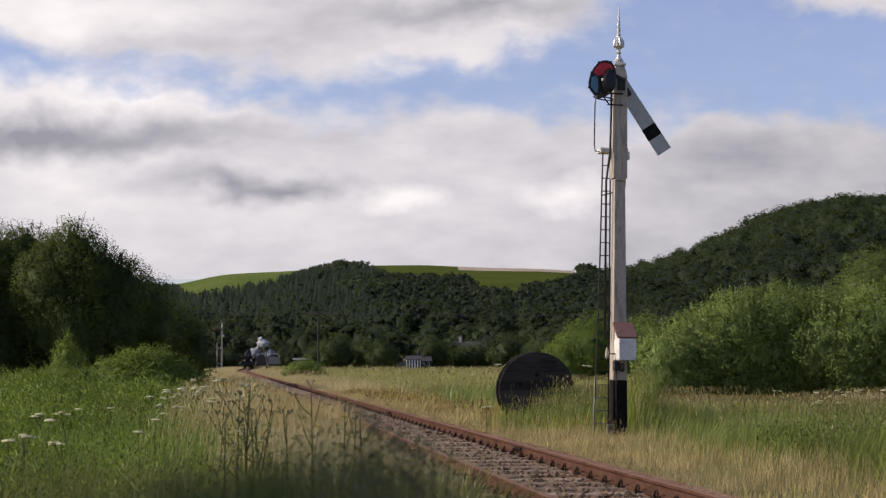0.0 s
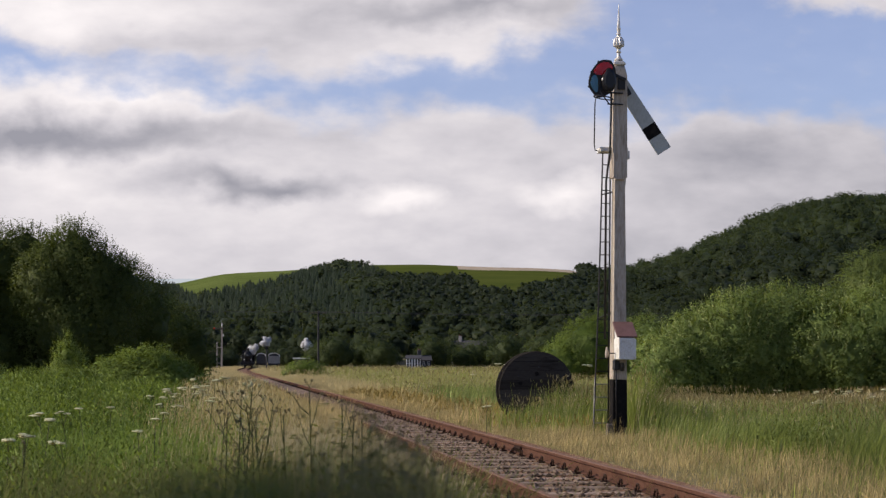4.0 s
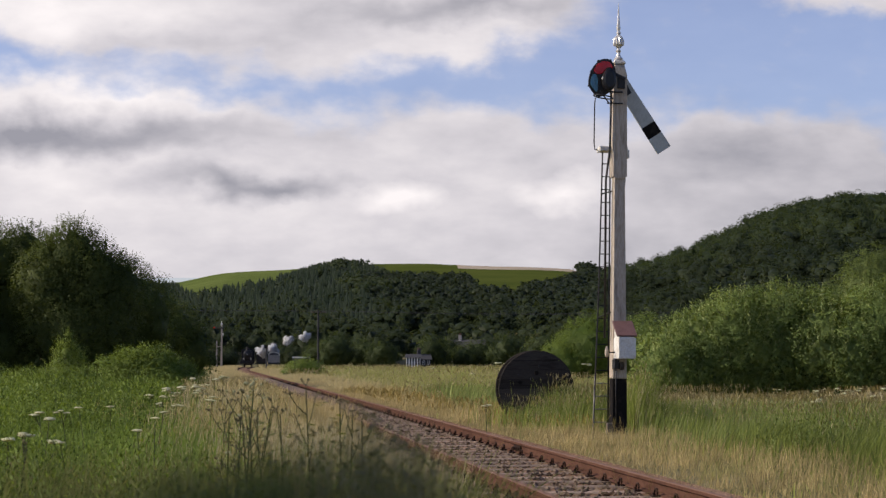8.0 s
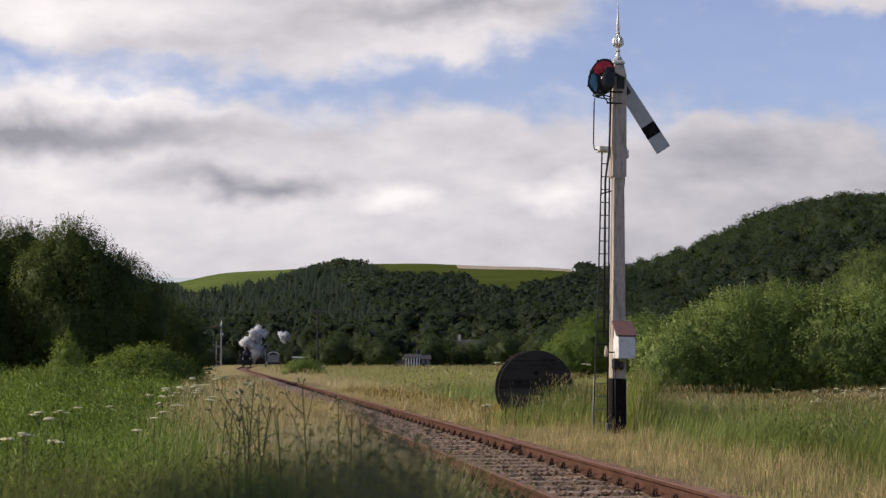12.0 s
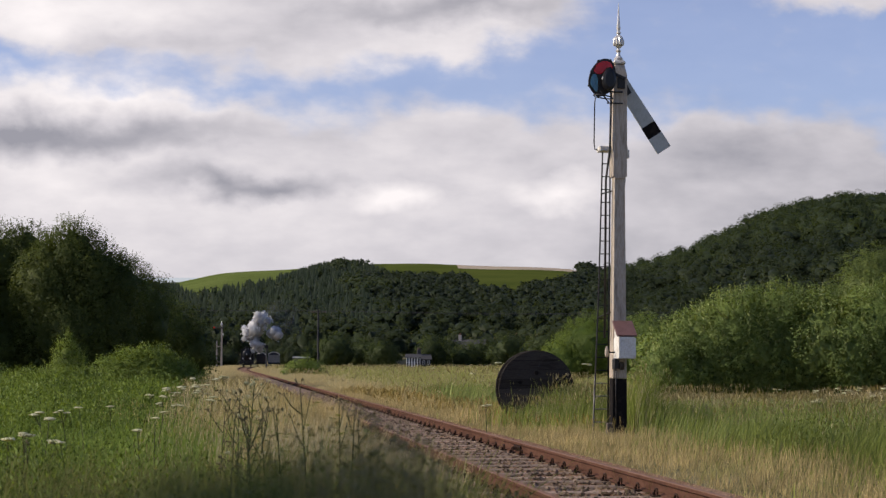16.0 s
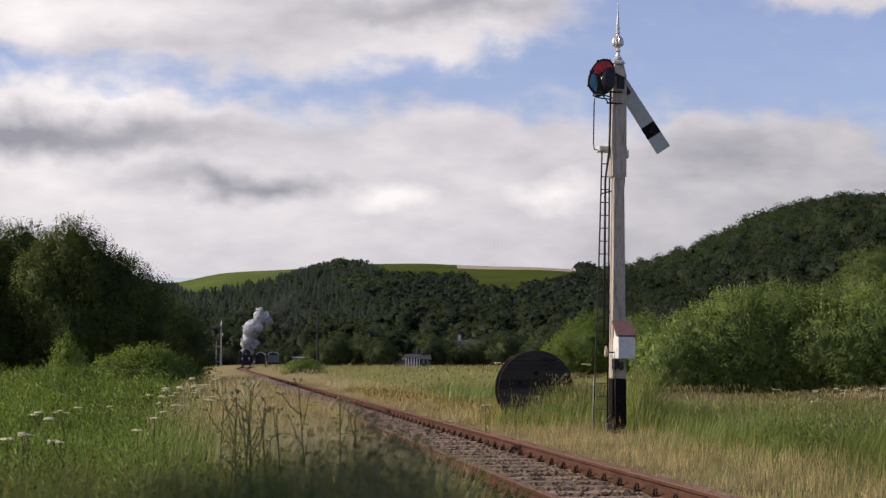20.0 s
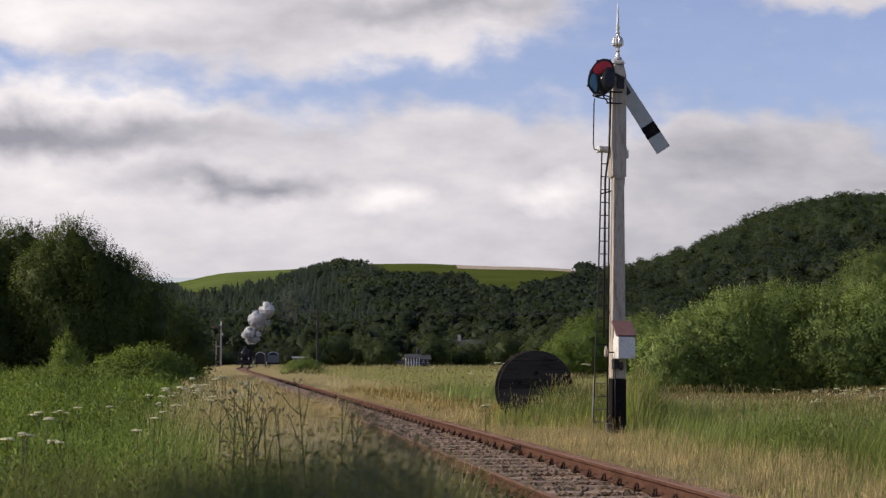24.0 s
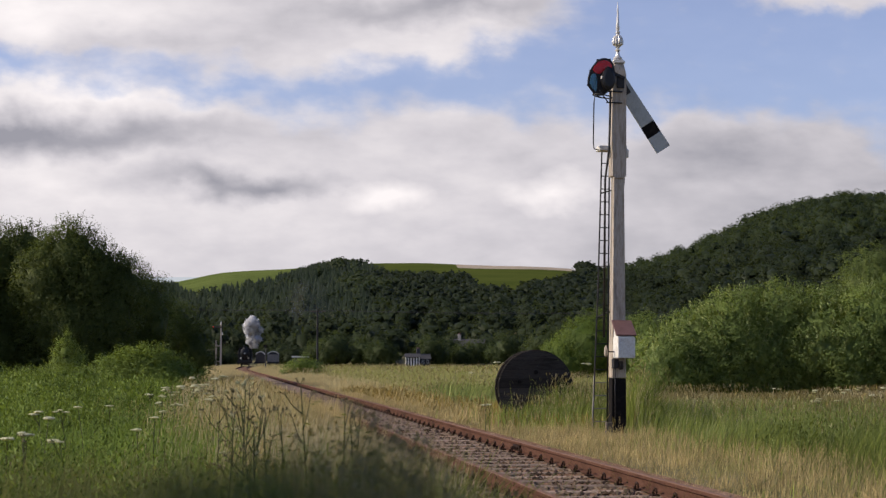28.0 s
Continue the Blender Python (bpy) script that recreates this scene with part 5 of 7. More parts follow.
for q in (-0.7525, 0.7525):
    rail = piece("rail", sweep("rail", foot, 3, 430, 3.0, M_RUST, q), line, label="rusty steel rail")
    piece("rail_head", sweep("rail_head", [(-0.031, RZ - 0.006), (0.031, RZ - 0.006), (0.026, RZ), (-0.026, RZ)], 3, 430, 3.0, M_RAILTOP, q), rail, label="worn pale rail head")
SLEEPERS = 0.735


def sleeper_mesh():
    bm = bmesh.new()
    box(bm, -1.27, 1.27, -0.125, 0.125, -0.06, 0.088, 0.012)
    me = bpy.data.meshes.new("sleeper")
    bm.to_mesh(me)
    bm.free()
    me.materials.append(M_SLEEPER)
    return me


def clip_mesh():
    """A sprung clip over the rail foot, with its housing."""
    bm = bmesh.new()
    arc = [(-0.035, 0, 0.0), (-0.04, 0, 0.045), (-0.02, 0, 0.075), (0.02, 0, 0.078), (0.042, 0, 0.05), (0.04, 0, 0.012)]
    tube(bm, [(0.0, a[0] * 1.3, a[2]) for a in arc], 0.012, 6)
    box(bm, -0.05, 0.05, -0.06, 0.06, -0.005, 0.014, 0.003)
    tube(bm, [(-0.03, -0.02, 0.0), (-0.03, -0.02, 0.045)], 0.014, 6)
    me = bpy.data.meshes.new("rail_clip")
    bm.to_mesh(me)
    bm.free()
    me.materials.append(M_CLIP)
    return me


SLM, CLM = sleeper_mesh(), clip_mesh()
rs = random.Random(5)


def lay_sleepers():
    joined, jf, k = [], [], 0
    base = np.array([v.co[:] for v in SLM.vertices])
    polys = [tuple(p.vertices) for p in SLM.polygons]
    for i in range(560):
        s = 9.0 + SLEEPERS * i
        m = track_pose(s, rs.uniform(-0.02, 0.02), rs.uniform(-0.006, 0.004)) @ Matrix.Rotation(rs.uniform(-0.012, 0.012), 4, "Z")
        if i < 170:
            piece("sleeper", SLM, line, m)
            for q in (-0.7525, 0.7525):
                for sgn in (-1, 1):
                    if i < 74 or sgn * q < 0:
                        piece("rail_clip", CLM, line, track_pose(s, q + sgn * 0.095, 0.092) @ Matrix.Rotation(0 if sgn < 0 else math.pi, 4, "Z"))
        else:
            b = [m @ Vector(p) for p in base]
            joined += [tuple(p) for p in b]
            jf += [tuple(a + k for a in p) for p in polys if len(p) == 4]
            k += len(base)
    tagged(piece("far_sleepers", soup("far_sleepers", joined, jf, M_FARSLEEPER), line), "rust-stained sleepers along the far track", kind="stuff")


lay_sleepers()


def fishplate(s, q):
    bm = bmesh.new()
    for sgn in (-1, 1):
        box(bm, sgn * 0.028 - 0.012, sgn * 0.028 + 0.012, -0.26, 0.26, RZ - 0.13, RZ - 0.05, 0.004)
    ob = part("fishplate", bm, M_CLIP, line, "dark iron rail joint plate")
    ob.matrix_basis = track_pose(s, q, 0)
    for k in (-0.19, -0.07, 0.07, 0.19):
        bm = bmesh.new()
        tube(bm, [(-0.065, k, RZ - 0.09), (0.065, k, RZ - 0.09)], 0.018, 6)
        part("bolt", bm, M_CLIP, ob)


for s in (24.4, 42.6, 60.9):
    fishplate(s, 0.7525), fishplate(s, -0.7525)


def build_ballast():
    rng = np.random.default_rng(77)
    n = 20000
    s = 12 + 60 * rng.uniform(0, 1, n) ** 1.6
    q = rng.uniform(-2.2, 1.35, n)
    on = np.abs(((s - 9.0) / SLEEPERS + 0.5) % 1 - 0.5) * SLEEPERS < 0.12
    keep = ~(on & (np.abs(q) < 1.27) & (rng.uniform(size=n) < 0.88)) & (np.abs(np.abs(q) - 0.7525) > 0.11)
    s, q = s[keep], q[keep]
    n = len(s)
    x, y = 0.9905 * (TOFF + q) - 0.1374 * s, 0.1374 * (TOFF + q) + 0.9905 * s
    z = 0.078 + rng.uniform(-0.01, 0.018, n) - np.clip(np.abs(q) - 1.25, 0, 1) * 0.06
    base = np.array([(1, 0, 0), (-1, 0, 0), (0, 1, 0), (0, -1, 0), (0, 0, 1), (0, 0, -1)], float)
    v = base[None] * rng.uniform(0.55, 1.25, (n, 6, 1)) + rng.normal(0, 0.22, (n, 6, 3))
    v *= (rng.uniform(0.018, 0.042, n))[:, None, None] * np.array([1.15, 1.0, 0.7])
    a = rng.uniform(0, 6.28, n)
    ca, sa = np.cos(a)[:, None], np.sin(a)[:, None]
    w = np.stack([v[..., 0] * ca - v[..., 1] * sa + x[:, None], v[..., 0] * sa + v[..., 1] * ca + y[:, None], v[..., 2] + z[:, None]], -1).reshape(-1, 3)
    tri = np.array([(0, 2, 4), (2, 1, 4), (1, 3, 4), (3, 0, 4), (2, 0, 5), (1, 2, 5), (3, 1, 5), (0, 3, 5)])
    f = (np.arange(n)[:, None, None] * 6 + tri[None]).reshape(-1, 3)
    tagged(new("ballast", soup("ballast", w, f, M_BALLAST)), "loose grey and brown crushed stone ballast", "ballast", kind="stuff")


build_ballast()


# ---- the signal beside the track ----
def bar(name, pts, r, material, parent, label="", seg=8):
    return part(name, tube(bmesh.new(), pts, r, seg), material, parent, label, smooth=True)


def block(name, b, material, parent, label="", bev=0.006, m=None):
    return part(name, box(bmesh.new(), *b, bev, m), material, parent, label)


def plate(name, poly, y0, y1, material, parent, label="", bev=0.004):
    """An outline in x, z given thickness along y."""
    bm = bmesh.new()
    f = bm.faces.new([bm.verts.new((x, y0, z)) for x, z in poly])
    r = bmesh.ops.extrude_face_region(bm, geom=[f])
    for v in r["geom"]:
        if isinstance(v, bmesh.types.BMVert):
            v.co.y = y1
    bmesh.ops.recalc_face_normals(bm, faces=bm.faces)
    if bev:
        bmesh.ops.bevel(bm, geom=list(bm.edges), offset=bev, segments=1, affect="EDGES")
    return part(name, bm, material, parent, label)


def taper(name, w0, d0, z0, w1, d1, z1, material, parent, label="", bev=0.012):
    bm = bmesh.new()
    vs = [bm.verts.new((sx * w * .5, sy * d * .5, z)) for w, d, z in ((w0, d0, z0), (w1, d1, z1)) for sx, sy in ((-1, -1), (1, -1), (1, 1), (-1, 1))]
    for q in ((3, 2, 1, 0), (4, 5, 6, 7), (0, 1, 5, 4), (1, 2, 6, 5), (2, 3, 7, 6), (3, 0, 4, 7)):
        bm.faces.new([vs[i] for i in q])
    if bev:
        bmesh.ops.bevel(bm, geom=list(bm.edges), offset=bev, segments=1, affect="EDGES")
    return part(name, bm, material, parent, label)


def rounded(poly, times=2):
    """Cuts the corners of an outline."""
    for _ in range(times):
        poly = [p for a, b in zip(poly, poly[1:] + poly[:1]) for p in ((a[0] * .75 + b[0] * .25, a[1] * .75 + b[1] * .25), (a[0] * .25 + b[0] * .75, a[1] * .25 + b[1] * .75))]
    return poly


def build_signal():
    sg = thing("semaphore_signal", pose(3.41, 32.4, 0, 0, 0.5, 7.9), "tall white timber semaphore signal with lowered arm beside track", "railway signal")
    taper("post_foot", 0.30, 0.30, -0.15, 0.285, 0.285, 1.11, M_BLACK, sg, "black-painted timber foot")
    taper("post", 0.283, 0.283, 1.113, 0.215, 0.215, 5.10, M_WHITE, sg, "weathered white timber post")
    taper("post_top", 0.205, 0.205, 5.10, 0.205, 0.205, 7.05, M_WHITE, sg)
    for sx in (-1, 1):      # flitch boards that double the head of the post
        bm = bmesh.new()
        box(bm, 0.107 * sx - 0.034, 0.107 * sx + 0.034, -0.15, 0.15, 5.06, 7.05, 0.008)
        part("cheek_board", bm, M_WHITE, sg)
    block("front_board", (-0.10, 0.10, -0.15, -0.106, 5.02, 7.06), M_WHITE, sg)
    taper("cap_block", 0.30, 0.30, 7.05, 0.20, 0.20, 7.30, M_WHITE, sg, bev=0.015)
    taper("cap_moulding", 0.235, 0.235, 7.30, 0.245, 0.245, 7.345, M_SILVER, sg)
    taper("cap_cove", 0.235, 0.235, 7.345, 0.15, 0.15, 7.40, M_SILVER, sg)
    prof = [(0.085, 7.40), (0.09, 7.42), (0.07, 7.45), (0.05, 7.47), (0.036, 7.52), (0.034, 7.55), (0.05, 7.57), (0.052, 7.585), (0.034, 7.60), (0.034, 7.63), (0.06, 7.665), (0.085, 7.68),
            (0.113, 7.70), (0.118, 7.74), (0.112, 7.79), (0.09, 7.84), (0.06, 7.875), (0.036, 7.89), (0.032, 7.91), (0.045, 7.93), (0.045, 7.95), (0.03, 7.965), (0.034, 8.0), (0.04, 8.03), (0.042, 8.06), (0.03, 8.075), (0.032, 8.10), (0.022, 8.25), (0.011, 8.45), (0.004, 8.55)]
    part("finial", lathe(bmesh.new(), prof, 24, (7.66, 7.88)), M_SILVER, sg, "silver-grey fluted ball finial with spike")
    # arm, seen from the back: pivoted behind the post
    arm = part("arm", tube(bmesh.new(), [(0, 0, 0), (0, 0.10, 0)], 0.05, 12), M_IRON, sg, "lowered signal arm, white back with black stripe")
    arm.matrix_basis = pose(0.14, 0.16, 6.93, 0, 56.5, 0)
    def arm_piece(n, x0, x1, mt, lab=""):
        w0, w1 = 0.148 + 0.012 * x0 / 1.52, 0.148 + 0.012 * x1 / 1.52
        return plate(n, [(x0, -w0), (x1, -w1), (x1, w1), (x0, w0)], 0.03, 0.055, mt, arm, lab, 0.003)
    arm_piece("arm_blade", -0.10, 0.93, M_ARM)
    arm_piece("arm_stripe", 0.93, 1.19, M_BLACK, "black stripe")
    arm_piece("arm_tip", 1.19, 1.53, M_ARM)
    plate("arm_casting", [(-0.28, 0.02), (-0.05, -0.05), (0.22, -0.05), (0.22, 0.06), (-0.05, 0.08)], 0.0, 0.028, M_IRON, arm)
    # spectacle with its two glasses
    spec = plate("spectacle", rounded([(-0.15, -0.08), (-0.33, -0.21), (-0.48, -0.25), (-0.63, -0.08), (-0.67, 0.04), (-0.62, 0.28), (-0.47, 0.48), (-0.35, 0.53), (-0.20, 0.51), (-0.11, 0.36), (-0.11, 0.10)]), 0.0, 0.035, M_IRON, sg, "black iron spectacle casting")
    spec.matrix_basis = pose(0.01, -0.19, 6.86)
    plate("red_glass", rounded([(-0.58, 0.25), (-0.47, 0.43), (-0.35, 0.48), (-0.22, 0.46), (-0.15, 0.33), (-0.30, 0.30), (-0.42, 0.19)]), -0.012, -0.003, M_REDGLASS, spec, "red glass", 0.002)
    plate("blue_glass", rounded([(-0.63, 0.03), (-0.58, 0.22), (-0.47, 0.19), (-0.47, -0.18), (-0.585, -0.07)]), -0.012, -0.003, M_BLUEGLASS, spec, "blue-green glass", 0.002)
    for x, z in ((-0.60, 0.27), (-0.65, -0.02), (-0.46, 0.475), (-0.22, 0.49)):
        part("rivet", tube(bmesh.new(), [(x, -0.03, z), (x, 0.045, z)], 0.02, 8), M_IRON, spec)
    bm = bmesh.new()
    tube(bm, [(-0.27, -0.42, 6.94), (-0.27, -0.40, 6.94), (-0.27, -0.24, 6.94), (-0.27, -0.22, 6.94)], [0.09, 0.125, 0.125, 0.09], 20)
    bmesh.ops.transform(bm, matrix=Matrix.Translation((0, 0, 6.94)) @ Matrix.Diagonal((1, 1, 1.75, 1)) @ Matrix.Translation((0, 0, -6.94)), verts=bm.verts)
    lamp = part("signal_lamp", bm, M_LOCO, sg, "black signal lamp case", smooth=False)
    part("lamp_cap", lathe(bmesh.new(), [(0.06, 7.25), (0.07, 7.28), (0.03, 7.32)], 10), M_BLACK, lamp).matrix_basis = pose(-0.27, -0.32, -0.13)
    part("lamp_lens", tube(bmesh.new(), [(-0.41, -0.32, 6.97), (-0.385, -0.32, 6.97)], 0.03, 10), M_CREAM, lamp, "small pale back light lens")
    # brackets and stays of the lamp
    block("bracket", (-0.36, 0.05, -0.185, -0.150, 6.715, 6.745), M_IRON, sg)
    block("bracket", (-0.27, 0.05, -0.185, -0.150, 6.495, 6.52), M_IRON, sg)
    block("pivot_box", (-0.06, 0.09, -0.19, -0.152, 6.80, 7.02), M_IRON, sg, "black pivot bearing")
    block("bearing_arm", (-0.17, 0.10, -0.215, -0.192, 7.0, 7.06), M_IRON, sg, m=Matrix.Translation((0, 0, 7.03)) @ Matrix.Rotation(0.42, 4, "Y") @ Matrix.Translation((0, 0, -7.03)))
    ring = [(-0.36 + 0.19 * math.cos(a), -0.22 + 0.16 * math.sin(a), 6.62 - 0.03 * math.cos(a)) for a in np.linspace(0, 2 * math.pi, 20)]
    bar("guard_ring", ring, 0.013, M_IRON, sg, "round iron guard ring", 6)
    bar("guard_rail", [(-0.51, -0.2, 6.60), (-0.52, -0.18, 6.5), (-0.49, 0.0, 5.74), (-0.45, 0.1, 5.62), (-0.34, 0.12, 5.60)], 0.012, M_IRON, sg, "thin iron guard rail", 6)
    bar("stay", [(-0.42, -0.2, 6.74), (-0.24, -0.17, 6.52)], 0.013, M_IRON, sg, "", 6)
    bar("down_rod", [(-0.185, -0.17, 6.75), (-0.20, -0.12, 5.6), (-0.245, 0.02, 5.0), (-0.26, 0.04, 1.9)], 0.024, M_IRON, sg, "black operating rod", 6)
    bar("signal_wire", [(0.165, 0.02, 6.7), (0.155, 0.06, 5.0), (0.13, 0.1, 4.6)], 0.007, M_IRON, sg, "", 5)
    block("foot_board", (-0.37, 0.19, -0.02, 0.30, 5.58, 5.68), M_CREAM, sg, "worn cream foot board", 0.012)
    block("board_bracket", (0.142, 0.20, -0.10, 0.02, 5.44, 5.60), M_CREAM, sg)
    # ladder behind the post
    ld = part("ladder", tube(bmesh.new(), [(-0.40, 0.42, 0.0), (-0.32, 0.30, 2.8), (-0.27, 0.2, 5.6)], 0.016, 6), M_IRON, sg, "narrow black iron ladder")
    bar("stile", [(-0.10, 0.42, 0.0), (-0.11, 0.30, 2.8), (-0.115, 0.2, 5.6)], 0.016, M_IRON, ld, "", 6)
    bar("stile_foot", [(-0.40, 0.42, 0.0), (-0.37, 0.375, 1.15)], 0.018, M_STONE, ld, "pale worn foot of the ladder", 6)
    for k in range(21):
        z = 0.25 + k * 0.255
        f = z / 5.5
        bar("rung", [(-0.395 + 0.125 * f, 0.42 - 0.22 * f, z), (-0.10 - 0.015 * f, 0.42 - 0.22 * f, z)], 0.011, M_STONE if k < 4 else M_IRON, ld, "", 6)
    bar("ladder_stay", [(-0.34, 0.33, 2.30), (-0.10, 0.05, 2.42)], 0.015, M_IRON, sg, "", 6)
    bar("ladder_stay", [(-0.29, 0.24, 4.75), (-0.10, 0.05, 4.80)], 0.015, M_IRON, sg, "", 6)
    # cabinet on the post
    cb = block("cabinet", (-0.125, 0.215, -0.56, -0.15, 1.50, 1.90), M_CREAM, sg, "cream timber relay cabinet", 0.008)
    for k in range(4):
        block("board", (-0.12 + 0.084 * k, -0.04 + 0.084 * k, -0.568, -0.561, 1.505, 1.895), M_CREAM, cb, "", 0.002)
    bm = bmesh.new()
    box(bm, -0.155, 0.245, -0.64, -0.13, -0.018, 0.018, 0.006)
    bmesh.ops.transform(bm, matrix=Matrix.Translation((0, -0.14, 2.22)) @ Matrix.Rotation(radians(35), 4, "X") @ Matrix.Translation((0, 0.14, 0)), verts=bm.verts)
    part("cabinet_roof", bm, M_ROOFRED, cb, "sloping maroon lid")
    plate("cabinet_gable", [(-0.55, 1.90), (-0.15, 1.90), (-0.15, 2.18)], 0, 0.30, M_CREAM, cb).matrix_basis = pose(-0.11, 0, 0, 0, 0, 90) @ Matrix.Rotation(0, 4, "X") @ Matrix.Diagonal((1, -1, 1, 1))
    # pulley and wire gear under the cabinet
    part("pulley", tube(bmesh.new(), [(-0.03, -0.30, 1.36), (0.03, -0.30, 1.36)], 0.085, 14), M_IRON, sg, "black wire pulley")
    block("pulley_bracket", (-0.15, -0.05, -0.32, -0.14, 1.30, 1.48), M_IRON, sg)
    part("insulator", lathe(bmesh.new(), [(0.01, 1.52), (0.03, 1.54), (0.04, 1.60), (0.034, 1.66), (0.018, 1.72), (0.01, 1.74)], 12), M_WHITE, sg, "cream pear-shaped insulator", smooth=True).matrix_basis = pose(-0.29, -0.26, 0)
    bar("insulator_arm", [(-0.29, -0.26, 1.62), (-0.12, -0.24, 1.62)], 0.014, M_IRON, sg, "", 6)
    bar("cable", [(-0.08, -0.16, 1.5), (-0.085, -0.165, 0.9), (-0.075, -0.17, 0.0)], 0.012, M_IRON, sg, "thin black cable down the post", 6)
    block("foot_plate", (-0.29, -0.15, -0.30, -0.17, -0.1, 0.26), M_BARK, sg, "rotten timber stake at the foot", 0.02)
    return sg


build_signal()


# ---- cable drum in the grass ----
def build_drum():
    R = 0.86
    dr = thing("cable_drum", pose(2.12, 38.5, R - 0.04, 0, 0, 4.5), "weathered black timber cable drum standing in long grass", "cable drum")
    for y0, y1, side in ((-0.37, -0.30, 0), (0.23, 0.30, 1)):
        n = 8
        for k in range(n):
            a, b = -R + 2 * R * k / n + 0.004, -R + 2 * R * (k + 1) / n - 0.004
            zs = np.linspace(max(a, -R + 0.01), min(b, R - 0.01), 6)
            right = [(math.sqrt(R * R - z * z), z) for z in zs]
            poly = right + [(-x, z) for x, z in right[::-1]]
            off = 0.006 * ((k * 7) % 3)
            ob = plate("plank", poly, y0 - off, y1, M_DRUM, dr, bev=0.0)
        disc = [((R - 0.03) * math.cos(a), (R - 0.03) * math.sin(a)) for a in np.linspace(0, 2 * math.pi, 32, endpoint=False)]
        plate("inner_disc", disc, y1 + 0.001, y1 + 0.02, M_BLACK, dr, "", 0.0)
    hoop = [(R * math.cos(a), 0, R * math.sin(a)) for a in np.linspace(0, 2 * math.pi, 49)]
    for y in (-0.335, 0.265):
        part("rim_band", tube(bmesh.new(), [(x * 1.005, y, z * 1.005) for x, _, z in hoop], 0.018, 6), M_DRUM, dr, "")
    part("barrel", tube(bmesh.new(), [(0, -0.30, 0), (0, 0.23, 0)], 0.45, 24), M_DRUM, dr, "round timber barrel")
    part("hub_hole", tube(bmesh.new(), [(0.0, -0.395, 0.36), (0.0, -0.36, 0.36)], 0.05, 14), M_BLACK, dr, "dark bolt hole")
    part("hub_hole", tube(bmesh.new(), [(-0.38, -0.395, 0.14), (-0.38, -0.36, 0.14)], 0.045, 14), M_BLACK, dr, "dark bolt hole")
    for k in range(6):
        a = k * math.pi / 3 + 0.4
        part("bolt", tube(bmesh.new(), [(0.52 * math.cos(a), -0.40, 0.52 * math.sin(a)), (0.52 * math.cos(a), -0.36, 0.52 * math.sin(a))], 0.022, 8), M_IRON, dr)


build_drum()


# ---- far end of the line ----
def build_far_signal():
    sg = thing("bracket_signal", pose(-36.5, 273, float(land(-36.5, 273)), 0, 0, 6), "distant white two-post semaphore signal beside track", "railway signal")
    taper("post", 0.34, 0.34, -0.1, 0.26, 0.26, 7.3, M_WHITE, sg, "white post")
    taper("side_post", 0.24, 0.24, -0.1, 0.2, 0.2, 4.7, M_WHITE, sg).matrix_basis = pose(-0.78, 0, 0)
    block("cross_beam", (-0.90, 0.14, -0.15, 0.15, 3.72, 3.88), M_WHITE, sg)
    block("cross_beam", (-0.90, 0.10, -0.1, 0.1, 1.2, 1.3), M_WHITE, sg)
    part("finial", lathe(bmesh.new(), [(0.16, 7.3), (0.18, 7.4), (0.08, 7.5), (0.14, 7.6), (0.05, 7.75), (0.01, 8.1)], 10), M_SILVER, sg, smooth=True)
    block("arm", (-1.35, 0.1, -0.25, -0.20, 6.75, 7.0), M_BARK, sg, "dark signal arm")
    part("lamp", tube(bmesh.new(), [(-1.25, -0.42, 6.92), (-1.25, -0.26, 6.92)], 0.13, 12), M_LAMPRED, sg, "lit red signal lens")
    block("arm_lamp_box", (0.12, 0.34, -0.25, 0.1, 5.6, 6.0), M_CREAM, sg)
    block("lamp_box", (0.6, 0.8, -0.2, 0.1, 4.0, 4.6), M_BLACK, sg)
    block("lamp_bracket", (0.1, 0.62, -0.06, 0.02, 4.2, 4.28), M_BLACK, sg)


build_far_signal()


def build_poles():
    tp = thing("telegraph_pole", pose(-18.4, 244, float(land(-18.4, 244)) - 0.1), "dark timber telegraph pole with a crossarm", "utility pole")
    part("pole", tube(bmesh.new(), [(0, 0, -0.2), (0, 0, 9.1)], [0.17, 0.12], 10), M_IRON, tp)
    block("crossarm", (-1.2, 1.2, -0.07, 0.07, 8.68, 8.82), M_BARK, tp)
    for k in (-1.1, -0.6, 0.6, 1.1):
        part("insulator", lathe(bmesh.new(), [(0.02, 8.82), (0.08, 8.86), (0.08, 8.98), (0.03, 9.05)], 8), M_CREAM, tp)
    for k in (-1.1, 1.1):
        pts = [(x, -0.8 * abs(x) / 50 + k * 0.3, 8.99 + (0.9 if x < 0 else -0.1) * abs(x) / 25 * 0.6 - 0.4 * math.sin(math.pi * min(abs(x) / 60, 1)) - (0.12 if k < 0 else 0)) for x in np.linspace(-26, 62, 30)]
        bar("line_wire", pts, 0.017, M_SLATE, tp, "thin overhead wire", 4)
    lp = thing("lamp_post", pose(-25.8, 242, float(land(-25.8, 242))), "slim pale lineside post with dark lamp head", "post")
    part("post", tube(bmesh.new(), [(0, 0, -0.2), (0, 0, 3.3)], [0.11, 0.09], 8), M_SLATE, lp)
    block("lamp_head", (-0.32, 0.2, -0.18, 0.18, 3.28, 3.75), M_BLACK, lp)
    part("lens", tube(bmesh.new(), [(-0.06, -0.21, 3.5), (-0.06, -0.18, 3.5)], 0.1, 10), M_WINDOW, lp)
    block("ladder", (0.2, 0.26, -0.05, 0.05, 0, 3.2), M_SLATE, lp)


build_poles()


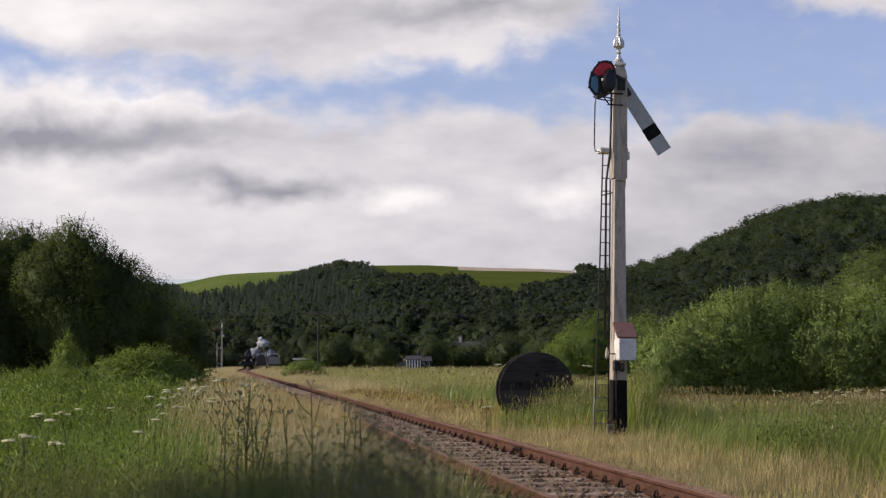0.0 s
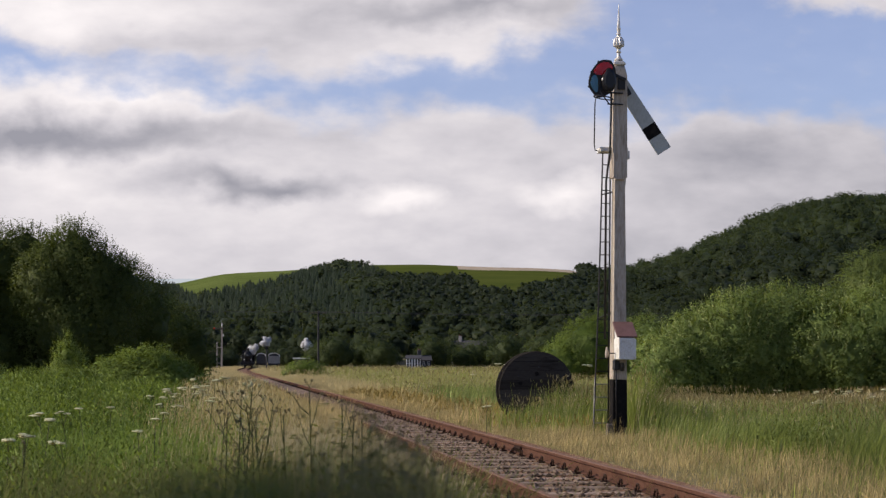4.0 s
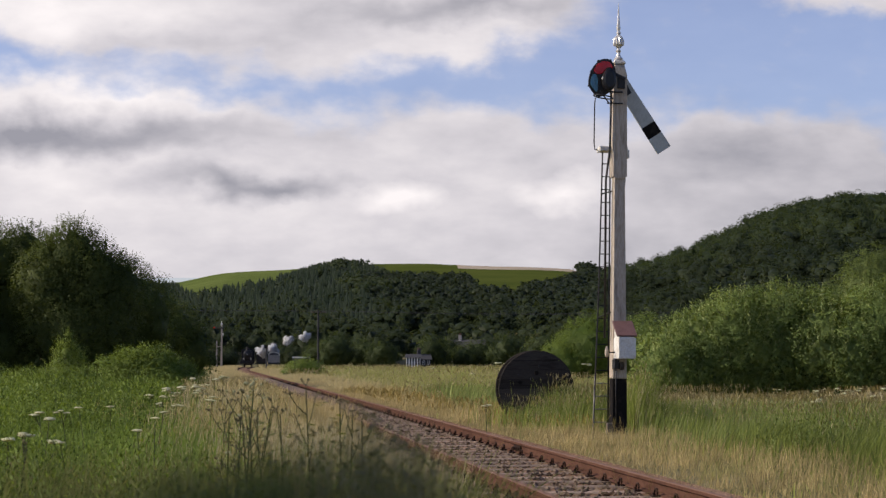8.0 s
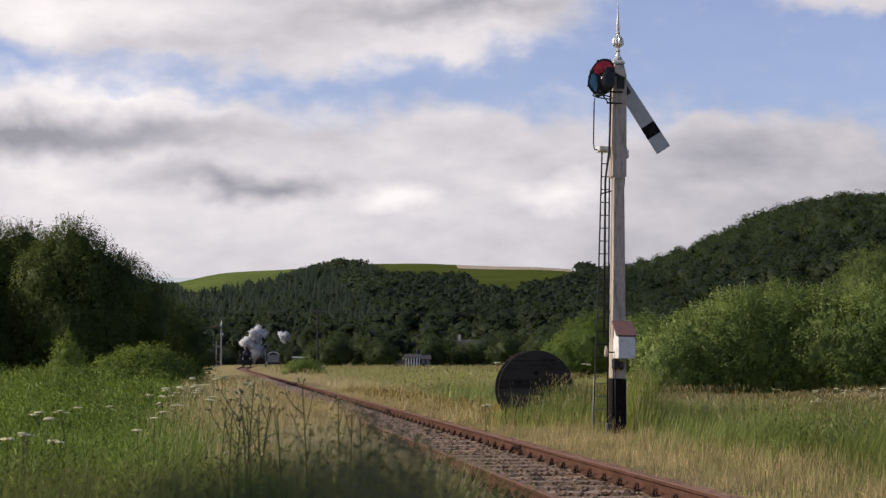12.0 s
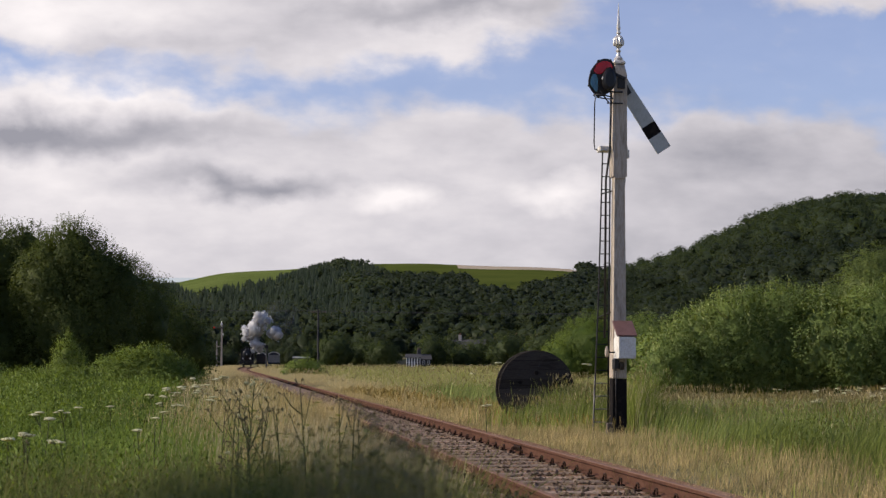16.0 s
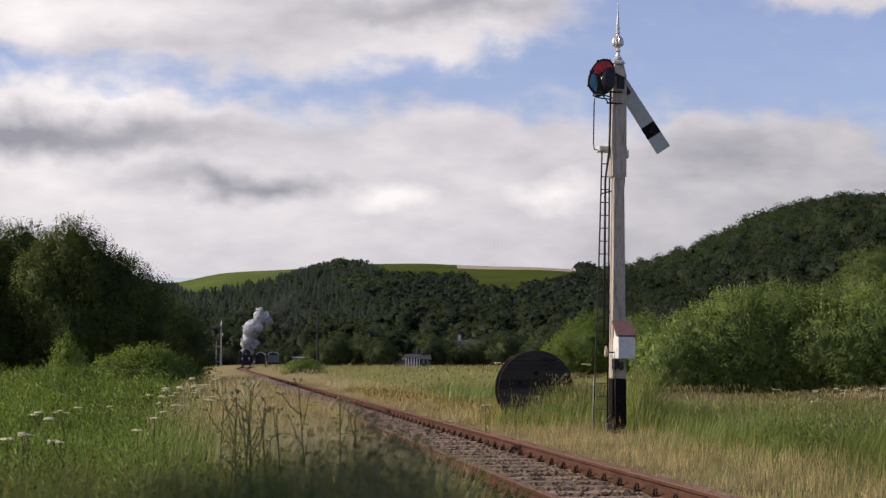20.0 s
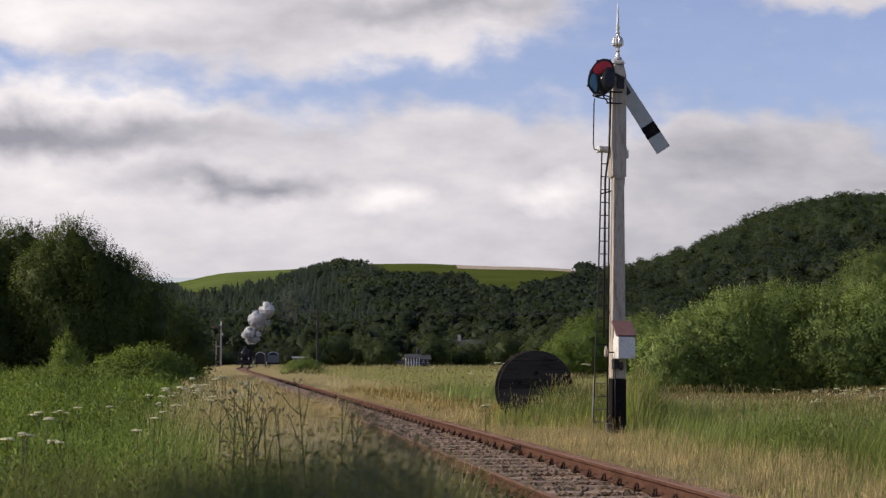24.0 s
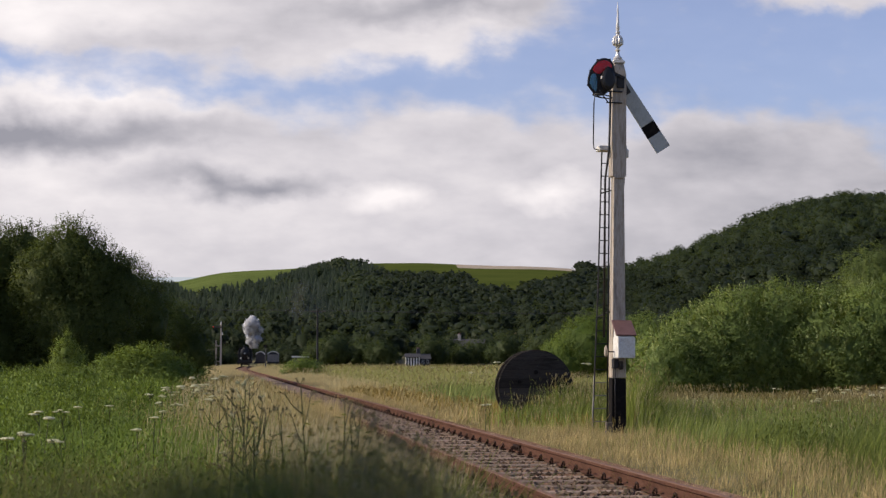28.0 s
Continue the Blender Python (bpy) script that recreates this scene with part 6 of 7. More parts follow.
def arched_van(x, y, w, h, length, body, label, turn):
    vn = thing("railway_van", pose(x, y, 0.15, 0, 0, turn), label, "railway van", "parked vans")
    hw = w / 2
    block("body", (-hw, hw, 0, length, 0.75, h - 0.42), body, vn, "", 0.03)
    arc = [(hw * 1.04 * math.sin(a), h - 0.45 + 0.75 * (math.cos(a) - 0.12)) for a in np.linspace(-1.45, 1.45, 14)]
    plate("roof", arc + [(hw * 0.98, h - 0.44), (-hw * 0.98, h - 0.44)], -0.02, length + 0.1, M_SLATE, vn, "grey arched roof", 0.0)
    # pale arc painted on the end for the sunlit edge of the roof
    rim = [(hw * 0.90 * math.sin(a), h - 0.52 + 0.68 * (math.cos(a) - 0.12)) for a in np.linspace(1.35, -1.35, 14)]
    plate("lit_roof_rim", arc + rim, -0.14, -0.021, M_CREAM, vn, "pale arched roof end", 0.0)
    for k in range(5):
        block("end_plank", (-hw + w * k / 5 + 0.02, -hw + w * (k + 1) / 5 - 0.02, -0.03, -0.002, 0.8, h - 0.5), body, vn, "", 0.01)
    for sx in (-1, 1):
        part("buffer", tube(bmesh.new(), [(sx * 0.85, -0.5, 0.9), (sx * 0.85, -0.44, 0.9), (sx * 0.85, -0.43, 0.9), (sx * 0.85, 0, 0.9)], [0.2, 0.2, 0.1, 0.1], 10), M_IRON, vn)
        for yy in (1.2, length - 1.2):
            part("wheel", tube(bmesh.new(), [(sx * 0.72 - 0.06, yy, 0.4), (sx * 0.72 + 0.06, yy, 0.4)], 0.42, 16), M_IRON, vn)
    block("headstock", (-1.2, 1.2, -0.06, -0.031, 0.65, 0.98), M_IRON, vn)
    return vn


arched_van(-33.7, 330, 2.4, 2.9, 7, M_STONE, "grey railway van with pale arched roof end in the yard", 6)
arched_van(-36.9, 336, 1.9, 2.9, 7, M_SLATE, "dark railway van with pale arched roof end in the yard", 6)


def small_house(name, x, y, w, d, eave, ridge, label, wallmat, turn=0, chimney=True, glazed=False):
    hs = thing(name, pose(x, y, float(land(x, y)) - 0.1, 0, 0, turn), label, "house")
    wl = block("wall", (-w / 2, w / 2, 0, d, 0, eave), wallmat, hs, "", 0.02)
    for sx in (-1, 1):
        plate("gable", [(0.02, eave), (d - 0.02, eave), (d / 2, ridge - 0.05)], 0, 0.25, wallmat, hs, "", 0).matrix_basis = pose(sx * (w / 2 - 0.13) + 0.125, 0, 0, 0, 0, 90)
    for sy in (0, 1):
        bm = bmesh.new()
        sl = math.hypot(d / 2, ridge - eave) + 0.3
        box(bm, -w / 2 - 0.2, w / 2 + 0.2, -sl, 0, -0.04, 0.06, 0.01)
        a = math.atan2(ridge - eave, d / 2)
        m = Matrix.Translation((0, d / 2, ridge)) @ Matrix.Rotation(math.pi * sy, 4, "Z") @ Matrix.Rotation(a, 4, "X")
        bmesh.ops.transform(bm, matrix=m, verts=bm.verts)
        part("roof", bm, M_SLATE, hs, "weathered grey roof slope" if glazed else "dark slate roof slope")
    if chimney:
        ch = block("chimney", (-w * 0.25 - 0.35, -w * 0.25 + 0.35, d / 2 - 0.3, d / 2 + 0.3, ridge - 0.5, ridge + 1.0), wallmat, hs, "stone chimney stack", 0.03)
        for k in (-0.15, 0.15):
            part("pot", lathe(bmesh.new(), [(0.1, ridge + 1.0), (0.12, ridge + 1.3)], 8), M_ROOFRED, ch).matrix_basis = pose(-w * 0.25 + k, d / 2, 0)
    n = 5 if glazed else 3
    for k in range(n):
        x0, x1 = -w / 2 + w * (k + 0.12) / n, -w / 2 + w * (k + 0.88) / n
        if not glazed:
            x0, x1 = x0 + w / n * 0.15, x1 - w / n * 0.15
        z0, z1 = (eave * 0.16, eave * 0.95) if glazed else (eave * 0.45, eave * 0.85)
        wn = block("window", (x0, x1, -0.05, -0.003, z0, z1), M_SASH, hs, "white-framed window", 0.005)
        block("pane", (x0 + 0.05, x1 - 0.05, -0.062, -0.052, z0 + 0.06, (z0 + z1) / 2 - 0.03), M_WINDOW, wn, "", 0.0)
        block("pane", (x0 + 0.05, x1 - 0.05, -0.062, -0.052, (z0 + z1) / 2 + 0.03, z1 - 0.06), M_WINDOW, wn, "", 0.0)
    return hs


small_house("summer_house", -5.6, 312, 2.6, 2.6, 2.2, 2.75, "small white glazed garden house below dark trees", M_SASH, glazed=True, chimney=False)
small_house("cottage", 5.0, 352, 7.5, 5.0, 3.2, 5.8, "grey stone cottage with slate roof among dark trees", M_STONE, turn=-12)
small_house("cottage", -3.7, 317, 2.8, 3.2, 1.9, 2.75, "small dark stone cottage behind the white garden house", M_SLATE, turn=8, chimney=True)
hut = thing("lineside_hut", pose(-27.9, 322, 0, 0, 0, -8), "grey lineside hut with pale flat roof", "hut")
block("wall", (-1.2, 1.2, 0, 3, 0, 2.0), M_SLATE, hut, "", 0.02)
block("roof", (-1.35, 1.35, -0.2, 3.2, 2.0, 2.28), M_PALEROOF, hut, "pale grey flat roof", 0.03)
block("door", (-0.4, 0.4, -0.04, -0.002, 0, 1.8), M_VAN, hut)


# ---- steam engine ----
def build_engine():
    en = thing("steam_engine", pose(0, 0, 0), "black steam locomotive with tender creeping along the track", "locomotive")
    cyl = lambda n, y0, y1, r, z, mt, x=0, seg=24, lab="", par=None: part(n, tube(bmesh.new(), [(x, y0, z), (x, y1, z)], r, seg), mt, par or en, lab, smooth=False)
    sb = cyl("smokebox", 0.9, 2.5, 0.88, 2.55, M_LOCO)
    part("smokebox_door", lathe(bmesh.new(), [(0.78, 0), (0.74, 0.08), (0.45, 0.18), (0.05, 0.22)], 24), M_LOCO, sb, smooth=True).matrix_basis = pose(0, 0.9, 2.55, 90)
    cyl("door_handle", 0.60, 0.70, 0.09, 2.55, M_SILVER, par=sb, seg=10)
    part("chimney", lathe(bmesh.new(), [(0.42, 3.32), (0.30, 3.46), (0.27, 3.8), (0.34, 3.86), (0.34, 3.95), (0.24, 3.96)], 16), M_LOCO, sb, smooth=True).matrix_basis = pose(0, 1.6, 0)
    bl = cyl("boiler", 2.5, 7.0, 0.80, 2.55, M_LOCO)
    part("dome", lathe(bmesh.new(), [(0.42, 3.25), (0.36, 3.45), (0.34, 3.65), (0.22, 3.78), (0.05, 3.82)], 16), M_LOCO, bl, smooth=True).matrix_basis = pose(0, 4.6, 0)
    for yy in (3.6, 5.6):
        part("boiler_band", tube(bmesh.new(), [(0, yy, 2.55), (0, yy + 0.06, 2.55)], 0.815, 24), M_IRON, bl)
    block("firebox", (-0.85, 0.85, 6.2, 7.6, 1.4, 3.35), M_LOCO, en, "", 0.2)
    cb = block("cab", (-1.3, 1.3, 7.6, 9.4, 1.35, 3.35), M_LOCO, en, "", 0.04)
    plate("cab_roof", [(1.38 * math.sin(a), 3.32 + 0.42 * math.cos(a)) for a in np.linspace(-1.4, 1.4, 12)], 7.4, 9.7, M_LOCO, cb, "", 0)
    for sx in (-1, 1):
        part("cab_window", tube(bmesh.new(), [(sx * 0.95, 7.57, 2.95), (sx * 0.95, 7.598, 2.95)], 0.2, 12), M_WINDOW, cb)
        part("buffer", tube(bmesh.new(), [(sx * 0.87, -0.05, 1.05), (sx * 0.87, 0.0, 1.05), (sx * 0.87, 0.02, 1.05), (sx * 0.87, 0.5, 1.05)], [0.22, 0.22, 0.11, 0.14], 14), M_IRON, en, "round buffer")
        part("cylinder", tube(bmesh.new(), [(sx * 1.08, 1.0, 0.95), (sx * 1.08, 2.0, 0.95)], 0.36, 16), M_LOCO, en)
        block("running_plate", (sx * 1.02 - 0.24, sx * 1.02 + 0.24, 0.6, 7.6, 1.38, 1.45), M_LOCO, en, "", 0.01)
        block("frame_plate", (sx * 0.62 - 0.03, sx * 0.62 + 0.03, 0.5, 9.4, 0.6, 1.38), M_LOCO, en, "", 0.01)
        block("lamp", (sx * 0.7 - 0.1, sx * 0.7 + 0.1, 0.45, 0.6, 1.5, 1.8), M_CREAM, en, "white oil lamp", 0.02)
    block("buffer_beam", (-1.25, 1.25, 0.5, 0.6, 0.78, 1.28), M_LOCO, en, "sooty buffer beam", 0.01)
    block("coupling", (-0.06, 0.06, 0.3, 0.5, 0.6, 1.05), M_IRON, en)
    td = block("tender", (-1.3, 1.3, 9.9, 15.2, 0.95, 2.75), M_LOCO, en, "", 0.05)
    block("coal", (-1.1, 1.1, 10.3, 14.0, 2.7, 3.05), M_BLACK, td, "heap of coal", 0.15)
    wheels = []
    for yy, r in ((1.5, 0.45), (3.4, 0.78), (5.2, 0.78), (7.0, 0.78), (10.8, 0.6), (12.5, 0.6), (14.2, 0.6)):
        ax = part("axle", tube(bmesh.new(), [(-0.7, 0, 0), (0.7, 0, 0)], 0.08, 8), M_IRON, en)
        ax.matrix_basis = pose(0, yy, r)
        for sx in (-1, 1):
            bm = bmesh.new()
            hoopw = [(0, r * 0.93 * math.cos(a), r * 0.93 * math.sin(a)) for a in np.linspace(0, 2 * math.pi, 25)]
            tube(bm, [(sx * 0.72 + p[0], p[1], p[2]) for p in hoopw], r * 0.07, 6, False)
            for k in range(8):
                a = k * math.pi / 4
                tube(bm, [(sx * 0.72, 0, 0), (sx * 0.72, r * 0.9 * math.cos(a), r * 0.9 * math.sin(a))], 0.035, 5)
            part("wheel", bm, M_IRON, ax, "spoked wheel")
        wheels.append((ax, yy, r))
    return en, wheels


engine, engine_wheels = build_engine()

# steam: lumpy clouds of vapour that roll up from the engine
_L = lambda a, b: a.id_data.links.new(a, b)
M_STEAM, _nt, _b = mat("white_steam", 1.0)
_c1, _f1 = noise_ramp(_nt, 1.3, [(0.3, (0.60, 0.595, 0.60)), (0.6, (0.78, 0.775, 0.78))])
_L(_c1, _b.inputs["Base Color"])
_tl = _nt.nodes.new("ShaderNodeBsdfTranslucent")
_tl.inputs[0].default_value = (0.72, 0.72, 0.73, 1)
_m1 = _nt.nodes.new("ShaderNodeMixShader")
_m1.inputs[0].default_value = 0.5
_L(_b.outputs[0], _m1.inputs[1]), _L(_tl.outputs[0], _m1.inputs[2])
_L(_m1.outputs[0], _nt.nodes["Material Output"].inputs[0])


def puff_mesh(r, seed):
    """A billow: lumpy lobes of dense vapour, and thin flakes that fray their edges."""
    rng = np.random.default_rng(seed)
    ls = [(0, 0, 0, 0.58 * r, 0.58 * r, 0.58 * r)]
    for k in range(11):
        d = unit(rng.normal(size=(1, 3)))[0] * rng.uniform(0.42, 0.72) * r
        s = r * rng.uniform(0.20, 0.40)
        ls.append((*d, s, s, s))
    vs, fs, k = [], [], 0
    d, f = BALL3
    for l in ls:
        p = rng.uniform(0, 6.28, 9)
        lump = 0.80 + 0.11 * np.sin(d[:, 0] * 5 + p[0]) * np.sin(d[:, 1] * 5 + p[1]) + 0.09 * np.sin(d[:, 2] * 9 + p[2]) * np.sin(d[:, 0] * 10 + p[3]) + 0.06 * np.sin(d[:, 1] * 17 + p[4]) * np.sin(d[:, 2] * 19 + p[5]) + rng.normal(0, 0.02, len(d))
        vs.append(np.array(l[:3]) + d * lump[:, None] * l[3]), fs.append(f + k)
        k += len(d)
    v, f = np.concatenate(vs), np.concatenate(fs)
    n1 = unit(0.5 * np.concatenate([d for l in ls]) + 1.1 * v / r)
    pts = np.concatenate([np.array(l[:3]) + unit(rng.normal(size=(42, 3))) * l[3] * rng.uniform(0.8, 1.22, (42, 1)) for l in ls])
    fv, ff, fn = leaf_quads(rng, pts, 0.13 * r, 0.1, 0.9, out=pts + np.array([0, 0, 0.2 * r]), lie=1.2, rough=0.1)
    ff = np.concatenate([ff[:, [0, 1, 2]], ff[:, [0, 2, 3]]])
    return soup("steam_puff", np.concatenate([v, fv]), np.concatenate([f, ff + len(v)]), M_STEAM, normals=np.concatenate([n1, fn]))


def smoke_mesh(r, seed):
    """A thin haze of faint flakes."""
    rng = np.random.default_rng(seed)
    p = rng.normal(size=(170, 3)) * 0.55 * r
    v, f, nv = leaf_quads(rng, p, 0.45 * r, 0.1, 0.9, out=np.tile((-0.3, -0.3, 1.0), (170, 1)), lie=0.3, rough=0.0)
    return soup("smoke_puff", v, f, M_SMOKE, normals=nv)


M_SMOKE, _nt, _b = mat("thin_grey_smoke", 1.0)
_b.inputs["Base Color"].default_value = (0.20, 0.20, 0.205, 1)
_tp = _nt.nodes.new("ShaderNodeBsdfTransparent")
_m2 = _nt.nodes.new("ShaderNodeMixShader")
_co, _gr = _nt.nodes.new("ShaderNodeTexCoord"), _nt.nodes.new("ShaderNodeTexGradient")
_gr.gradient_type = "SPHERICAL"
_mp = _nt.nodes.new("ShaderNodeMapping")
_mp.inputs["Scale"].default_value = (0.19, 0.19, 0.19)
_L(_co.outputs["Object"], _mp.inputs[0]), _L(_mp.outputs[0], _gr.inputs[0])
_hc, _hf = noise_ramp(_nt, 0.7, [(0.30, (0.03, 0.03, 0.03)), (0.72, (0.55, 0.55, 0.55))], detail=5)
_L(mix(_nt, _gr.outputs["Color"], _hc, 1.0, "MULTIPLY"), _m2.inputs[0]), _L(_tp.outputs[0], _m2.inputs[1]), _L(_b.outputs[0], _m2.inputs[2])
_L(_m2.outputs[0], _nt.nodes["Material Output"].inputs[0])


def smoke_mesh(r, seed):
    """A thin haze: one bulged, rippled veil of drifting smoke."""
    rng = np.random.default_rng(seed)
    n, p = 21, rng.uniform(0, 6.28, 4)
    a, b = np.meshgrid(np.linspace(-1.25, 1.25, n), np.linspace(-1.25, 1.25, n))
    bulge = 0.6 * (1 - 0.5 * (a * a + b * b)) + 0.15 * np.sin(a * 4 + p[0]) * np.sin(b * 4 + p[1])
    i = (np.arange(n - 1)[:, None] * n + np.arange(n - 1)[None]).ravel()
    return soup("smoke_puff", np.stack([a, -bulge, b], -1).reshape(-1, 3) * r, np.stack([i, i + 1, i + n + 1, i + n], -1), M_SMOKE, True)


def engine_at(t):
    """How far along the track the engine's front stands at t seconds."""
    return 338.0 - 24.0 * (t / 28.0) ** 1.5


def air(t, a, b, back):
    """A place at the engine's chimney's distance: a to the right, b above eye level, in steps of 1/FOC."""
    d = track(engine_at(t) + 2.0)[0].y + back
    return a * d / FOC, d - 318.0, EYE[2] + b * d / FOC


HIDE = (-352, 8, 42)
AWAY = (-182, 16, 30)
plume = thing("steam_plume", pose(0, 318, 0), "white steam billowing up from the engine's chimney", "steam")
PUFFS = [
    (1.15, [(0, -318, 34, 0), (1, -299, 37, 0), (2, -272, 41, 0), (3, -267, 39, 0), (4, -240, 30, 8), (5.2, *AWAY), (28, *AWAY)]),
    (1.05, [(0, -332, 17, 0), (2, -329, 34, 0), (3, -321, 34, 0), (6, -284, 41, 0), (7, -260, 44, 0), (8, -243, 42, 4), (9, -214, 34, 14), (10, *AWAY), (28, *AWAY)]),
    (0.95, [(0, -306, 14, 0), (3, -334, 22, 0), (6, -306, 24, 0), (7, -276, 31, 0), (8, -272, 36, 0), (9, -248, 38, 2), (10, -214, 30, 14), (11, *AWAY), (28, *AWAY)]),
    (1.05, [(0, *HIDE), (3, *HIDE), (6, -324, 17, 0), (7, -314, 24, 0), (8, -299, 21, 0), (9, -284, 29, 0), (10, -256, 27, 2), (11, -220, 22, 14), (12, *AWAY), (28, *AWAY)]),
    (1.1, [(0, *HIDE), (6, *HIDE), (8, -319, 17, 0), (9, -319, 29, 0), (10, -309, 41, 0), (11, -294, 44, 0), (12.5, -264, 40, 2), (14.2, *AWAY), (28, *AWAY)]),
    (1.55, [(0, *HIDE), (8, *HIDE), (9, -329, 17, 0), (10, -322, 27, 0), (11, -329, 41, 0), (12, -328, 47, 0), (14.5, -309, 67, 0), (16, -322, 74, 0), (17, -318, 72, 0), (20, -320, 77, 0), (21, -318, 72, 0), (23.5, -328, 72, 0), (26, -336, 52, 0), (28, -338, 54, 0)]),
    (1.5, [(0, *HIDE), (10, *HIDE), (11, -319, 24, 0), (12, -344, 34, 0), (12.5, -310, 33, 0), (14.5, -294, 59, 0), (16, -296, 52, 0), (17, -306, 38, 0), (18, -316, 27, 0), (19, -324, 32, 0), (20, -329, 64, 0), (21, -316, 74, 0), (24, -308, 92, 0), (25, -316, 74, 0), (26, -320, 62, 0), (28, -334, 64, 0)]),
    (1.7, [(0, *HIDE), (11, *HIDE), (12, -329, 22, 0), (12.5, -336, 40, 0), (14.5, -332, 57, 0), (17, -332, 64, 0), (18, -332, 67, 0), (20, -339, 59, 0), (21, -329, 64, 0), (24, -324, 74, 0), (25, -328, 57, 0), (26, -324, 49, 0), (28, -334, 62, 0)]),
    (1.6, [(0, *HIDE), (12, *HIDE), (14.5, -322, 34, 0), (16, -344, 49, 0), (18, -344, 57, 0), (19, -334, 47, 0), (20, -342, 39, 0), (21, -337, 49, 0), (25, -341, 47, 0), (26, -344, 54, 0), (28, -335, 47, 0)]),
    (1.35, [(0, *HIDE), (12.5, *HIDE), (14.5, -306, 31, 0), (16, -329, 29, 0), (17, -334, 34, 0), (19, -332, 31, 0), (20, -344, 27, 0), (21, -344, 31, 0), (24, -336, 47, 0), (26, -334, 34, 0), (28, -334, 36, 0)]),
]
puffs = [piece("steam_puff", puff_mesh(r * 1.42, 7 + k), plume) for k, (r, _) in enumerate(PUFFS)]
# thin dark smoke that trails off behind the steam
SMOKE = [
    (4.0, [(0, *HIDE), (12.5, *HIDE), (14.5, -296, 50, 6), (16, -284, 66, 6), (18, -272, 76, 6), (21, -262, 86, 7), (24, -252, 96, 8), (28, -236, 98, 9)]),
]
puffs += [piece("smoke_puff", smoke_mesh(r, 31 + k), plume, label="thin dark grey smoke") for k, (r, _) in enumerate(SMOKE)]
PUFFS += SMOKE


# ---- flowers and tall stalks ----
def lump(rng, bm, c, r, flat, spike):
    """A ragged head in one piece: a ball or a flat plate of tiny florets."""
    for v in bmesh.ops.create_icosphere(bm, subdivisions=2, radius=r)["verts"]:
        n = v.co.normalized()
        v.co = c + Vector((n.x, n.y, n.z * flat)) * r * (1 + rng.uniform(-spike, spike))


def flower(x, y, z, r, seed):
    rng = random.Random(seed)
    z0 = float(land(x, y))
    ob = thing("umbel_flower", pose(x, y, z0), "white flat-topped umbel flower on a slim stalk", "wild flower", "white umbels")
    h = z - z0
    bend = Vector((rng.uniform(-.06, .06), rng.uniform(-.06, .06), 0))
    part("stalk", tube(bmesh.new(), [(-bend.x, -bend.y, -0.05), (0, 0, h * 0.6), bend + Vector((0, 0, h))], [0.008, 0.006, 0.004], 5), L_STALK, ob)
    for k in range(rng.randint(1, 3)):
        bm = bmesh.new()
        c = bend + Vector((rng.uniform(-1.3, 1.3) * r, rng.uniform(-1, 1) * r, h + rng.uniform(-0.6, 0.2) * r)) if k else bend + Vector((0, 0, h))
        lump(rng, bm, c, r * rng.uniform(0.6, 1.0), 0.22, 0.22)
        hd = part("flower_head", bm, L_UMBEL, ob)
        part("flower_stem", tube(bmesh.new(), [bend * 0.5 + Vector((0, 0, h * 0.8)), c], [0.004, 0.003], 4), L_STALK, hd)
    return ob


def umbel(rng, c, way, r):
    """Fine rays that fan out from c, each with a ragged knot of seeds."""
    bm = bmesh.new()
    for k in range(rng.randint(4, 6)):
        a, s = rng.uniform(0, 6.28), rng.uniform(0.4, 2.6) * r
        e = c + way * r * rng.uniform(1.6, 2.6) + Vector((s * math.cos(a), s * math.sin(a), -0.15 * s))
        tube(bm, [c, c.lerp(e, 0.5) + Vector((0, 0, -0.1 * r)), e], [0.0016, 0.0013, 0.0010], 4)
        for v in bmesh.ops.create_icosphere(bm, subdivisions=1, radius=1)["verts"]:
            v.co = e + v.co * r * rng.uniform(0.3, 0.6)
    return bm


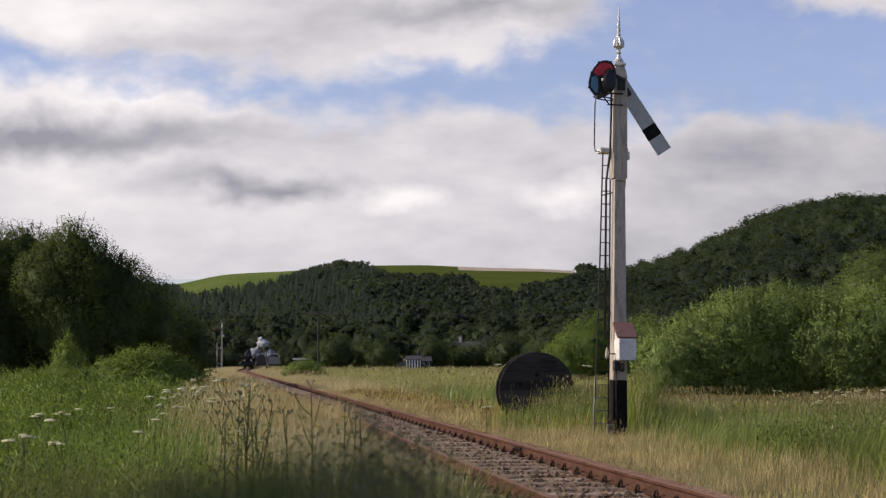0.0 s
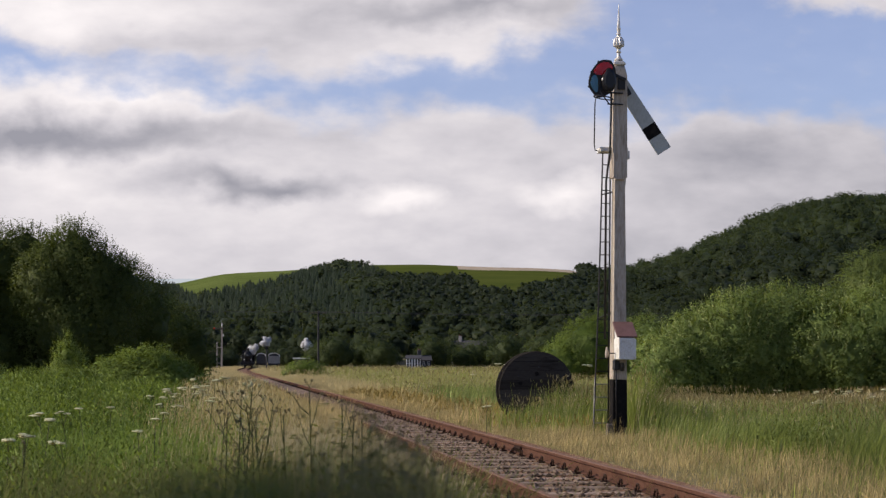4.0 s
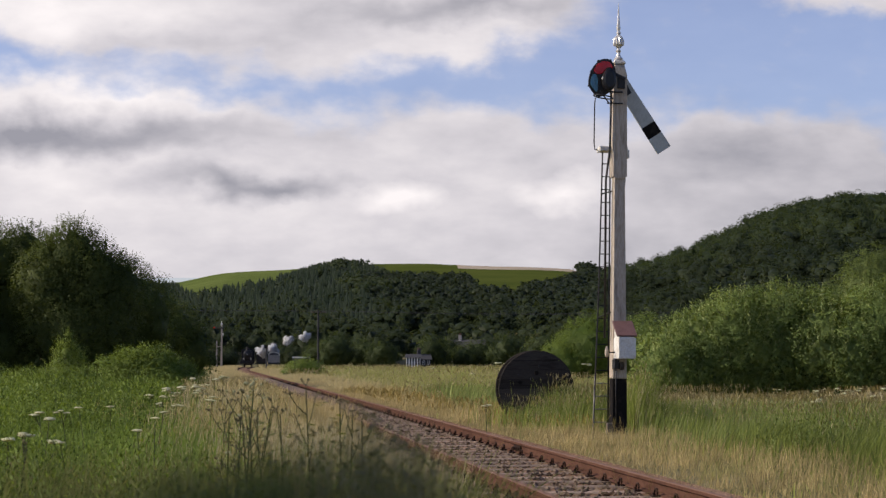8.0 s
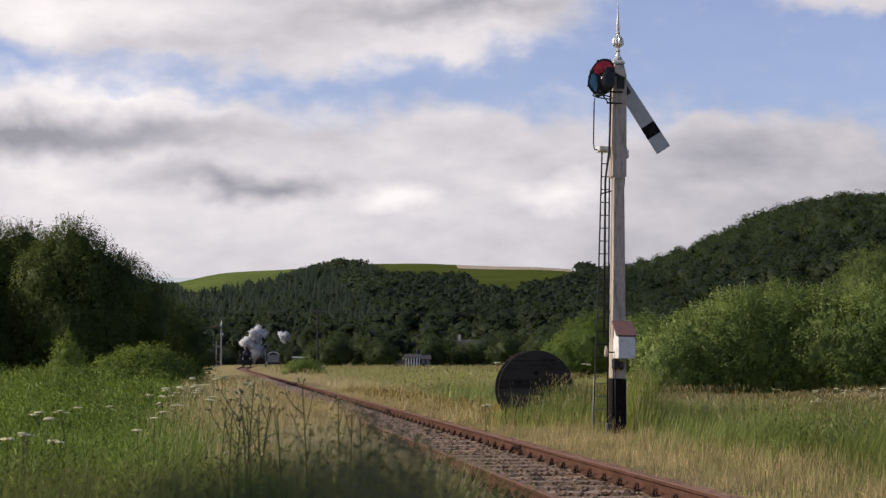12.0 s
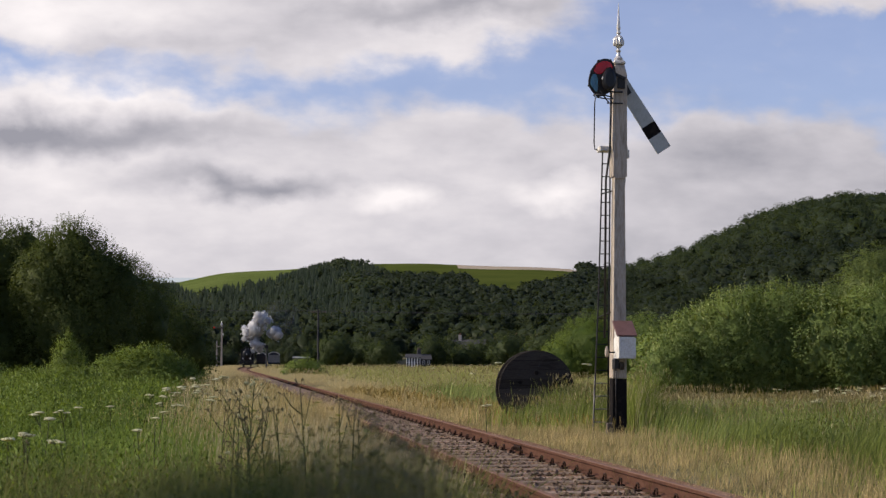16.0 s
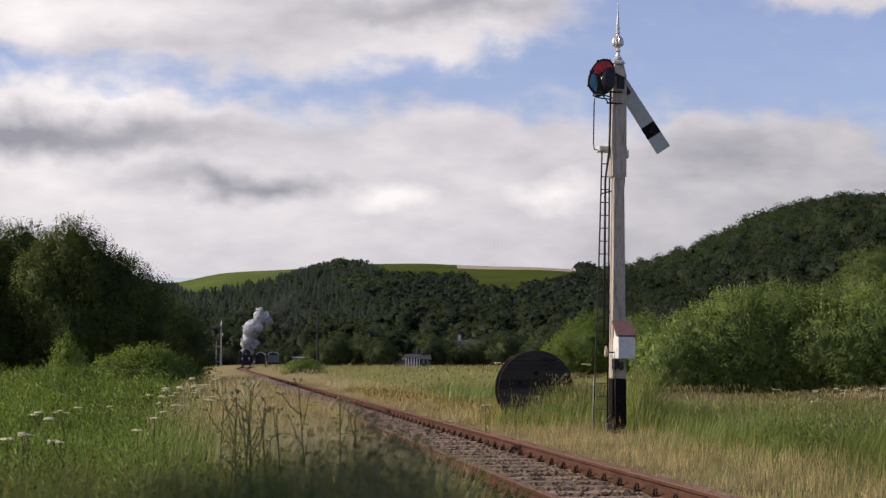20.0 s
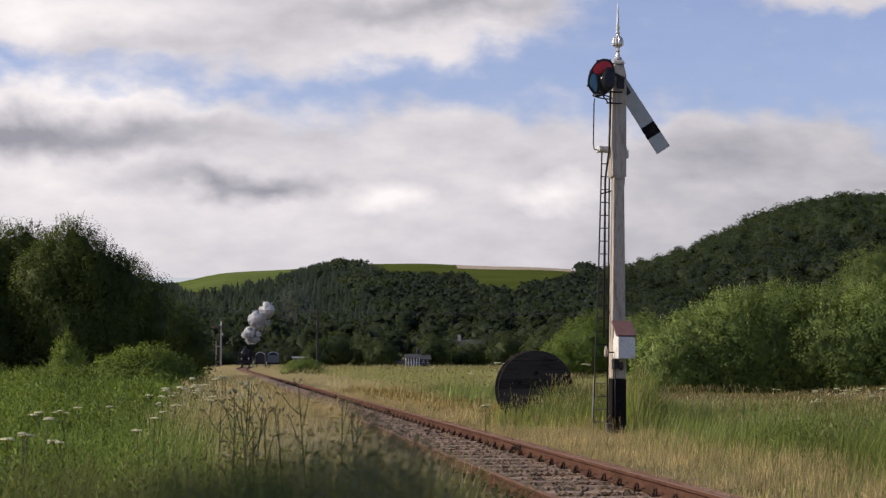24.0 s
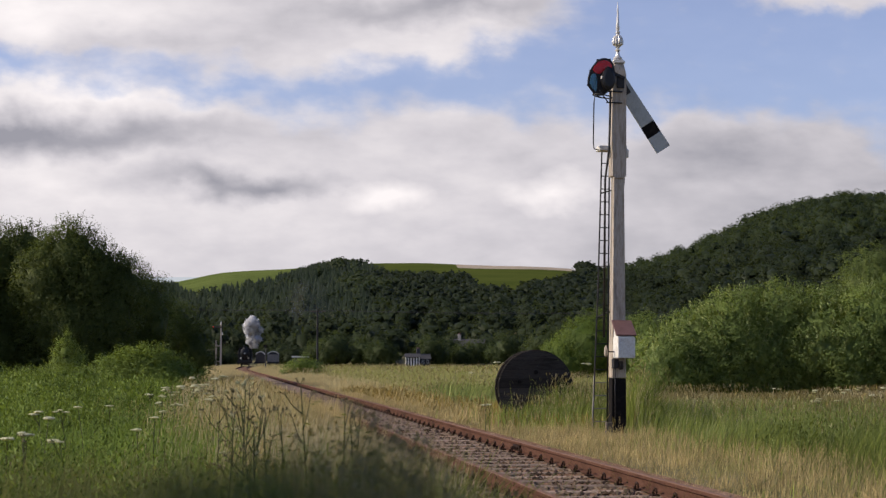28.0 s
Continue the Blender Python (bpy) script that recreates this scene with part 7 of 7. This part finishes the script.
def stalk_plant(x, y, h, spread, n, seed, material, leaves=True, r=0.035):
    """A tall branched stalk with seed heads and a few ragged leaves."""
    rng = random.Random(seed)
    ob = thing("hogweed_stalk", pose(x, y, float(land(x, y))), "dark branching seeding umbellifer stalk in long grass", "weed", "seeding stalks")
    lean = Vector((rng.uniform(-.08, .1), rng.uniform(-.05, .05), 0))
    part("stem", tube(bmesh.new(), [(0, 0, -0.05), lean * 0.3 + Vector((0, 0, h * 0.5)), lean + Vector((0, 0, h))], [0.0055, 0.005, 0.003], 6), L_STALK, ob)
    for k in range(n):
        f = 0.55 + 0.4 * k / max(n - 1, 1)
        a = rng.uniform(0, 6.28)
        p0 = lean * f * f + Vector((0, 0, h * f * 0.92))
        p1 = p0 + Vector((spread * rng.uniform(.5, 1.1) * math.cos(a), spread * 0.7 * math.sin(a), rng.uniform(0.08, 0.2)))
        bm = bmesh.new()
        tube(bm, [p0, p0.lerp(p1, 0.55) + Vector((0, 0, -0.015)), p1], [0.0035, 0.003, 0.002], 5)
        br = part("branch", bm, L_STALK, ob)
        part("seed_head", umbel(rng, p1, (p1 - p0).normalized(), r), material, br)
    part("seed_head", umbel(rng, lean + Vector((0, 0, h)), Vector((0, 0, 1)), r * 1.4), material, ob)
    if leaves:
        for k in range(12):
            bm = bmesh.new()
            z, a = h * rng.uniform(0.5, 0.95), rng.uniform(0, 6.28)
            lobed = [(0.01, -0.004), (0.03, -0.022), (0.045, -0.008), (0.065, -0.02), (0.095, 0.0), (0.065, 0.02), (0.045, 0.008), (0.03, 0.022), (0.01, 0.004)]
            bm.faces.new([bm.verts.new((0.9 * (d * math.cos(a) - w * math.sin(a)), 0.9 * (d * math.sin(a) + w * math.cos(a)), z + 0.3 * d - d * d * 2 + 0.008 * math.sin(9 * d + k))) for d, w in lobed])
            part("leaf", bm, L_WEED, ob)
    return ob


# white umbels: bearing, distance, height of the flower
for k, (a, d, z) in enumerate([(-0.227, 20, 0.86), (-0.2167, 20.5, 0.88), (-0.239, 17.5, 0.84), (-0.2413, 19.5, 0.85), (-0.251, 13.5, 0.87), (-0.2618, 12.8, 0.85), (-0.2252, 12.6, 0.84), (-0.1736, 17.6, 0.85),
                               (-0.1825, 15, 0.83), (-0.1688, 28, 0.87), (-0.158, 36, 0.88), (-0.150, 38, 0.88), (-0.1446, 39, 0.88), (-0.1353, 46, 0.96), (-0.1306, 48, 0.98), (-0.1654, 36, 0.86), (-0.162, 25, 0.80), (-0.1705, 21, 0.81),
                               (0.2276, 36, 0.62), (0.2413, 42, 0.64), (0.2372, 35, 0.60), (0.2659, 46, 0.68), (0.2590, 41, 0.60), (0.0414, 44, 1.40), (0.0342, 46, 1.40), (0.0875, 46, 1.36), (-0.0065, 90, 1.05), (0.026, 31, 0.62), (0.0171, 60, 1.0),
                               (-0.1757, 36, 0.71), (-0.167, 37, 0.80), (-0.162, 36, 0.76), (-0.1552, 38, 0.86), (-0.150, 38, 0.90), (-0.1449, 39, 0.80), (-0.1415, 38, 0.70), (-0.1705, 33, 0.62), (-0.138, 42, 0.99), (-0.133, 44, 1.03), (-0.148, 35, 0.78), (0.2365, 57, 0.50), (0.2440, 57, 0.44), (0.2250, 57.5, 0.40), (0.2020, 58, 0.45), (0.2490, 56, 0.5), (-0.150, 50, 0.95), (-0.140, 30, 0.80), (-0.20, 24, 0.80)]):
    flower(a * d, d, z, (0.060 if d < 30 else 0.105 if d < 55 else 0.12), 200 + k)
stalks = []
for k, (x, y, h, sp, n) in enumerate([(-1.33, 11.0, 1.25, 0.14, 7), (-1.44, 11.5, 1.20, 0.12, 6), (-1.27, 11.0, 1.17, 0.12, 5), (-1.20, 10.6, 1.10, 0.14, 6), (-0.75, 9.5, 1.29, 0.11, 6), (-0.84, 9.0, 1.13, 0.05, 2), (-0.64, 10.5, 1.17, 0.07, 4),
                                      (-0.59, 10.5, 1.10, 0.07, 4), (-0.91, 8.0, 1.10, 0.12, 4), (-0.99, 9.5, 1.06, 0.12, 5), (-1.18, 9.0, 1.10, 0.10, 4), (-2.83, 11.0, 0.87, 0.10, 4), (-2.02, 17.0, 1.27, 0.16, 6), (-1.90, 14.0, 1.12, 0.14, 6), (-0.44, 9.0, 1.12, 0.06, 4)]):
    pale = k in (0, 1, 12, 13)
    stalks.append(stalk_plant(x, y, h, sp, n, 300 + k, L_UMBEL if k in (0, 12) else L_SEED, r=0.017 if pale else 0.012))


def motions():
    walk(cloud_layer, [(0, pose(0, 0, CLOUD_H)), (14, pose(-12, 0, CLOUD_H)), (28, pose(-24, 0, CLOUD_H))])
    far = engine_at
    times = [k * 0.5 for k in range(57)]
    walk(engine, [(t, track_pose(far(t), 0, RAIL_Z)) for t in times[::4]])
    for ax, yy, r in engine_wheels:
        walk(ax, [(t, pose(0, yy, r, math.degrees((338.0 - far(t)) / r))) for t in times])
    for k, (ob, (r, rows)) in enumerate(zip(puffs, PUFFS)):
        out = []
        for t, a, b, back in rows:
            x, y, z = air(t, a, b, back)
            out.append((t, pose(x, y, z, 0, 5 * t, 9 * (k % 10))))
        walk(ob, out)
    for k, ob in enumerate(stalks):
        p = ob.matrix_basis.translation.copy()
        walk(ob, [(t, pose(p.x, p.y, p.z, 0.7 * math.sin(t * 2.3 + k * 0.7), 1.6 * math.sin(t * 1.7 + k * 0.5) + 0.8, 0)) for t in times])


motions()
